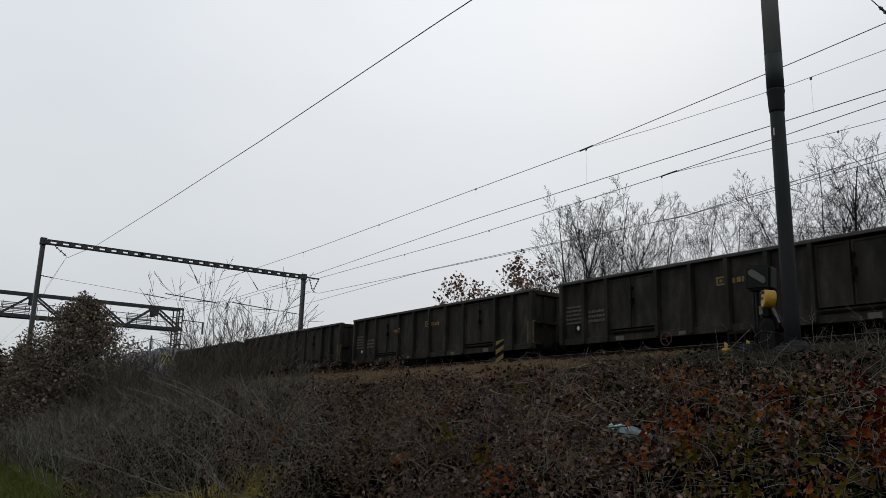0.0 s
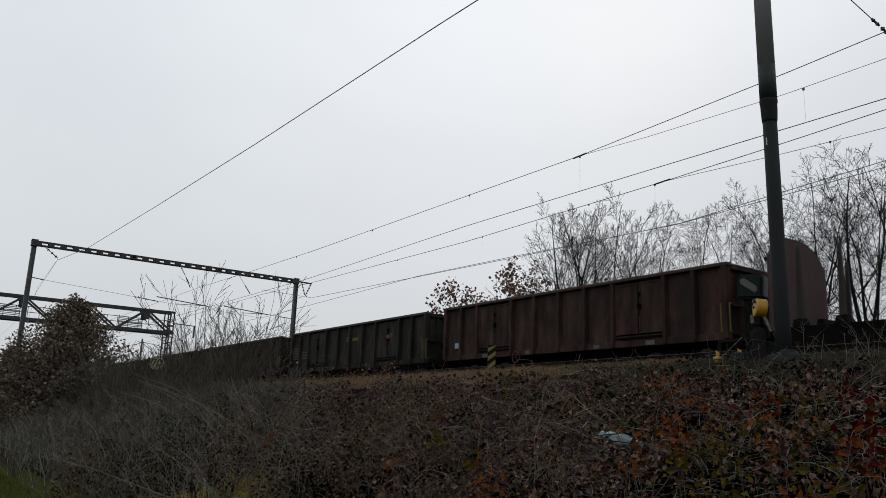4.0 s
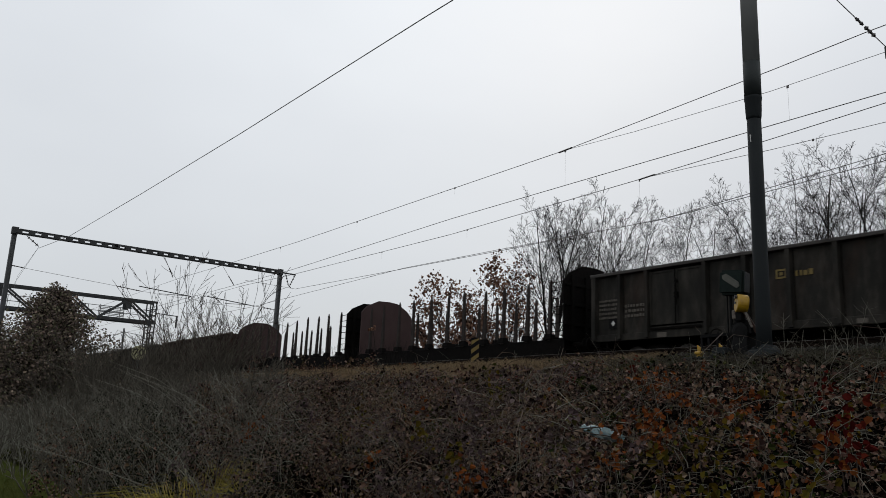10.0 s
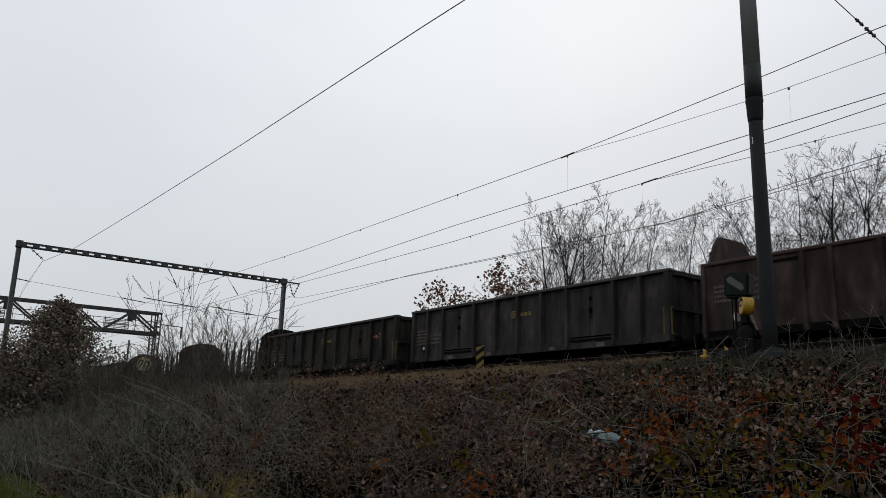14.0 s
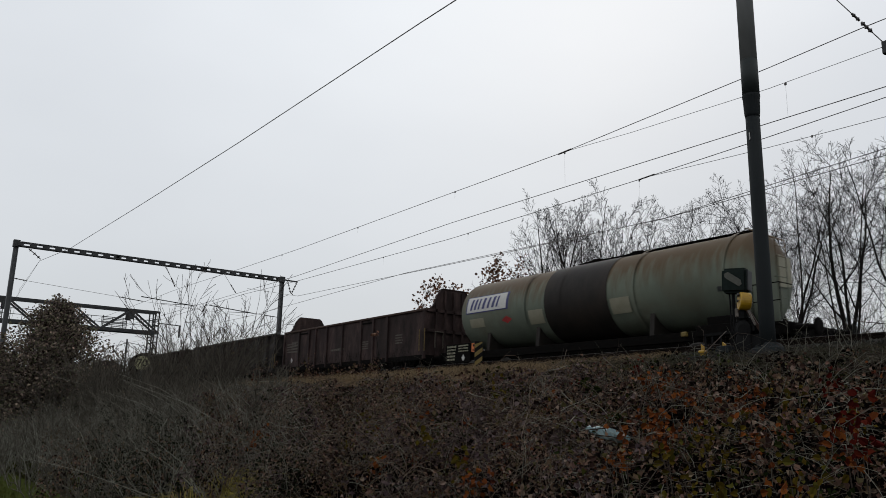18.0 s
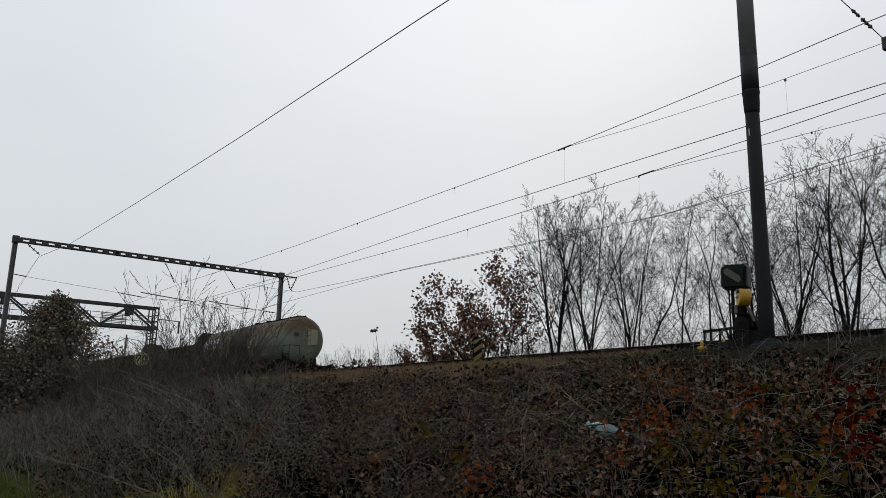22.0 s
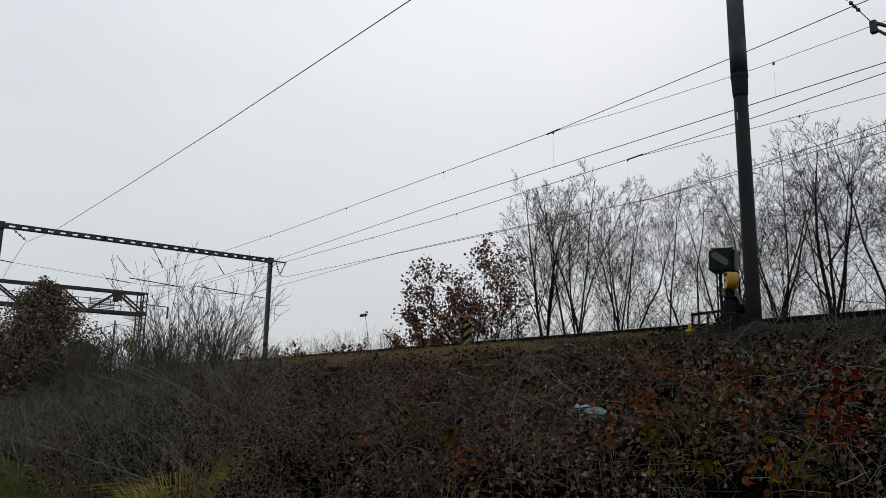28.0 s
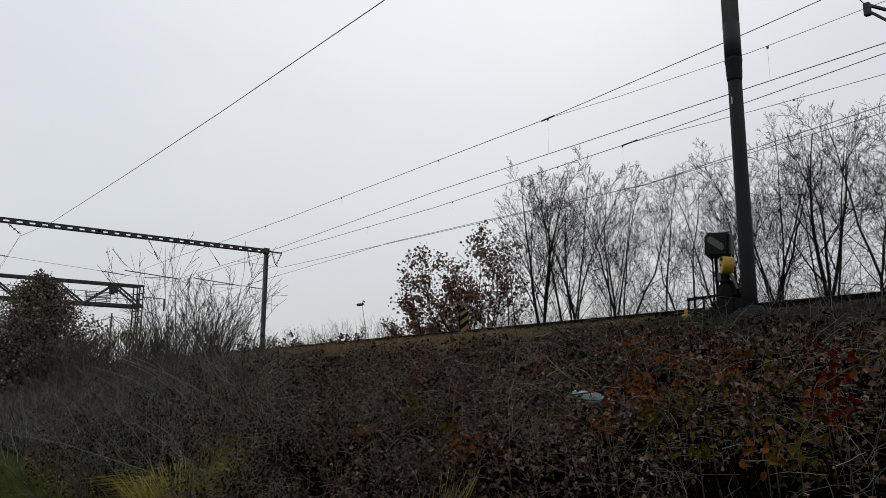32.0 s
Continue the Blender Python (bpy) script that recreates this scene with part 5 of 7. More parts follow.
def signal_gantry():
    y, xl, xr, top, low = 76.8, -3.5, 22.8, 11.42, 9.42
    g = thing("signal_gantry", "dark steel truss signal gantry with a walkway over the tracks", "signal gantry")
    for yy in (y - 0.6, y + 0.6):
        for z, w in ((top, 0.20), (low, 0.26)):
            part("chord", bar(bmesh.new(), (xl, yy, z), (xr, yy, z), 0.16, w), M_GANTRY, g)
        n = 10
        for i in range(n):
            a, b = xl + (xr - xl) * i / n, xl + (xr - xl) * (i + 1) / n
            za, zb = (low, top) if i % 2 == 0 else (top, low)
            part("diagonal", bar(bmesh.new(), (a, yy, za), (b, yy, zb), 0.12, 0.16), M_GANTRY, g)
        for i in range(1, n, 2):
            a = xl + (xr - xl) * i / n
            part("gusset", slab(bmesh.new(), ((a - 0.45, top), (a + 0.45, top), (a + 0.25, top - 0.4), (a + 0.25, top - 0.9), (a - 0.25, top - 0.9), (a - 0.25, top - 0.4)), yy - 0.02, yy + 0.02), M_GANTRY, g)
    part("walkway", boxes((xl, xr, y - 0.55, y + 0.55, low + 0.12, low + 0.18)), M_GANTRY, g)
    for z in (low + 0.65, low + 1.15):
        part("handrail", bar(bmesh.new(), (xl, y - 0.5, z), (xr + 0.0, y - 0.5, z), 0.05, 0.05), M_GANTRY, g)
    for i in range(28):
        x = xl + 0.4 + i * 0.94
        part("baluster", boxes((x - 0.025, x + 0.025, y - 0.52, y - 0.48, low + 0.15, low + 1.15)), M_GANTRY, g)
    for x in (8.5, 13.5, 19.0):
        part("mesh_panel", boxes(*[(x - 1.1, x + 1.1, y + 0.53, y + 0.56, low + 0.25 + 0.14 * i, low + 0.31 + 0.14 * i) for i in range(8)], (x - 1.1, x - 1.04, y + 0.52, y + 0.57, low + 0.2, low + 1.4), (x + 1.04, x + 1.1, y + 0.52, y + 0.57, low + 0.2, low + 1.4)), M_GANTRY, g)
    for x in (xl + 0.2, xr - 0.35):
        leg = part("leg", boxes(*[(x + a - 0.05, x + a + 0.05, y + b - 0.05, y + b + 0.05, 1.5, top) for a in (-0.28, 0.28) for b in (-0.6, 0.6)]), M_GANTRY, g)
        for i in range(17):
            z = 1.9 + 0.55 * i
            for b in (-0.6, 0.6):
                part("lacing", boxes((x - 0.28, x + 0.28, y + b - 0.03, y + b + 0.03, z - 0.05, z + 0.05)), M_GANTRY, leg)
                if i % 2:
                    part("lacing", bar(bmesh.new(), (x - 0.28, y + b, z), (x + 0.28, y + b, z + 0.5), 0.04, 0.04), M_GANTRY, leg)
    part("side_arm", bar(bmesh.new(), (xr, y, 10.45), (xr + 2.3, y, 10.38), 0.06, 0.08), M_GANTRY, g)
    part("side_hanger", boxes((xr + 2.1, xr + 2.25, y - 0.05, y + 0.05, 9.2, 10.4)), M_GANTRY, g)


signal_gantry()


def catenary_mast():
    x, y = 12.72, 7.5
    m = thing("catenary_mast", "dark grey tubular catenary mast with black sleeve and pale top", "catenary mast")

    def tube(name, prof, mat, label="", n=28):
        return part(name, turned(bmesh.new(), prof, n, (x, y, 0)), mat, m, label, smooth=True)

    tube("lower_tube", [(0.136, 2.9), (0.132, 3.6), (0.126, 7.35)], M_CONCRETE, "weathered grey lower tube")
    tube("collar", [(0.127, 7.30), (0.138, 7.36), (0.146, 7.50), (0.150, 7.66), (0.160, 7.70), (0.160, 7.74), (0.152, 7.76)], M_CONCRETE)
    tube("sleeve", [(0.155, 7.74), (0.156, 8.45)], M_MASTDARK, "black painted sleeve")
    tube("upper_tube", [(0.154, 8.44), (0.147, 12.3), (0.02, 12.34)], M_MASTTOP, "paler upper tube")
    bm = turned(bmesh.new(), [(0.50, 2.5), (0.42, 2.8), (0.30, 2.98), (0.20, 3.06), (0.137, 3.08)], 12, (x, y, 0))
    for v in bm.verts:
        v.co += Vector((random.uniform(-0.05, 0.05), random.uniform(-0.05, 0.05), random.uniform(-0.04, 0.04)))
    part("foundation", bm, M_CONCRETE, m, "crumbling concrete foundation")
    part("number_mark", boxes((x - 0.134, x - 0.122, y - 0.002, y + 0.018, 6.84, 6.98)), M_WHITE, m, "small white painted mark")
    # inclined tie with its insulator, and the clamp with struts that hold the near wires
    a, b = Vector((x, y - 0.06, 11.62)), Vector((NEAR_X, 6.14, 9.13))
    bm = rod(bmesh.new(), a, a.lerp(b, 0.77), 0.010, n=5)
    rod(bm, a.lerp(b, 0.90), b, 0.010, n=5)
    part("tie_wire", bm, M_WIRE, m)
    part("insulator", insulator(bmesh.new(), a.lerp(b, 0.765), a.lerp(b, 0.82), 0.042, 2), M_INSUL, m)
    part("insulator", insulator(bmesh.new(), a.lerp(b, 0.83), a.lerp(b, 0.905), 0.05, 3), M_INSUL, m)
    part("clamp", boxes((NEAR_X - 0.06, NEAR_X + 0.06, 6.08, 6.2, 8.93, 9.2)), M_GANTRY, m, bevel=0.02)
    bm = bar(bmesh.new(), (NEAR_X, 6.12, 9.15), (NEAR_X + 1.3, 5.2, 8.75), 0.05, 0.05)
    bar(bm, (NEAR_X, 6.12, 9.02), (NEAR_X + 0.35, 5.35, 8.25), 0.045, 0.045)
    part("strut", bm, M_GANTRY, m)


catenary_mast()


def wire(points, radius, label, mat=M_WIRE, name="overhead_wire", droppers=()):
    """A wire through the points; droppers hang from it as parts: (y, x, upper z, lower z)."""
    w = thing(name, label, "wire", "overhead line wires")
    bm = bmesh.new()
    for a, b in zip(points, points[1:]):
        rod(bm, a, b, radius, n=6, caps=False)
    part("strand", bm, mat, w)
    for y, x, z1, z0 in droppers:
        d = part("dropper", rod(bmesh.new(), (x, y, z1), (x, y, z0), 0.0019, n=4), M_WIREPALE, w, "thin dropper wire")
        bm = boxes((x - 0.014, x + 0.014, y - 0.022, y + 0.022, z1 - 0.045, z1 + 0.015))
        part("dropper_clip", bm, M_WIRE, d)
    return w


# near track: bearing wire and contact wire, and the feeder that joins the bearing wire
near_m = [(NEAR_X, y, z) for y, z in ((-30, 9.35), (6.14, 9.10), (8.64, 9.06), (12.5, 9.17), (14.93, 9.30))]
wire(near_m, 0.0062, "thin bearing wire above the empty track", M_WIREPALE, droppers=[(y, NEAR_X, z, 8.25) for y, z in ((8.25, 9.05), (14.95, 9.28))])
wire([(NEAR_X, y, z) for y, z in ((-30, 10.6), (6.54, 9.66), (8.6, 9.55), (12.46, 9.40), (14.93, 9.30), (20.1, 9.28), (31.75, 9.22), (38.83, 9.28), (47.8, 9.42))] + [(NEAR_X, 76.8, 9.3), (NEAR_X, 140, 9.3)], 0.0098,
     "dark feeder and bearing wire over the empty track", droppers=[(y, NEAR_X, z, zc) for y, z, zc in ((20.1, 9.28, 9.05), (26.5, 9.24, 9.02), (33.5, 9.22, 8.98), (39.5, 9.28, 9.0))])
part_at = [(NEAR_X, y, z) for y, z in ((-30, 8.28), (6, 8.26), (12.5, 8.25), (20.2, 8.22), (32, 7.97), (47.8, 8.0), (76.8, 8.1), (140, 8.1))]
wire(part_at, 0.0095, "dark contact wire over the empty track")
tagged(part("wire_joint", insulator(bmesh.new(), (NEAR_X, 14.7, 9.31), (NEAR_X, 15.2, 9.29), 0.017, 3), M_INSUL), "small dark joint in the bearing wire", "wire clamp", "overhead line wires")
# far track
wire([(CAR_X, y, z) for y, z in ((-30, 10.9), (7.6, 9.77), (11.03, 9.63), (15.27, 9.49), (25.6, 9.29), (40.5, 9.36), (47.8, 9.5), (76.8, 9.3), (140, 9.2))], 0.011, "dark bearing wire over the train's track",
     droppers=[(y, CAR_X, z, z - 0.35) for y, z in ((18.5, 9.42), (24.5, 9.30), (31.0, 9.31))])
wire([(CAR_X, y, z) for y, z in ((-30, 9.2), (7.6, 9.25), (11.0, 9.32), (15.27, 9.49))], 0.008, "thin auxiliary wire over the train's track", M_WIREPALE, droppers=[(9.83, CAR_X, 9.3, 8.4), (15.6, CAR_X, 9.46, 8.1)])
wire([(CAR_X + 0.2, y, z) for y, z in ((-30, 9.2), (7.7, 8.55), (14.8, 8.06), (22.5, 8.17), (40.4, 8.54), (47.8, 9.9))], 0.010, "dark wire led to the portal's bracket")
wire([(CAR_X, y, z) for y, z in ((-30, 8.7), (7.7, 8.29), (14.8, 7.98), (22.5, 8.16), (29, 8.27), (45.9, 7.95), (76.8, 8.1), (140, 8.1))], 0.0095, "dark contact wire over the train's track")
tagged(part("wire_joint", insulator(bmesh.new(), (CAR_X, 15.0, 9.51), (CAR_X, 15.6, 9.48), 0.02, 3), M_INSUL), "small dark joint in the auxiliary wire", "wire clamp", "overhead line wires")
# the single wire over the footpath side
wire([(7.62, -20, 8.4), (7.6, 11.06, 9.0), (7.6, 19.85, 9.09), (7.6, 29.0, 9.28), (7.6, 41, 9.60), (7.42, 47.8, 10.0)], 0.012, "single dark wire running to the portal over the slope")
wire([(7.42, 47.8, 10.08), (6.6, 47.8, 8.3), (6.35, 47.9, 6.0)], 0.006, "thin wire dropping beside the portal post", M_WIREPALE)
wire([(7.42, 47.8, 10.08), (9.5, 76.8, 9.4), (12, 140, 9.2)], 0.008, "dark wire going on beyond the portal")


def far_pole():
    p = thing("catenary_mast", "thin grey catenary mast far along the line", "catenary mast")
    part("post", boxes((31.4, 31.6, 119.9, 120.1, 1.0, 12.7)), M_POST, p)
    part("bracket", bar(bmesh.new(), (31.5, 120, 12.2), (34.0, 120, 11.9), 0.07, 0.07), M_GANTRY, p)
    part("insulator", insulator(bmesh.new(), (33.4, 120, 11.9), (33.1, 120, 11.2), 0.1, 3), M_INSUL, p)


far_pole()


# ---- lineside signs and the hand-worked switch stand ----
def speed_sign():
    x, y = 8.5, 30.0
    s = thing("speed_sign", "round pale yellow speed sign with black digits on a post", "sign", at=pose(x, y, 3.53, 0, 0, -15))
    part("face", turned(bmesh.new(), [(0.26, 0.0), (0.27, 0.01), (0.27, 0.03)], 28, axis="y"), M_SIGNYEL, s)
    c = bpy.data.curves.new("digits", "FONT")
    c.body, c.size, c.extrude, c.align_x, c.align_y = "70", 0.36, 0.002, "CENTER", "CENTER"
    tmp = bpy.data.objects.new("digits", c)
    scene.collection.objects.link(tmp)
    me = bpy.data.meshes.new_from_object(tmp.evaluated_get(bpy.context.evaluated_depsgraph_get()))
    bpy.data.objects.remove(tmp)
    me.materials.append(M_BLACK)
    part("digits", me, None, s, "black digits", at=pose(0, -0.006, 0, 90, 0, 0))
    part("post", rod(bmesh.new(), (0, 0.06, -1.9), (0, 0.06, 0.2), 0.03), M_POST, s)
    part("clamp", boxes((-0.06, 0.06, 0.02, 0.1, -0.04, 0.04)), M_POST, s)


speed_sign()


def striped_board():
    x, y, z0, z1 = 13.35, 16.25, 3.0, 3.78
    s = thing("marker_board", "narrow upright board with yellow and black diagonal stripes", "sign", at=pose(x, y, 0, 0, 0, -28))
    part("board", boxes((-0.11, 0.11, -0.012, 0.012, z0, z1)), M_BLACK, s, bevel=0.004)
    for i in range(4):
        za = z1 - 0.10 - 0.235 * i
        bm = bmesh.new()
        pts = [(-0.105, za - 0.10), (0.105, za + 0.06), (0.105, za + 0.06 + 0.115), (-0.105, za - 0.10 + 0.115)]
        pts = [(px, min(pz, z1 - 0.005)) for px, pz in pts]
        slab(bm, pts, -0.016, -0.0125)
        part("stripe", bm, M_MARKYEL, s, "dull yellow stripe")
    part("post", rod(bmesh.new(), (0, 0.035, z0 - 0.4), (0, 0.035, z1 - 0.05), 0.022), M_POST, s)


striped_board()


def switch_stand():
    x, y, g = 12.85, 8.15, 3.0
    s = thing("switch_stand", "hand-worked railway switch stand with dark lantern and yellow counterweight", "switch stand", at=pose(x, y, g, 0, 0, -6))
    # lantern box with rounded corners, its arrow-shaped pane
    bm = boxes((-0.15, 0.15, -0.23, 0.23, 1.07, 1.53))
    bmesh.ops.bevel(bm, geom=bm.edges[:], offset=0.045, segments=3, affect="EDGES")
    lantern = part("lantern", bm, M_GREENBLACK, s, "dark green lantern box", at=pose(0, 0.06, 0.0, 3, 0, 21))
    part("rear_rim", boxes((-0.12, 0.12, -0.255, -0.225, 1.11, 1.49)), M_GANTRY, lantern, bevel=0.012)
    ring = [(0.17, 1.42), (0.10, 1.455), (0.06, 1.43), (-0.13, 1.30), (-0.15, 1.22), (-0.10, 1.18), (0.13, 1.33), (0.16, 1.36)]
    bm = bmesh.new()
    lay = [[bm.verts.new((xx, p, q)) for p, q in ring] for xx in (-0.145, -0.166)]
    bm.faces.new(lay[1])
    for i in range(len(ring)):
        bm.faces.new((lay[0][i], lay[0][(i + 1) % len(ring)], lay[1][(i + 1) % len(ring)], lay[1][i]))
    bmesh.ops.recalc_face_normals(bm, faces=bm.faces)
    part("arrow_pane", bm, M_PANE, lantern, "pale slanting arrow pane")
    bm = rod(bmesh.new(), (0, 0.06, 0.1), (0, 0.06, 1.12), 0.03)
    rod(bm, (0, 0.14, 0.1), (0, 0.14, 1.1), 0.014)
    part("lantern_post", bm, M_BLACK, s)
    weight = turned(bmesh.new(), [(0.15, -0.10), (0.165, -0.085), (0.165, 0.085), (0.15, 0.10), (0.05, 0.105)], 24, axis="x")
    w = part("counterweight", weight, M_YELLOW, s, "round yellow counterweight", at=pose(-0.12, -0.27, 0.87, 0, 6, -38), smooth=False, bevel=0.008)
    part("weight_bolt", turned(bmesh.new(), [(0.035, -0.15), (0.035, -0.11)], 8, (0, -0.06, 0.1), axis="x"), M_INSUL, w)
    part("weight_bolt", turned(bmesh.new(), [(0.025, -0.13), (0.025, -0.11)], 8, (0, 0.0, 0.0), axis="x"), M_INSUL, w)
    bm = bar(bmesh.new(), (-0.1, -0.28, 0.76), (0.0, -0.56, 0.22), 0.05, 0.06)
    part("lever", bm, M_RIM, s, "worn rusty lever arm")
    part("lever_bracket", boxes((-0.16, -0.05, -0.28, -0.12, 0.56, 0.72)), M_BLACK, s, bevel=0.012)
    part("lever_clasp", boxes((-0.17, -0.11, -0.16, -0.08, 0.60, 0.76)), M_CLASP, s, "chipped pale clasp under the weight", bevel=0.012)
    part("lever_link", bar(bmesh.new(), (-0.14, -0.36, 0.70), (-0.16, -0.50, 0.42), 0.03, 0.03), M_CLASP, s, "worn pale link beside the weight")
    part("throw_rod", rod(bmesh.new(), (-0.2, 0.10, 0.36), (-0.32, 0.52, -0.02), 0.009, n=6), M_CLASP, s, "pale slanting throw rod")
    bm = bmesh.new()
    lay = [[], []]
    for i in range(11):
        a = math.pi * i / 10
        cur = (-0.02, -0.20 + 0.28 * math.cos(a), 0.40 + 0.34 * math.sin(a))
        for k in (0, 1):
            lay[k] = lay[k] + [bm.verts.new((cur[0] + (k - 0.5) * 0.09, -0.20 + r * math.cos(a), 0.30 + 1.2 * r * math.sin(a))) for r in (0.20, 0.26)]
    for i in range(10):
        q0, q1 = lay[0], lay[1]
        for f in ((q0[2 * i], q0[2 * i + 1], q0[2 * i + 3], q0[2 * i + 2]), (q1[2 * i], q1[2 * i + 1], q1[2 * i + 3], q1[2 * i + 2]), (q0[2 * i], q0[2 * i + 2], q1[2 * i + 2], q1[2 * i]), (q0[2 * i + 1], q0[2 * i + 3], q1[2 * i + 3], q1[2 * i + 1])):
            bm.faces.new(f)
    bmesh.ops.recalc_face_normals(bm, faces=bm.faces)
    part("quadrant", bm, M_BLACK, s)
    part("gear_case", boxes((-0.2, 0.2, -0.42, -0.02, -0.1, 0.30, 0.05)), M_BLACK, s, bevel=0.03)
    part("gear_hub", turned(bmesh.new(), [(0.10, -0.16), (0.17, -0.14), (0.17, 0.10), (0.08, 0.12)], 16, (0, -0.22, 0.36), axis="x"), M_BLACK, s, bevel=0.01)
    for yy, zz in ((-0.40, 0.40), (-0.06, 0.44), (-0.22, 0.56)):
        part("gear_lug", boxes((-0.12, 0.06, yy - 0.05, yy + 0.05, zz - 0.08, zz + 0.06, 0.015)), M_BLACK, s, bevel=0.01)
    part("base_plate", boxes((-0.3, 0.3, -0.5, 0.35, -0.25, -0.06)), M_BLACK, s)
    bm = bmesh.new()
    bar(bm, (0, 0.10, 0.36), (0, 0.78, 0.35), 0.045, 0.05)
    for yy in (0.16, 0.4, 0.6, 0.76):
        bar(bm, (0, yy, -0.1), (0, yy, 0.35), 0.03, 0.03)
    part("rod_frame", bm, M_BLACK, s)


switch_stand()


def track_marker(x, y, h, boxy, label):
    """A small yellow-headed marker post beside the track."""
    g = float(max(verge_z(x, y), ballast_z(x, y))) + 0.06
    t = thing("track_marker", label, "marker", "yellow track markers", at=pose(x, y, g))
    bm = bmesh.new()
    a = [bm.verts.new(p) for p in ((-0.012, -0.03, 0.1), (0.012, -0.03, 0.1), (0.012, 0.03, 0.1), (-0.012, 0.03, 0.1))]
    b = [bm.verts.new(p) for p in ((-0.012, -0.035, h - 0.05), (0.012, -0.035, h - 0.05), (0.012, 0.03, h), (-0.012, 0.03, h))]
    bm.faces.new(a[::-1])
    bm.faces.new(b)
    for i in range(4):
        bm.faces.new((a[i], a[(i + 1) % 4], b[(i + 1) % 4], b[i]))
    part("blade", bm, M_YELLOW, t, "pale yellow blade")
    part("stem", rod(bmesh.new(), (0, 0, -0.1), (0, 0, 0.12), 0.02), M_BLACK, t)
    if boxy:
        part("cap", boxes((-0.06, 0.06, -0.07, 0.07, 0.12, 0.18)), M_YELLOW, t, bevel=0.02)
        part("foot", boxes((-0.04, 0.04, -0.045, 0.045, -0.08, 0.12)), M_YELLOW, t, bevel=0.015)


track_marker(12.75, 8.85, 0.30, True, "yellow track marker with a square cap")
track_marker(12.8, 8.42, 0.34, False, "thin pale yellow blade marker in the ballast")
track_marker(12.95, 8.15, 0.44, False, "slim pale blade marker beside the switch stand")
tagged(part("cable_trough", boxes((12.25, 12.62, 7.85, 8.9, 2.70, 2.90, 0.01)), M_CONCRETE, bevel=0.02), "low concrete cable trough beside the mast", "cable trough")
tagged(part("cable_box", boxes((12.45, 12.7, 8.1, 8.4, 2.9, 3.08, 0.02)), M_CONCRETE, bevel=0.02), "small grey concrete cable box", "cable box")
tagged(part("rail_clamp", boxes((14.50, 14.62, 5.3, 5.75, 3.26, 3.36)), M_YELLOW, bevel=0.02), "yellow painted clamp on the rail", "rail clamp")


# ---- vegetation ----
# russet trees: x, y, height, spread of the stems, leaves
RUSSET_TREES = [
    (29.5, 42.4, 4.4, 0.36, 420),
    (29.5, 41.0, 4.9, 0.42, 700),
    (30.0, 39.4, 5.8, 0.45, 1100),
    (30.0, 37.9, 7.5, 0.42, 1300),
    (30.0, 36.4, 9.8, 0.38, 1500),
    (30.0, 35.2, 9.9, 0.34, 1200),
    (30.0, 33.9, 8.6, 0.32, 500),
]
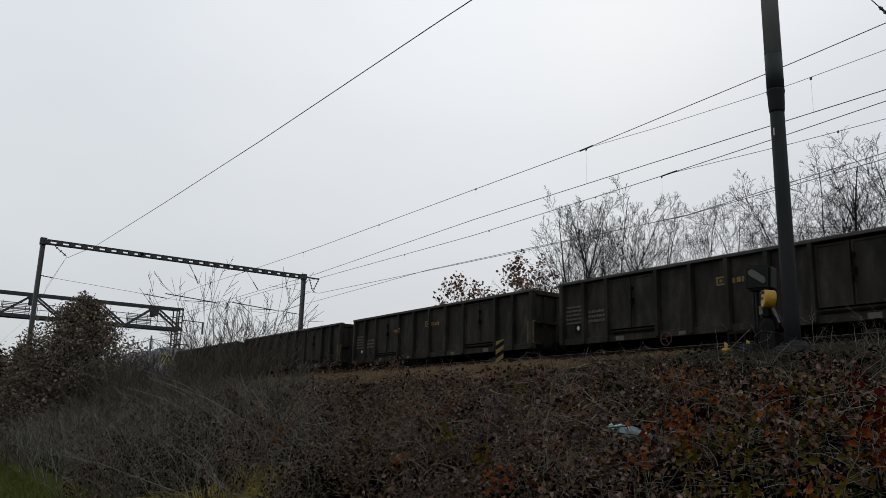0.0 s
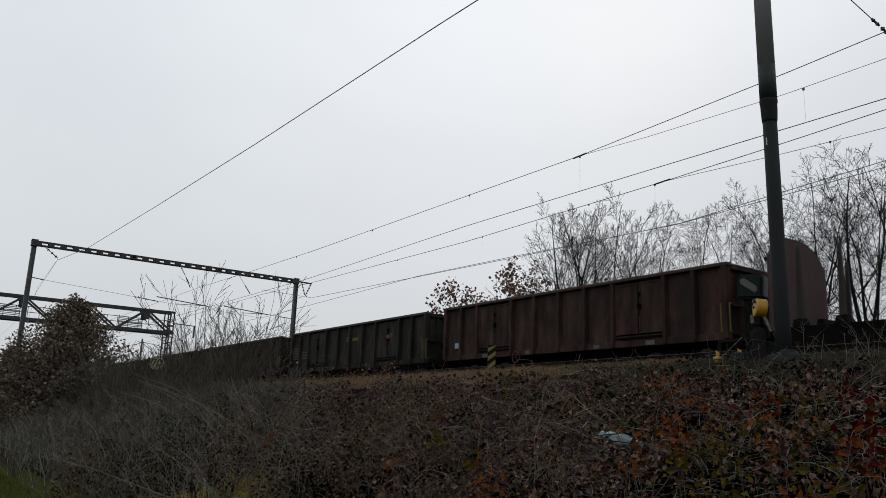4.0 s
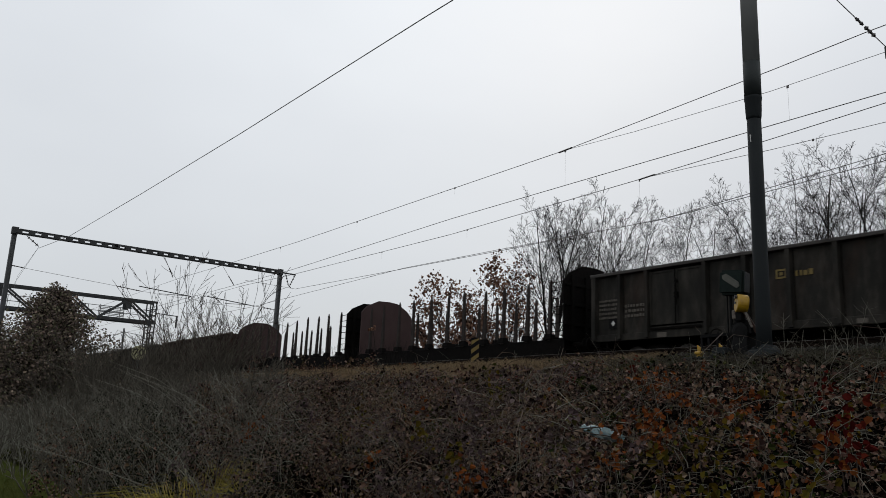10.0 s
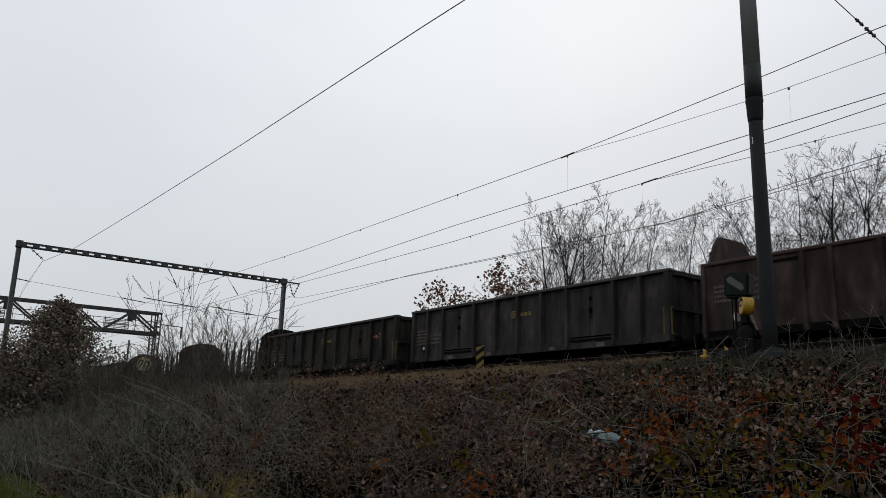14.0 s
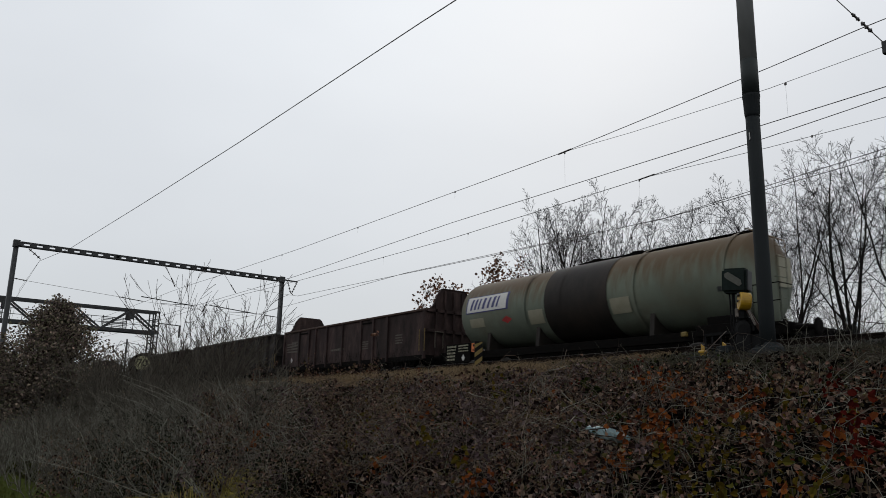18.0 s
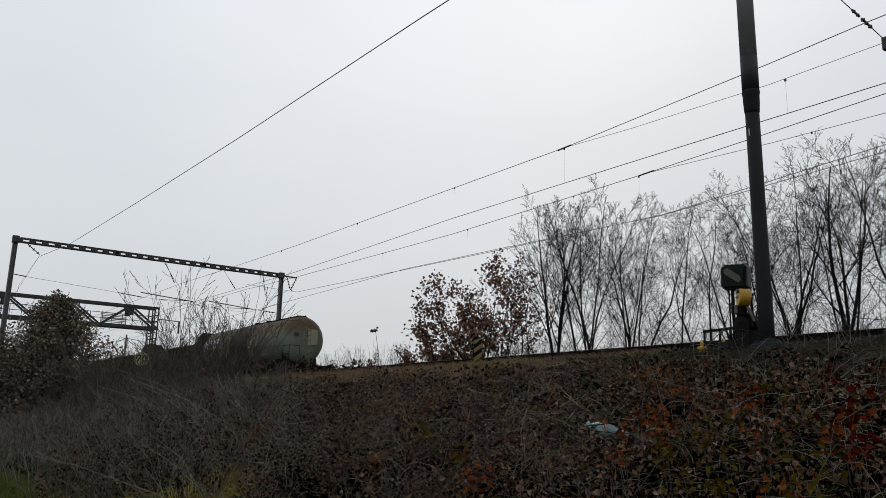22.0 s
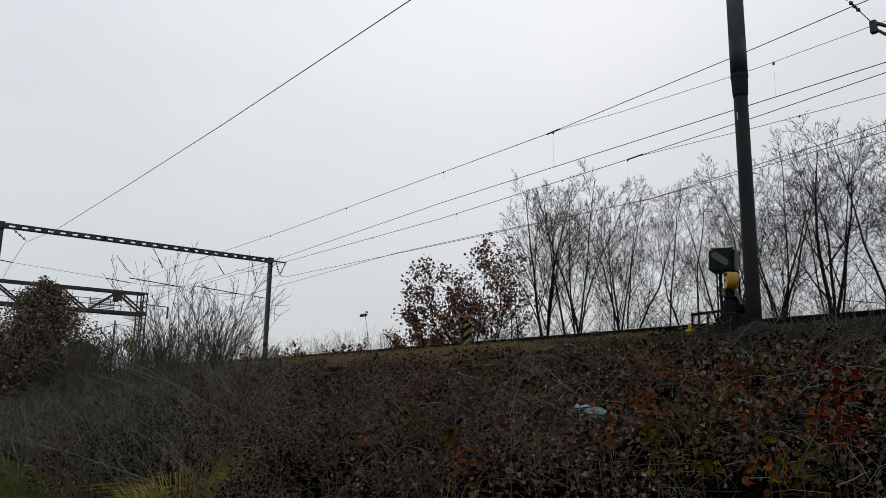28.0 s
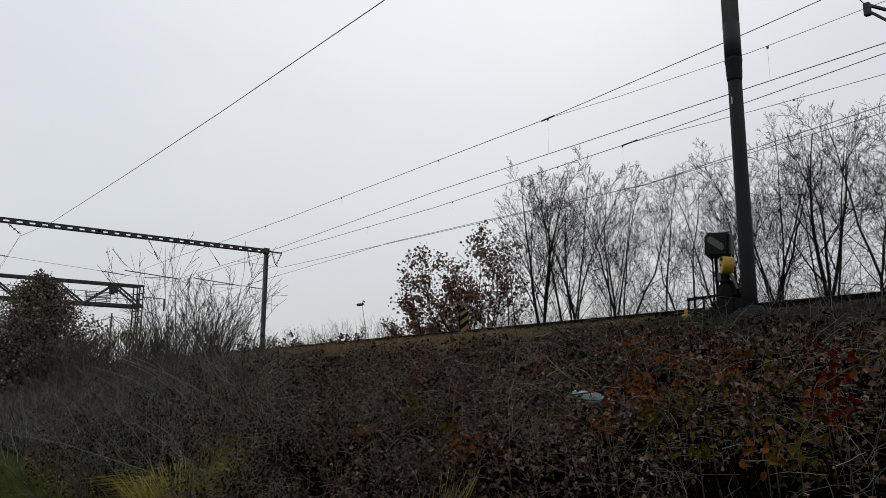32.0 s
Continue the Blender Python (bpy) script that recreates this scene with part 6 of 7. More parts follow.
# bright sprigs: x, y, height over the thicket, leaves, leaf size, colour, spread
SPRIGS = [
    (5.39, 4.21, 0.10, 12, 0.085, "orange", 0.12),
    (5.77, 4.30, 0.10, 10, 0.085, "orange", 0.12),
    (6.73, 5.22, 0.10, 9, 0.090, "orange", 0.10),
    (4.44, 3.44, 0.10, 9, 0.080, "orange", 0.08),
    (5.12, 3.08, 0.10, 8, 0.080, "orange", 0.10),
    (4.69, 2.91, 0.10, 7, 0.080, "orange", 0.08),
    (4.42, 2.19, 0.10, 8, 0.080, "orange", 0.10),
    (7.65, 6.26, 0.10, 6, 0.090, "red", 0.09),
    (7.88, 7.48, 0.10, 6, 0.090, "red", 0.09),
    (8.43, 9.15, 0.10, 6, 0.090, "red", 0.09),
    (7.15, 3.65, 0.10, 6, 0.100, "red", 0.09),
    (5.80, 5.83, 0.10, 7, 0.080, "orange", 0.10),
    (3.40, 4.17, 0.10, 10, 0.070, "orange", 0.09),
    (5.77, 4.10, 0.10, 7, 0.080, "orange", 0.08),
    (4.94, 5.72, 0.10, 6, 0.080, "yellow", 0.09),
    (3.97, 3.03, 0.10, 8, 0.070, "yellow", 0.09),
    (3.60, 2.47, 0.10, 8, 0.070, "yellow", 0.09),
    (3.75, 2.01, 0.10, 10, 0.070, "yellow", 0.09),
    (5.54, 2.69, 0.10, 8, 0.080, "yellow", 0.10),
    (4.65, 3.26, 0.10, 7, 0.070, "yellow", 0.08),
    (5.78, 4.59, 0.10, 10, 0.085, "orange", 0.13),
    (6.58, 5.28, 0.10, 7, 0.085, "orange", 0.10),
    (4.78, 3.69, 0.10, 8, 0.080, "orange", 0.09),
    (7.32, 5.52, 0.10, 10, 0.090, "orange", 0.12),
    (6.51, 4.71, 0.10, 8, 0.090, "orange", 0.10),
    (6.48, 4.40, 0.10, 7, 0.090, "orange", 0.12),
    (7.53, 7.56, 0.10, 5, 0.080, "red", 0.08),
    (9.38, 8.53, 0.10, 6, 0.090, "red", 0.10),
    (11.80, 10.50, 0.10, 5, 0.090, "red", 0.08),
    (7.13, 19.39, 0.10, 5, 0.090, "red", 0.09),
    (6.58, 15.91, 0.10, 5, 0.090, "red", 0.08),
    (5.89, 12.30, 0.10, 7, 0.090, "red", 0.09),
    (3.85, 8.66, 0.10, 9, 0.085, "orange", 0.11),
    (4.02, 9.29, 0.10, 6, 0.080, "orange", 0.08),
    (3.57, 5.59, 0.10, 5, 0.075, "orange", 0.06),
    (3.90, 3.34, 0.10, 8, 0.075, "orange", 0.07),
    (3.59, 3.04, 0.10, 7, 0.070, "orange", 0.07),
    (4.76, 2.32, 0.10, 12, 0.080, "red", 0.10),
    (4.37, 2.08, 0.10, 9, 0.080, "red", 0.09),
    (12.20, 14.78, 0.10, 7, 0.110, "red", 0.11),
    (11.83, 14.41, 0.10, 6, 0.100, "red", 0.10),
    (11.04, 5.21, 0.10, 6, 0.100, "red", 0.10),
    (5.76, 3.61, 0.10, 6, 0.080, "orange", 0.10),
    (3.53, 4.46, 0.10, 9, 0.070, "yellow", 0.09),
    (3.52, 4.85, 0.10, 7, 0.070, "yellow", 0.08),
    (3.58, 2.63, 0.10, 9, 0.070, "yellow", 0.10),
    (4.29, 2.86, 0.10, 8, 0.070, "yellow", 0.10),
    (3.90, 2.23, 0.10, 8, 0.070, "yellow", 0.10),
    (5.49, 5.76, 0.10, 5, 0.080, "yellow", 0.09),
    (12.20, 20.92, 0.35, 7, 0.130, "yellow", 0.13),
    (5.30, 7.37, 0.10, 5, 0.085, "orange", 0.08),
    (3.71, 2.16, 0.10, 7, 0.070, "orange", 0.09),
    (4.30, 6.91, 0.10, 5, 0.070, "yellow", 0.08),
]
WEED_AT = (11.8, 19.00, 4.04)
BAG_AT = (4.91, 4.35, 1.51)
# bare trees: x, y, height, kind, turn
BARE_TREES = [
    (30.0, 30.0, 12.6, 0, 20),
    (30.4, 28.5, 12.4, 1, 70),
    (30.0, 27.4, 12.2, 5, 200),
    (31.5, 26.3, 11.2, 3, 30),
    (30.0, 24.7, 10.6, 5, 110),
    (31.4, 25.4, 10.8, 4, 150),
    (30.0, 22.0, 10.7, 3, 65),
    (30.2, 20.9, 9.2, 4, 288),
    (30.0, 19.4, 9.4, 4, 40),
    (31.5, 18.3, 9.2, 3, 209),
    (30.0, 16.6, 10.8, 5, 14),
    (31.3, 17.3, 10.2, 4, 33),
    (30.0, 14.3, 10.7, 2, 155),
    (30.6, 12.6, 10.5, 4, 223),
    (32.0, 15.4, 10.0, 3, 119),
    (30.0, 10.4, 10.2, 2, 95),
    (31.0, 9.0, 10.8, 4, 57),
    (31.0, 33.0, 8.6, 3, 264),
    (32.3, 11.9, 10.2, 4, 250),
    (29.4, 14.0, 9.7, 3, 300),
    (32.5, 20.0, 8.6, 2, 10),
]


def cover_height(x):
    return np.interp(x, (2.4, 2.7, 3.6, 5, 8, 9.6, 10.6, 11.8), (0.55, 0.80, 0.62, 0.46, 0.38, 0.26, 0.12, 0.08))


def lumps(x, y):
    return np.maximum(0.1, 0.80 + 0.42 * np.sin(2.3 * x + 0.8 * y + 1) * np.sin(2.4 * y - 0.7 * x) + 0.30 * np.sin(5.3 * x - 3.2 * y) + 0.26 * np.sin(7.1 * y + 3.3 * x) + 0.30 * np.sin(13.0 * y + 5 * x) * np.sin(12.1 * x - 4 * y))


def scatter(n, lo, hi, x0=2.45, x1=11.4, power=1.0):
    """Places on the slope in a fan of directions y = k x with k from lo to hi."""
    x = x0 + (x1 - x0) * rng.uniform(0, 1, n) ** power
    y = x * rng.uniform(lo, hi, n)
    return x, y


def bramble_patch(name, n, lo, hi, mat, size, label, x0=2.45, x1=10.7, power=1.0, keep=None, depth=(0.25, 1.05)):
    x, y = scatter(n, lo, hi, x0, x1, power)
    if keep is not None:
        k = keep(x, y)
        x, y = x[k], y[k]
    h = cover_height(x) * lumps(x, y)
    z = ground_z(x, y) + h * rng.uniform(depth[0], depth[1], len(x)) + 0.02
    s = rng.uniform(size[0], size[1], len(x))
    me = leaves_mesh(name, np.stack([x, y, z], 1), s, mat, up=0.45, out=(-0.5, -0.2, 0))
    return tagged(new(name, me), label, "brambles", "brambles on the slope", kind="stuff")


def clumpy(seed, cut):
    def keep(x, y):
        v = np.sin(1.1 * x + seed) * np.sin(0.9 * y + 2 * seed) + 0.6 * np.sin(2.7 * x - 1.9 * y + seed) + 0.4 * np.sin(5 * y + 3.1 * x)
        w = np.sin(9.1 * x + 4.3 * y + seed) * np.sin(8.3 * y - 3.1 * x + 2 * seed) + 0.5 * np.sin(15 * x - 11 * y)
        return v + 0.7 * w + rng.normal(size=len(x)) * 0.2 > cut
    return keep


def clusters(name, n, per, lo, hi, mat, size, label, x0=2.45, x1=10.7, radius=(0.05, 0.13), lift=(0.65, 1.15), keep=None, power=1.0, base=None):
    """Leaves in bunches on the tops of the thicket, with gaps between the bunches."""
    x, y = scatter(n, lo, hi, x0, x1, power)
    if keep is not None:
        k = keep(x, y)
        x, y = x[k], y[k]
    z = (ground_z if base is None else base)(x, y) + cover_height(x) * lumps(x, y) * rng.uniform(lift[0], lift[1], len(x))
    C = np.repeat(np.stack([x, y, z], 1), per, 0)
    r = np.repeat(rng.uniform(radius[0], radius[1], len(x)), per)
    off = rng.normal(size=C.shape) * np.array([0.6, 0.75, 0.5]) * r[:, None]
    s = np.repeat(rng.uniform(size[0], size[1], len(x)) * np.clip(x / 6.0, 0.6, 1.0), per) * rng.uniform(0.5, 1.2, len(C))
    me = leaves_mesh(name, C + off, s, mat, up=0.4, aspect=0.85, flat=1.3, out=(-0.45, -0.2, 0.1))
    return tagged(new(name, me), label, "brambles", "brambles on the slope", kind="stuff")


def gaps(cut):
    """Bunches keep clear of pits a hand or two wide, so that the shade-black colours inside show."""
    def keep(x, y):
        v = np.sin(6.3 * x + 1.7 * y) * np.sin(5.9 * y - 1.3 * x + 0.7) + 0.7 * np.sin(3.1 * x - 4.4 * y + 2.0) * np.sin(2.3 * y + 2.9 * x) + 0.5 * np.sin(11 * x + 9 * y)
        v = v + 0.75 * np.sin(2.1 * x + 0.9 * y + 1.0) * np.sin(1.9 * y - 0.8 * x + 0.4)
        return v + rng.normal(size=len(x)) * 0.15 > cut + 0.55 * np.clip((1.05 - y / x) / 0.4, 0, 1)
    return keep


bramble_patch("bramble_leaves", 80000, 0.30, 2.75, M_UNDERLEAF, (0.022, 0.056), "leaves deep in the thicket, coloured near black as shade", depth=(0.0, 0.5))
bramble_patch("bramble_leaves", 15000, 0.30, 2.75, M_BRAMBLE, (0.022, 0.052), "withered brown-purple bramble leaves", x0=5.0, depth=(0.3, 1.0), keep=gaps(-0.3))
clusters("bramble_leaves", 4600, 12, 0.30, 2.75, M_BRAMBLE, (0.031, 0.065), "bunches of withered brown-purple bramble leaves", keep=gaps(0.0), x1=6.5, radius=(0.06, 0.15))
clusters("bramble_leaves", 7200, 12, 0.30, 2.75, M_BRAMBLE, (0.031, 0.063), "bunches of withered bramble leaves on the upper slope", keep=gaps(-0.15), x0=5.5, x1=10.0, radius=(0.06, 0.15))
clusters("bramble_leaves", 2300, 11, 0.9, 2.9, M_MAUVELEAF, (0.033, 0.068), "bunches of dusty mauve bramble leaves", keep=clumpy(7.7, -0.2), radius=(0.06, 0.14))
clusters("bramble_leaves", 1300, 10, 0.8, 2.75, M_MAUVELEAF, (0.033, 0.067), "bunches of curled grey-mauve bramble leaves", keep=clumpy(5.7, 0.1), radius=(0.06, 0.14))
clusters("bramble_leaves", 1100, 9, 0.30, 2.2, M_BRAMBLEGREEN, (0.033, 0.063), "bunches of green bramble leaves", keep=clumpy(1.3, 0.5))
clusters("bramble_leaves", 460, 7, 0.30, 1.9, M_LEAFYELLOW, (0.033, 0.063), "bunches of yellow bramble leaves", x1=8.0, keep=clumpy(4.1, 0.7), radius=(0.05, 0.10))
clusters("bramble_leaves", 380, 7, 0.30, 1.9, M_LEAFRUST, (0.033, 0.063), "bunches of rust-red bramble leaves", x1=9.5, keep=clumpy(6.3, 0.1), radius=(0.05, 0.10))
clusters("ivy_leaves", 2600, 12, 1.9, 4.2, M_DARKBUSH, (0.030, 0.052), "clumps of small dark leaves among grey twigs", x0=2.6, x1=7.0, lift=(0.4, 1.1))
clusters("bramble_leaves", 3400, 10, 1.6, 3.2, M_BRAMBLE, (0.037, 0.074), "withered brambles climbing to the crest", x0=10.4, x1=13.5, lift=(0.3, 2.8), base=verge_z, keep=clumpy(3.3, -0.2))
clusters("bramble_leaves", 260, 12, 1.55, 2.5, M_BRAMBLE, (0.052, 0.096), "bramble tufts standing up on the crest", x0=11.4, x1=12.8, lift=(3.5, 8.5), base=verge_z, keep=clumpy(2.1, 0.5), radius=(0.08, 0.2))
clusters("bramble_leaves", 520, 8, 1.45, 3.0, M_LEAFRUST, (0.037, 0.067), "rust-red brambles on the crest", x0=11.0, x1=13.4, lift=(0.6, 3.2), base=verge_z, keep=clumpy(8.3, 0.3))
# same shade-black leaves again, to darken the bank
clusters("bramble_leaves", 1500, 9, 0.12, 0.8, M_UNDERLEAF, (0.037, 0.074), "dead leaves on the bank below the mast, coloured shade-black", x0=9.0, x1=12.9, lift=(0.4, 1.6), keep=gaps(-0.4))
clusters("bramble_leaves", 700, 8, 0.12, 1.05, M_BRAMBLEGREEN, (0.030, 0.059), "low dark green plants on the bank below the mast", x0=9.0, x1=12.9, lift=(0.6, 1.8), keep=clumpy(3.9, 0.1))
bramble_patch("bramble_leaves", 26000, 2.3, 5.5, M_BRAMBLE, (0.030, 0.056), "withered leaves among grey stems", x0=2.6, x1=10.5, depth=(0.1, 0.9))


def cane_lines(n, lo, hi, x0, x1, length, radius, tilt=0.35):
    """Canes and twigs lying across the tops of the thicket in all directions, each slightly bowed."""
    x, y = scatter(n, lo, hi, x0, x1)
    z = ground_z(x, y) + cover_height(x) * lumps(x, y) * rng.uniform(0.75, 1.25, n)
    out = []
    for i in range(n):
        L = rng.uniform(*length) * min(1.0, max(0.5, x[i] / 6))
        d = rng.normal(size=3) * np.array([1, 1, tilt])
        d /= np.linalg.norm(d)
        side = rng.normal(size=3) * 0.12 * L
        c = np.array([x[i], y[i], z[i]])
        pts = []
        for t in (0, 0.25, 0.5, 0.75, 1.0):
            p = c + d * L * (t - 0.5) + side * (1 - (2 * t - 1) ** 2) + np.array([0, 0, 0.06 * L * (1 - (2 * t - 1) ** 2)]) + rng.normal(size=3) * 0.015 * L
            p[2] = max(p[2], float(ground_z(p[0], p[1])) + 0.03)
            pts.append(p)
        r = rng.uniform(*radius) * min(1.0, max(0.45, x[i] / 6))
        out.append((pts, [r, r * 0.9, r * 0.8, r * 0.6, r * 0.35]))
    return out


tagged(new("bramble_canes", twigs_mesh("bramble_canes", cane_lines(3000, 1.0, 2.7, 2.6, 7.0, (0.2, 0.75), (0.002, 0.005), 1.1), M_TANCANE)), "tan dead canes standing and lying in the thicket", "brambles", "brambles on the slope", kind="stuff")
tagged(new("bramble_canes", twigs_mesh("bramble_canes", cane_lines(1500, 0.7, 2.7, 2.7, 8.5, (0.3, 0.9), (0.0035, 0.0075), 0.9), M_CANE)), "stout arching brown bramble canes", "brambles", "brambles on the slope", kind="stuff")
tagged(new("bramble_canes", twigs_mesh("bramble_canes", cane_lines(2600, 0.28, 2.9, 2.7, 10.4, (0.3, 1.1), (0.002, 0.0048), 0.5), M_CANE)), "tangled thin brown and grey bramble canes", "brambles", "brambles on the slope", kind="stuff")
tagged(new("bramble_canes", twigs_mesh("bramble_canes", cane_lines(4300, 0.28, 2.9, 2.5, 11.0, (0.10, 0.6), (0.0016, 0.0046), 0.7), M_STEM)), "short pale dead twigs woven through the brambles", "brambles", "brambles on the slope", kind="stuff")
tagged(new("dead_twigs", twigs_mesh("dead_twigs", cane_lines(5200, 2.0, 5.5, 2.6, 9.5, (0.25, 1.1), (0.0018, 0.0055), 1.4), M_STEM)), "grey dead twigs lying in all directions on the slope", "dead twigs", kind="stuff")
tagged(new("dead_twigs", twigs_mesh("dead_twigs", cane_lines(3200, 0.1, 1.0, 10.2, 13.4, (0.15, 0.6), (0.0015, 0.0034), 0.45), M_CANE)), "matted grey dead twigs on the shoulder by the mast", "dead twigs", kind="stuff")


def stem_lines(n, lo, hi, x0, x1, height, radius, lean=0.25, twigs=2, power=1.0, keep=None):
    x, y = scatter(n, lo, hi, x0, x1, power)
    if keep is not None:
        k = keep(x, y)
        x, y = x[k], y[k]
    out = []
    z = ground_z(x, y)
    for i in range(len(x)):
        H = rng.uniform(*height)
        l = rng.normal(size=2) * lean * H
        r = rng.uniform(*radius)
        b = rng.normal(size=2) * 0.05 * H
        P = np.array([(x[i], y[i], z[i] - 0.05), (x[i] + 0.25 * l[0] + b[0], y[i] + 0.25 * l[1] + b[1], z[i] + 0.42 * H), (x[i] + 0.6 * l[0] + b[0], y[i] + 0.6 * l[1], z[i] + 0.76 * H), (x[i] + l[0], y[i] + l[1], z[i] + H)])
        out.append((P, [r, r * 0.85, r * 0.6, r * 0.3]))
        for k in range(twigs):
            f = rng.uniform(0.35, 0.9)
            s = P[1] + (P[3] - P[1]) * (f - 0.4) / 0.6
            e = s + np.array([rng.normal() * 0.16, rng.normal() * 0.16, rng.uniform(0.08, 0.32)]) * H * 0.55
            out.append(([s, (s + e) / 2 + rng.normal(size=3) * 0.02, e], [r * 0.5, r * 0.4, r * 0.25]))
    return out


tagged(new("dry_weeds", twigs_mesh("dry_weeds", stem_lines(1300, 2.1, 5.2, 2.9, 9.5, (0.5, 1.15), (0.003, 0.006), 0.7, 5), M_STEM)), "dense grey-brown dry weed stems on the slope", "dry weeds", kind="stuff")
tagged(new("dry_weeds", twigs_mesh("dry_weeds", stem_lines(1800, 5.0, 13.0, 2.9, 5.0, (0.4, 1.0), (0.005, 0.009), 0.45, 4), M_STEM)), "grey dry weeds along the foot of the slope", "dry weeds", kind="stuff")
tagged(new("dry_weeds", twigs_mesh("dry_weeds", stem_lines(110, 0.42, 1.7, 3.4, 11.0, (0.35, 0.95), (0.002, 0.0045), 0.35, 2), M_STEM)), "scattered pale dry stalks among the brambles", "dry weeds", kind="stuff")
tagged(new("dry_weeds", twigs_mesh("dry_weeds", stem_lines(1300, 0.10, 1.05, 9.2, 13.2, (0.15, 0.45), (0.002, 0.004), 0.9, 2), M_CANE)), "matted grey dead stalks below the mast", "dry weeds", kind="stuff")
tagged(new("dry_weeds", twigs_mesh("dry_weeds", stem_lines(750, 1.45, 3.4, 10.8, 12.6, (0.3, 1.2), (0.0035, 0.007), 0.16, 5), M_TWIG)), "thin weed stalks standing on the embankment's crest", "dry weeds", kind="stuff")

tagged(new("dry_weeds", twigs_mesh("dry_weeds", stem_lines(22, 0.36, 0.58, 11.6, 12.6, (0.4, 0.95), (0.003, 0.005), 0.3, 5), M_STEM)), "few thin bare stalks beside the mast", "dry weeds", kind="stuff")


def tussock(name, x, y, n, height, spread, mat, label, bend=0.5):
    lines = []
    for i in range(n):
        a, r0 = rng.uniform(0, 6.28), spread * math.sqrt(rng.uniform(0, 1))
        bx, by = x + r0 * math.cos(a), y + r0 * math.sin(a)
        H = height * rng.uniform(0.5, 1.1)
        o = np.array([math.cos(a), math.sin(a), 0]) * H * bend * rng.uniform(0.2, 1.2) + np.array([rng.normal(), rng.normal(), 0]) * 0.08 * H
        z = float(ground_z(bx, by))
        P = [(bx, by, z), (bx + 0.25 * o[0], by + 0.25 * o[1], z + 0.6 * H), (bx + 0.65 * o[0], by + 0.65 * o[1], z + 0.95 * H), (bx + 1.1 * o[0], by + 1.1 * o[1], z + 0.92 * H)]
        lines.append((P, [0.004, 0.0035, 0.0025, 0.001]))
    return tagged(new(name, twigs_mesh(name, lines, mat)), label, "grass", "grass tussocks", kind="stuff")


tussock("grass_tussock", 3.0, 8.2, 620, 0.72, 0.38, M_YELGRASS, "yellowing long grass tussock at the slope's foot", 0.7)
tussock("grass_tussock", 3.0, 7.2, 260, 0.6, 0.35, M_STRAW, "pale straw grass among the brambles", 0.7)
tussock("grass_tussock", 3.2, 4.4, 200, 0.55, 0.30, M_YELGRASS, "small yellow-green grass tussock", 0.6)
tussock("grass_tussock", 3.1, 8.6, 260, 0.6, 0.45, M_STRAW, "bleached grass tuft on the slope's foot", 0.7)


def blades(n, x0, x1, y0, y1, height, mat, name, label, lean=0.5, base=None):
    x, y = rng.uniform(x0, x1, n), y0 + (y1 - y0) * rng.uniform(0, 1, n) ** 1.25
    z = ground_z(x, y) if base is None else base(x, y)
    H = rng.uniform(height[0], height[1], n)
    o = rng.normal(size=(n, 2)) * lean * H[:, None]
    lines = [([(x[i], y[i], z[i] - 0.02), (x[i] + 0.35 * o[i, 0], y[i] + 0.35 * o[i, 1], z[i] + 0.65 * H[i]), (x[i] + o[i, 0], y[i] + o[i, 1], z[i] + H[i] * 0.95)], [0.0035, 0.003, 0.001]) for i in range(n)]
    return tagged(new(name, twigs_mesh(name, lines, mat)), label, "grass", kind="stuff")


blades(48000, 9.4, 13.95, 10.2, 50, (0.05, 0.16), M_STRAW, "verge_grass", "short straw-coloured grass on the embankment's crest", 0.7, verge_z)
blades(900, 11.0, 13.6, 2.0, 10.5, (0.06, 0.22), M_STRAW, "verge_grass", "sparse dry grass among the stones", 0.8)
blades(15000, 9.4, 13.3, 1.2, 13.5, (0.08, 0.28), M_OLIVE, "bank_grass", "matted dark olive grass on the bank below the mast", 1.0)
blades(2500, 11.2, 13.6, 6.5, 24, (0.06, 0.14), M_GREENGRASS, "verge_grass", "sparse green grass on the embankment's crest", 0.7, verge_z)
blades(14000, 1.9, 3.5, 10.5, 45, (0.04, 0.13), M_GREENGRASS, "mown_grass", "short green grass beside the footpath", 0.6)


def sprig(x, y, up, n, size, mat, tone, spread=0.13):
    """A bright sprig of autumn leaves: stem and leaves."""
    z = float(ground_z(x, y))
    h = float(cover_height(x)) * max(0.95, 0.95 * float(lumps(x, y))) + up
    t = thing("leaf_sprig", f"{tone} autumn bramble sprig in the thicket", "bramble sprig", "bright bramble sprigs")
    stem = [((x + 0.1, y, z), (x + 0.04, y, z + 0.5 * h), (x, y, z + h)), (0.006, 0.005, 0.003)]
    part("stem", twigs_mesh("stem", [stem], M_CANE), None, t)
    n, size = int(n * 2.4), size * 0.66
    C = np.array([x, y, z + h]) + rng.normal(size=(n, 3)) * np.array([spread * 0.5, spread * 0.7, spread * 0.8])
    part("foliage", leaves_mesh("foliage", C, rng.uniform(size * 0.7, size * 1.2, n), mat, up=0.35, out=(-0.5, -0.25, 0)), None, t)


for row in SPRIGS:
    sprig(row[0], row[1], row[2], row[3], row[4], {"red": M_LEAFRED, "orange": M_LEAFORANGE, "yellow": M_LEAFYELLOW}[row[5]], row[5], row[6])


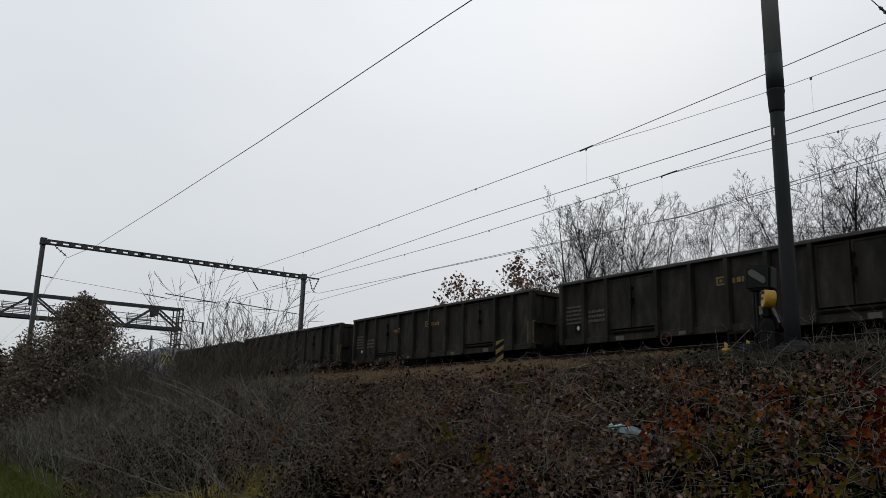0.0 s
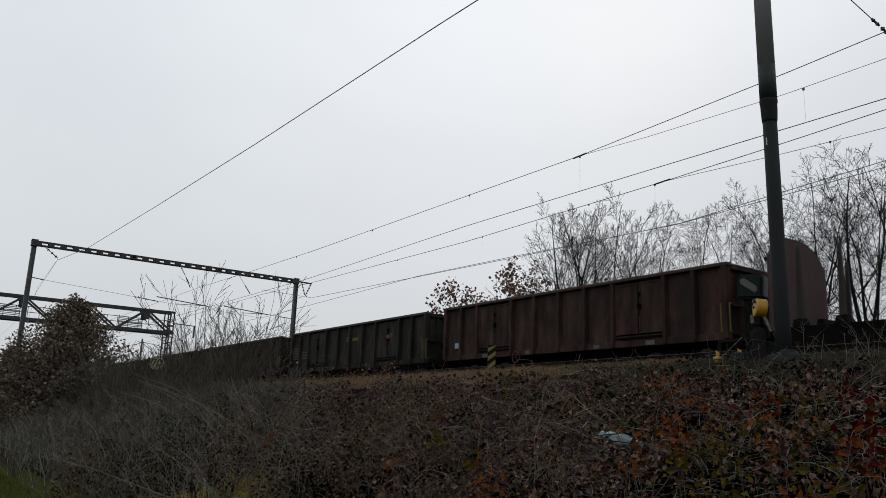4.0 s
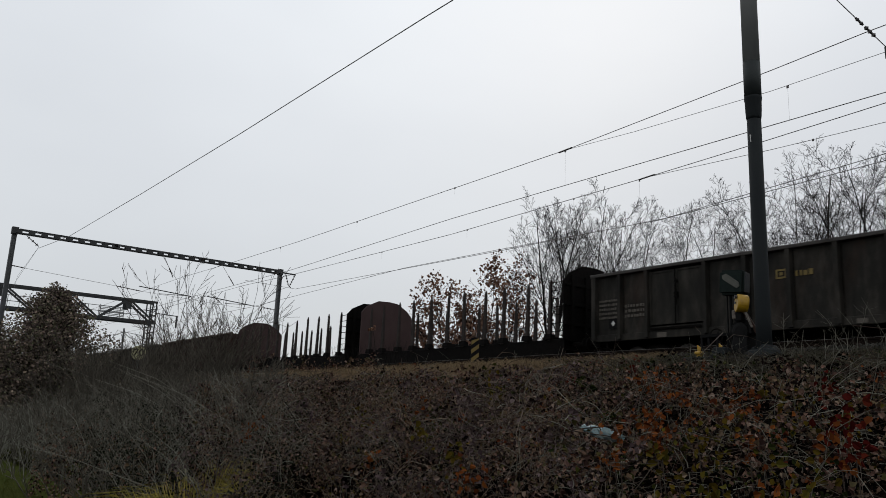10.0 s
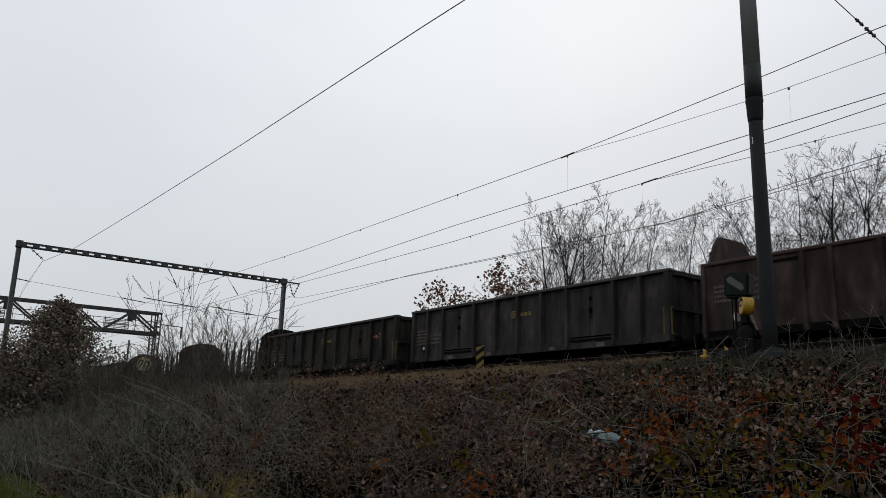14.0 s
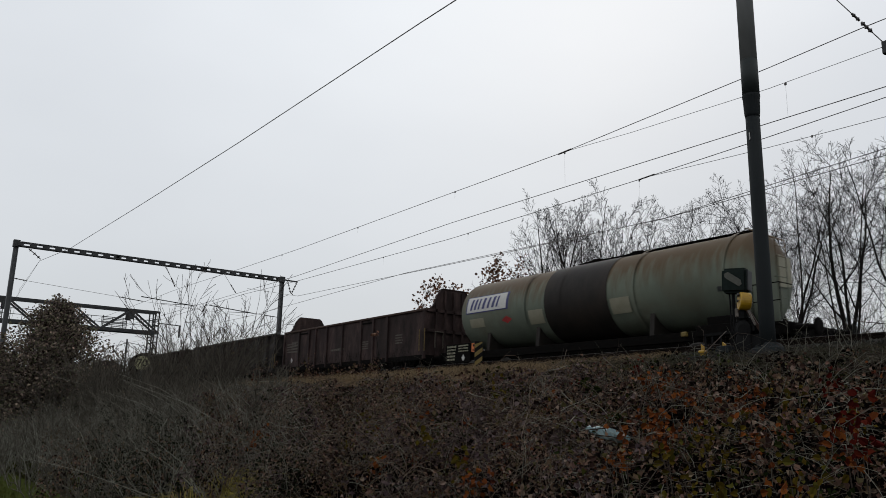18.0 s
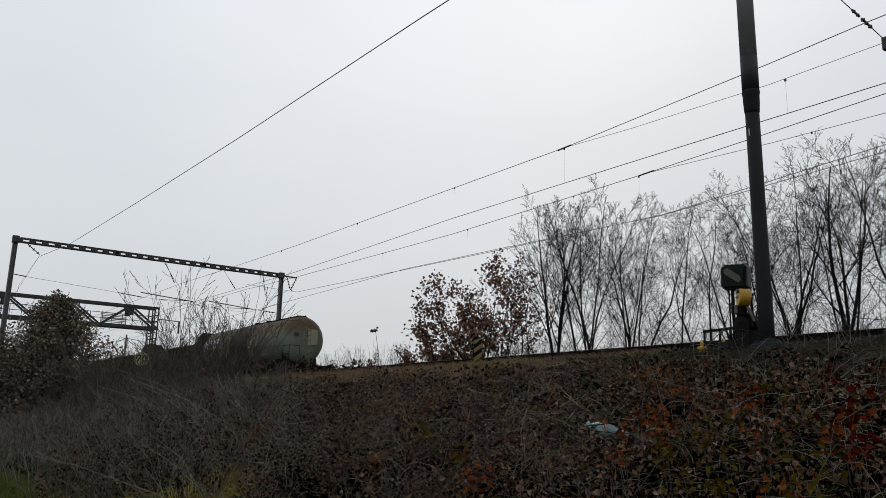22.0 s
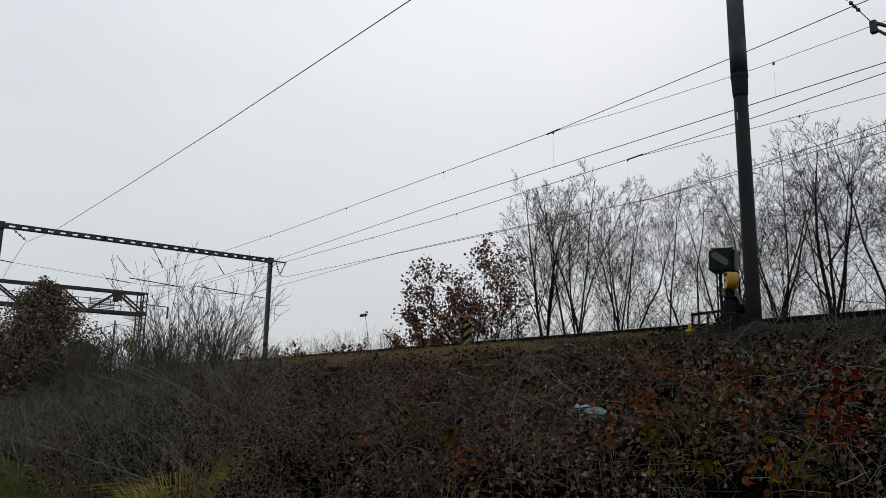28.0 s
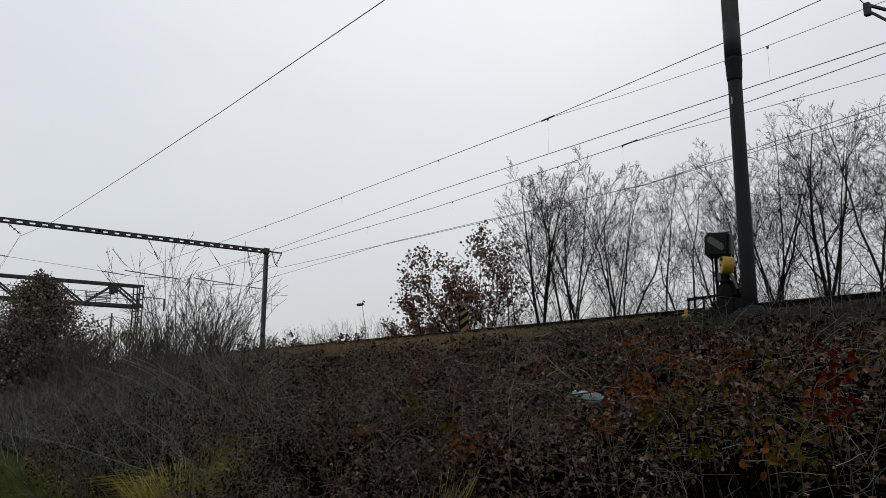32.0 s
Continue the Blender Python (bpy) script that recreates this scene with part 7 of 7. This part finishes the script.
def plastic_bag():
    x, y, z = BAG_AT
    bm = bmesh.new()
    n, m = 12, 9
    rings = []
    for i in range(n + 1):
        t = i / n
        w = 0.05 * (0.35 + math.sin(math.pi * min(1, t * 1.05)) ** 0.5) * (0.8 + 0.5 * t)
        rings.append([bm.verts.new((w * math.cos(2 * math.pi * k / m) * 0.8 + random.uniform(-0.01, 0.01), (0.5 - t) * 0.36 + random.uniform(-0.01, 0.01), w * math.sin(2 * math.pi * k / m) * 0.55 - 0.04 * t + random.uniform(-0.012, 0.012))) for k in range(m)])
    for a, b in zip(rings, rings[1:]):
        for k in range(m):
            bm.faces.new((a[k], a[(k + 1) % m], b[(k + 1) % m], b[k]))
    bm.faces.new(rings[0][::-1])
    bm.faces.new(rings[-1])
    ob = tagged(part("plastic_bag", bm, M_BAG, at=pose(x - 0.20, y - 0.19, z + 0.06, 4, 0, 30) @ Matrix.Diagonal((0.95, 0.95, 1.1, 1))), "crumpled pale blue plastic bag caught in the brambles", "plastic bag")
    return ob


plastic_bag()


def tall_weed():
    """A single dry weed with a drooping seed head that stands out on the crest."""
    x, y, top = WEED_AT
    g = float(verge_z(x, y))
    t = thing("tall_weed", "single tall dry weed stalk with a withered seed head", "weed")
    stalk = [(x, y - 0.25, g - 0.05), (x, y - 0.22, g + 0.5 * (top - g)), (x, y - 0.08, g + 0.85 * (top - g)), (x, y, top)]
    part("stalk", twigs_mesh("stalk", [(stalk, [0.010, 0.009, 0.007, 0.005])], M_TWIG), None, t)
    C = np.array([x, y, top]) + rng.normal(size=(16, 3)) * np.array([0.05, 0.10, 0.03])
    tagged(part("seed_head", leaves_mesh("seed_head", C, rng.uniform(0.06, 0.12, 16), M_RUSSET, up=0.2), None, t), kind="stuff")
    side = [([(x, y - 0.4, g), (x, y - 0.5, g + 0.35), (x, y - 0.75, g + 0.75)], [0.008, 0.007, 0.004])]
    part("side_shoot", twigs_mesh("side_shoot", side, M_TWIG), None, t)


tall_weed()


def bare_shrub(x, y, H, n, label, spread=0.45, base=0.8, depth=2, mat=None, girth=(0.011, 0.022), kids=(3, 5), shrink=0.45, sweep=(0, 0)):
    lines = []
    for i in range(n):
        a = rng.uniform(0, 6.28)
        r0 = base * math.sqrt(rng.uniform(0, 1))
        bx, by = x + r0 * math.cos(a), y + r0 * math.sin(a)
        dr = np.array([math.cos(a) * spread * rng.uniform(0.2, 1), math.sin(a) * spread * rng.uniform(0.2, 1), 1.0]) + np.array([*sweep, 0])
        grow((bx, by, float(ground_z(bx, by)) - 0.1), dr, H * rng.uniform(0.55, 1.05), rng.uniform(*girth), depth, 0.7, 0.12, 0.17 if mat is None else 0.10, kids, lines, None, shrink, 0.3, 0.6, 0.006)
    s = thing("bare_shrub", label, "shrub")
    part("crown", twigs_mesh("crown", lines, mat or M_SHRUB), None, s)
    return s


bare_shrub(8.2, 22.4, 4.3, 30, "tall leafless shrub with long arching twigs on the slope", 0.5, 0.9, 2, M_WHIP, (0.014, 0.024), (3, 5), 0.36)
bare_shrub(8.6, 21.2, 2.9, 16, "dense pale leafless shrub on the slope", 0.6, 0.9)
bare_shrub(7.0, 25.0, 2.6, 11, "arching bare whips leaning over the slope", 0.25, 0.6, 1, M_WHIP, (0.012, 0.018), (1, 3), 0.3, (-0.35, 0.5))
bare_shrub(7.2, 20.8, 2.5, 40, "leafless grey-brown shrub on the slope", 0.4, 1.1)
bare_shrub(9.6, 26.5, 2.4, 18, "leafless twiggy shrub near the crest", 0.45, 1.0)
bare_shrub(6.3, 23.5, 2.5, 50, "dense leafless shrub among dry weeds", 0.6, 1.3)
bare_shrub(5.9, 25.6, 2.3, 50, "pale twiggy shrub between the beech and the taller shrubs", 0.6, 1.2)
bare_shrub(5.0, 18.5, 1.7, 24, "low grey twiggy shrub at the slope's foot", 0.5, 1.3)
bare_shrub(6.0, 28.0, 2.6, 22, "leafless shrub beside the withered beech", 0.5, 1.4)
for x, k, H in ((3.4, 3.0, 1.1), (3.6, 3.9, 1.2), (3.8, 4.8, 1.3), (4.4, 2.7, 1.2), (4.5, 3.5, 1.5), (4.8, 4.4, 1.5), (5.4, 2.6, 1.2), (5.6, 3.1, 1.5), (5.8, 3.9, 1.7), (6.6, 2.5, 1.2), (6.8, 2.9, 1.4), (7.6, 2.5, 1.1), (8.6, 2.4, 1.1), (9.2, 2.7, 1.3), (3.5, 5.8, 1.2), (3.3, 7.0, 1.1)):
    bare_shrub(x, x * k, H, 20, "low tangled leafless shrub among dry weeds", 0.9, 0.9)


# a row per level of branching: side branches, their length against the parent's, angle, lift, where they begin; the limb's own crookedness and upward sweep
FAN = ((11, 0.52, 0.66, 0.08, 0.10, 0.05, 0.02), (7, 0.46, 0.66, 0.10, 0.18, 0.06, 0.07), (4, 0.54, 0.78, 0.05, 0.15, 0.07, 0.04), (2, 0.66, 0.80, 0.02, 0.15, 0.06, 0.03), (0, 0, 0, 0, 0, 0.04, 0.0))
PAIR = ((11, 0.36, 0.68, 0.12, 0.16, 0.07, 0.03), (7, 0.50, 0.72, 0.08, 0.18, 0.07, 0.07), (4, 0.54, 0.80, 0.05, 0.15, 0.07, 0.04), (2, 0.66, 0.80, 0.02, 0.15, 0.06, 0.03), (0, 0, 0, 0, 0, 0.04, 0.0))
SPREAD = ((9, 0.56, 0.80, 0.08, 0.10, 0.10, 0.015), (6, 0.54, 0.95, 0.04, 0.15, 0.10, 0.03), (4, 0.56, 0.95, 0.04, 0.15, 0.09, 0.02), (2, 0.70, 0.95, 0.03, 0.15, 0.07, 0.02), (0, 0, 0, 0, 0, 0.04, 0.01))
SLIM = ((14, 0.32, 0.90, 0.12, 0.14, 0.06, 0.03), (6, 0.56, 0.92, 0.06, 0.15, 0.08, 0.04), (4, 0.56, 0.92, 0.04, 0.15, 0.08, 0.03), (2, 0.70, 0.90, 0.03, 0.15, 0.06, 0.02), (0, 0, 0, 0, 0, 0.04, 0.01))
LEAFY = ((9, 0.40, 0.75, 0.14, 0.16, 0.07, 0.03), (5, 0.52, 0.75, 0.06, 0.15, 0.09, 0.05), (4, 0.55, 0.75, 0.04, 0.15, 0.10, 0.03), (0, 0, 0, 0, 0, 0.07, 0.0))


def limb(p, d, length, radius, level, plan, fine, out, tips=None):
    """A limb that sweeps upwards and carries thinner limbs on all sides, down to the twigs."""
    k = (9, 7, 5, 4, 4)[min(level, 4)]
    n, ratio, angle, rise, first, bend, up = plan[level]
    p, d = np.array(p, float), np.array(d, float)
    d /= np.linalg.norm(d)
    pts, rad, dirs = [p], [radius], [d]
    for i in range(1, k):
        d = d + rng.normal(size=3) * bend + np.array([0, 0, up])
        d /= np.linalg.norm(d)
        p = p + d * length / (k - 1)
        pts.append(p)
        dirs.append(d)
        rad.append(max(radius * (1 - 0.85 * i / (k - 1)), fine) if n else fine * (1 - 0.6 * i / (k - 1)))
    out.append((pts, rad))
    if not n:
        if tips is not None:
            tips += pts[1:]
        return
    turn = rng.uniform(0, 6.28)
    for c in range(n):
        f = min(first + (1 - first) * (c + rng.uniform(0, 0.9)) / n, 0.985)
        i = min(int(f * (k - 1)), k - 2)
        g = f * (k - 1) - i
        q = pts[i] * (1 - g) + pts[i + 1] * g
        u = np.cross(dirs[i], (0.3, 0.2, 1.0) if abs(dirs[i][2]) < 0.9 else (1.0, 0.1, 0))
        u /= np.linalg.norm(u)
        v = np.cross(dirs[i], u)
        turn += 2.4 + rng.normal() * 0.4
        nd = dirs[i] + (math.cos(turn) * u + math.sin(turn) * v) * angle * rng.uniform(0.7, 1.25) + np.array([0, 0, rise])
        limb(q, nd, length * ratio * rng.uniform(0.7, 1.2) * (1.35 - 1.0 * f), max(rad[i] * (0.44 if level == 0 else 0.5), fine), level + 1, plan, fine, out, tips)


def russet_tree(x, y, z, H, w, n_leaf):
    lines, tips = [], []
    for s in range(3):
        a = 2.1 * s + rng.uniform(-0.5, 0.5)
        limb((x + 0.2 * math.cos(a), y + 0.2 * math.sin(a), z - 0.2), (w * math.cos(a), w * math.sin(a), 1), H * (1.0, 0.85, 0.75)[s], 0.07, 0, LEAFY, 0.008, lines, tips)
    grow_by = np.array([1, 1, H / (max(p[2] for p in tips) - z)])
    base = np.array([x, y, z])
    lines = [((np.array(p) - base) * grow_by + base, r) for p, r in lines]
    tips = (np.array(tips) - base) * grow_by + base
    t = thing("russet_tree", "spreading tree with withered russet leaves beyond the tracks", "tree", "russet trees")
    part("trunk", twigs_mesh("trunk", lines, M_BARK, 4), None, t)
    pick = np.repeat(tips[rng.integers(0, len(tips), n_leaf // 4)], 4, 0)
    pick = pick + rng.normal(size=pick.shape) * 0.20
    part("foliage", leaves_mesh("foliage", pick, rng.uniform(0.11, 0.22, len(pick)), M_RUSSET, up=0.25, aspect=0.9), None, t)


def beech(name, x, y, z, H, R, n_limb, per, size, mat, label, category="tree"):
    """A young tree leafy to the ground: limbs from a stem to an egg-shaped outline, leaves on their outer parts."""
    lines = [([(x, y, z - 0.2), (x + 0.05, y, z + 0.5 * H), (x, y, z + 0.97 * H)], [0.07, 0.045, 0.008])]
    C = []
    for i in range(n_limb):
        f = rng.uniform(0.0, 1.0) ** 0.85
        r = R * math.sin(math.pi * min(1, 0.22 + 0.78 * f)) ** 0.75 * rng.uniform(0.5, 1.15)
        a = rng.uniform(0, 6.28)
        tip = np.array([x + r * math.cos(a), y + r * math.sin(a), z + H * (0.06 + 0.94 * f)])
        root = np.array([x, y, z + H * max(0.03, 0.82 * f - 0.1)])
        mid = (root + tip) / 2 + np.array([0, 0, 0.08 * r])
        lines.append(([root, mid, tip], [0.012, 0.008, 0.003]))
        t = rng.uniform(0.25, 1.05, per)[:, None]
        C.append(root + (tip - root) * t + rng.normal(size=(per, 3)) * 0.10)
    ob = thing(name, label, category)
    part("trunk", twigs_mesh("trunk", lines, M_BARK, 4), None, ob)
    C = np.concatenate(C)
    part("foliage", leaves_mesh("foliage", C, rng.uniform(size * 0.6, size * 1.25, len(C)), mat, up=0.45, aspect=0.8), None, ob)


beech("beech_tree", 5.15, 28.5, 0.25, 5.1, 2.35, 800, 50, 0.085, M_BEECH, "young beech with withered brown leaves down to the ground")
beech("beech_tree", 3.9, 31.0, 0.2, 3.6, 1.3, 260, 44, 0.09, M_BEECH, "smaller beech with dull brown leaves beside the footpath")
beech("evergreen_bush", 3.6, 40.0, 0.2, 4.2, 1.6, 220, 40, 0.12, M_DARKBUSH, "dark evergreen bush at the foot of the embankment", "bush")
beech("evergreen_bush", 3.2, 52.0, 0.2, 5.2, 2.0, 220, 40, 0.14, M_DARKBUSH, "dark bush farther along the footpath", "bush")
for x, y, H, w, n in RUSSET_TREES:
    russet_tree(x, y, 2.2, H, w, n)


def bare_tree_meshes(H, stems, plan, girth, fork=0.0, lean=0.13, fine=0.0062):
    """Trunks and fine twigs of a leafless tree at the origin; fork: the height at which one trunk parts into its stems."""
    lines, foot = [], np.array([0, 0, -0.3])
    if fork:
        top = np.array([0.1, -0.05, fork])
        lines.append(([foot, np.array([0.02, 0.03, 0.4 * fork]), top, top + np.array([0, 0, 0.25])], [girth * 1.5, girth * 1.3, girth * 1.2, girth * 0.9]))
        foot = top
    for s in range(stems):
        a = 6.28 * s / stems + rng.uniform(-0.5, 0.5)
        o = (stems > 1) * np.array([math.cos(a), math.sin(a)]) * rng.uniform(0.7, 1.2)
        limb(foot + np.array([0.3 * o[0], 0.3 * o[1], 0]) * (0.25 if fork else 1), (lean * o[0], lean * o[1], 1), (H - fork) * rng.uniform(0.8, 1.0), girth * rng.uniform(0.75, 1.05), 0, plan, fine, lines)
    k = H / max(p[2] for l in lines for p in l[0])
    lines = [(np.array(p) * k, r) for p, r in lines]
    return twigs_mesh("trunk", [l for l in lines if l[1][0] > 0.03], M_BARK, 6), twigs_mesh("twigs", [l for l in lines if l[1][0] <= 0.03], M_TWIG, 3)


KINDS = [bare_tree_meshes(11.0, 3, FAN, 0.088, 2.2, 0.17), bare_tree_meshes(11.0, 2, PAIR, 0.08, 0.0, 0.06), bare_tree_meshes(11.0, 3, SPREAD, 0.10, 3.0, 0.34),
         bare_tree_meshes(11.0, 1, SLIM, 0.09), bare_tree_meshes(11.0, 2, SPREAD, 0.078, 1.8, 0.26), bare_tree_meshes(11.0, 3, PAIR, 0.068, 0.8, 0.11)]
TREE_LABELS = ("tall leafless tree fanning out in upright limbs", "leafless tree with two straight trunks", "broad leafless tree with forked crooked limbs", "slim leafless tree with short side branches", "leafless forked tree with wide crooked branches", "leafless tree with three upright stems")
for i, (x, y, H, k, turn) in enumerate(BARE_TREES):
    t = thing("bare_tree", TREE_LABELS[k] + " beyond the tracks", "tree", "row of bare trees", at=pose(x, y, 2.1, 0, 0, turn) @ Matrix.Diagonal((H / 11, H / 11, H / 11, 1)))
    part("trunk", KINDS[k][0], None, t)
    part("crown", KINDS[k][1], None, t)
tagged(new("undergrowth", twigs_mesh("undergrowth", stem_lines(2200, 0.25, 1.2, 25.0, 32.5, (0.8, 4.2), (0.005, 0.011), 0.35, 6), M_TWIG)), "thin leafless undergrowth below the row of trees", "undergrowth", kind="stuff")


# ---- motion ----
def run(t):
    """How far along the line the front of the fifth vehicle's body has come after t seconds."""
    return ((0.0001875366 * t + 0.0442695) * t + 4.874242) * t + 18.84595


def motions():
    for car, behind in TRAIN:
        walk(car, [(t, pose(CAR_X, run(t) - behind, RAIL_FAR)) for t in range(33)])
    turned_by = {}
    for wheel, w in axles:
        if w not in turned_by:
            walk(wheel, [(t / 15, pose(0, w, 0.46) @ Matrix.Rotation(-(run(t / 15) - run(0)) / 0.46, 4, "X")) for t in range(481)])
            turned_by[w] = wheel.animation_data
        else:
            wheel.rotation_mode = "QUATERNION"
            wheel.animation_data_create()
            wheel.animation_data.action = turned_by[w].action
            wheel.animation_data.action_slot = turned_by[w].action_slot


motions()
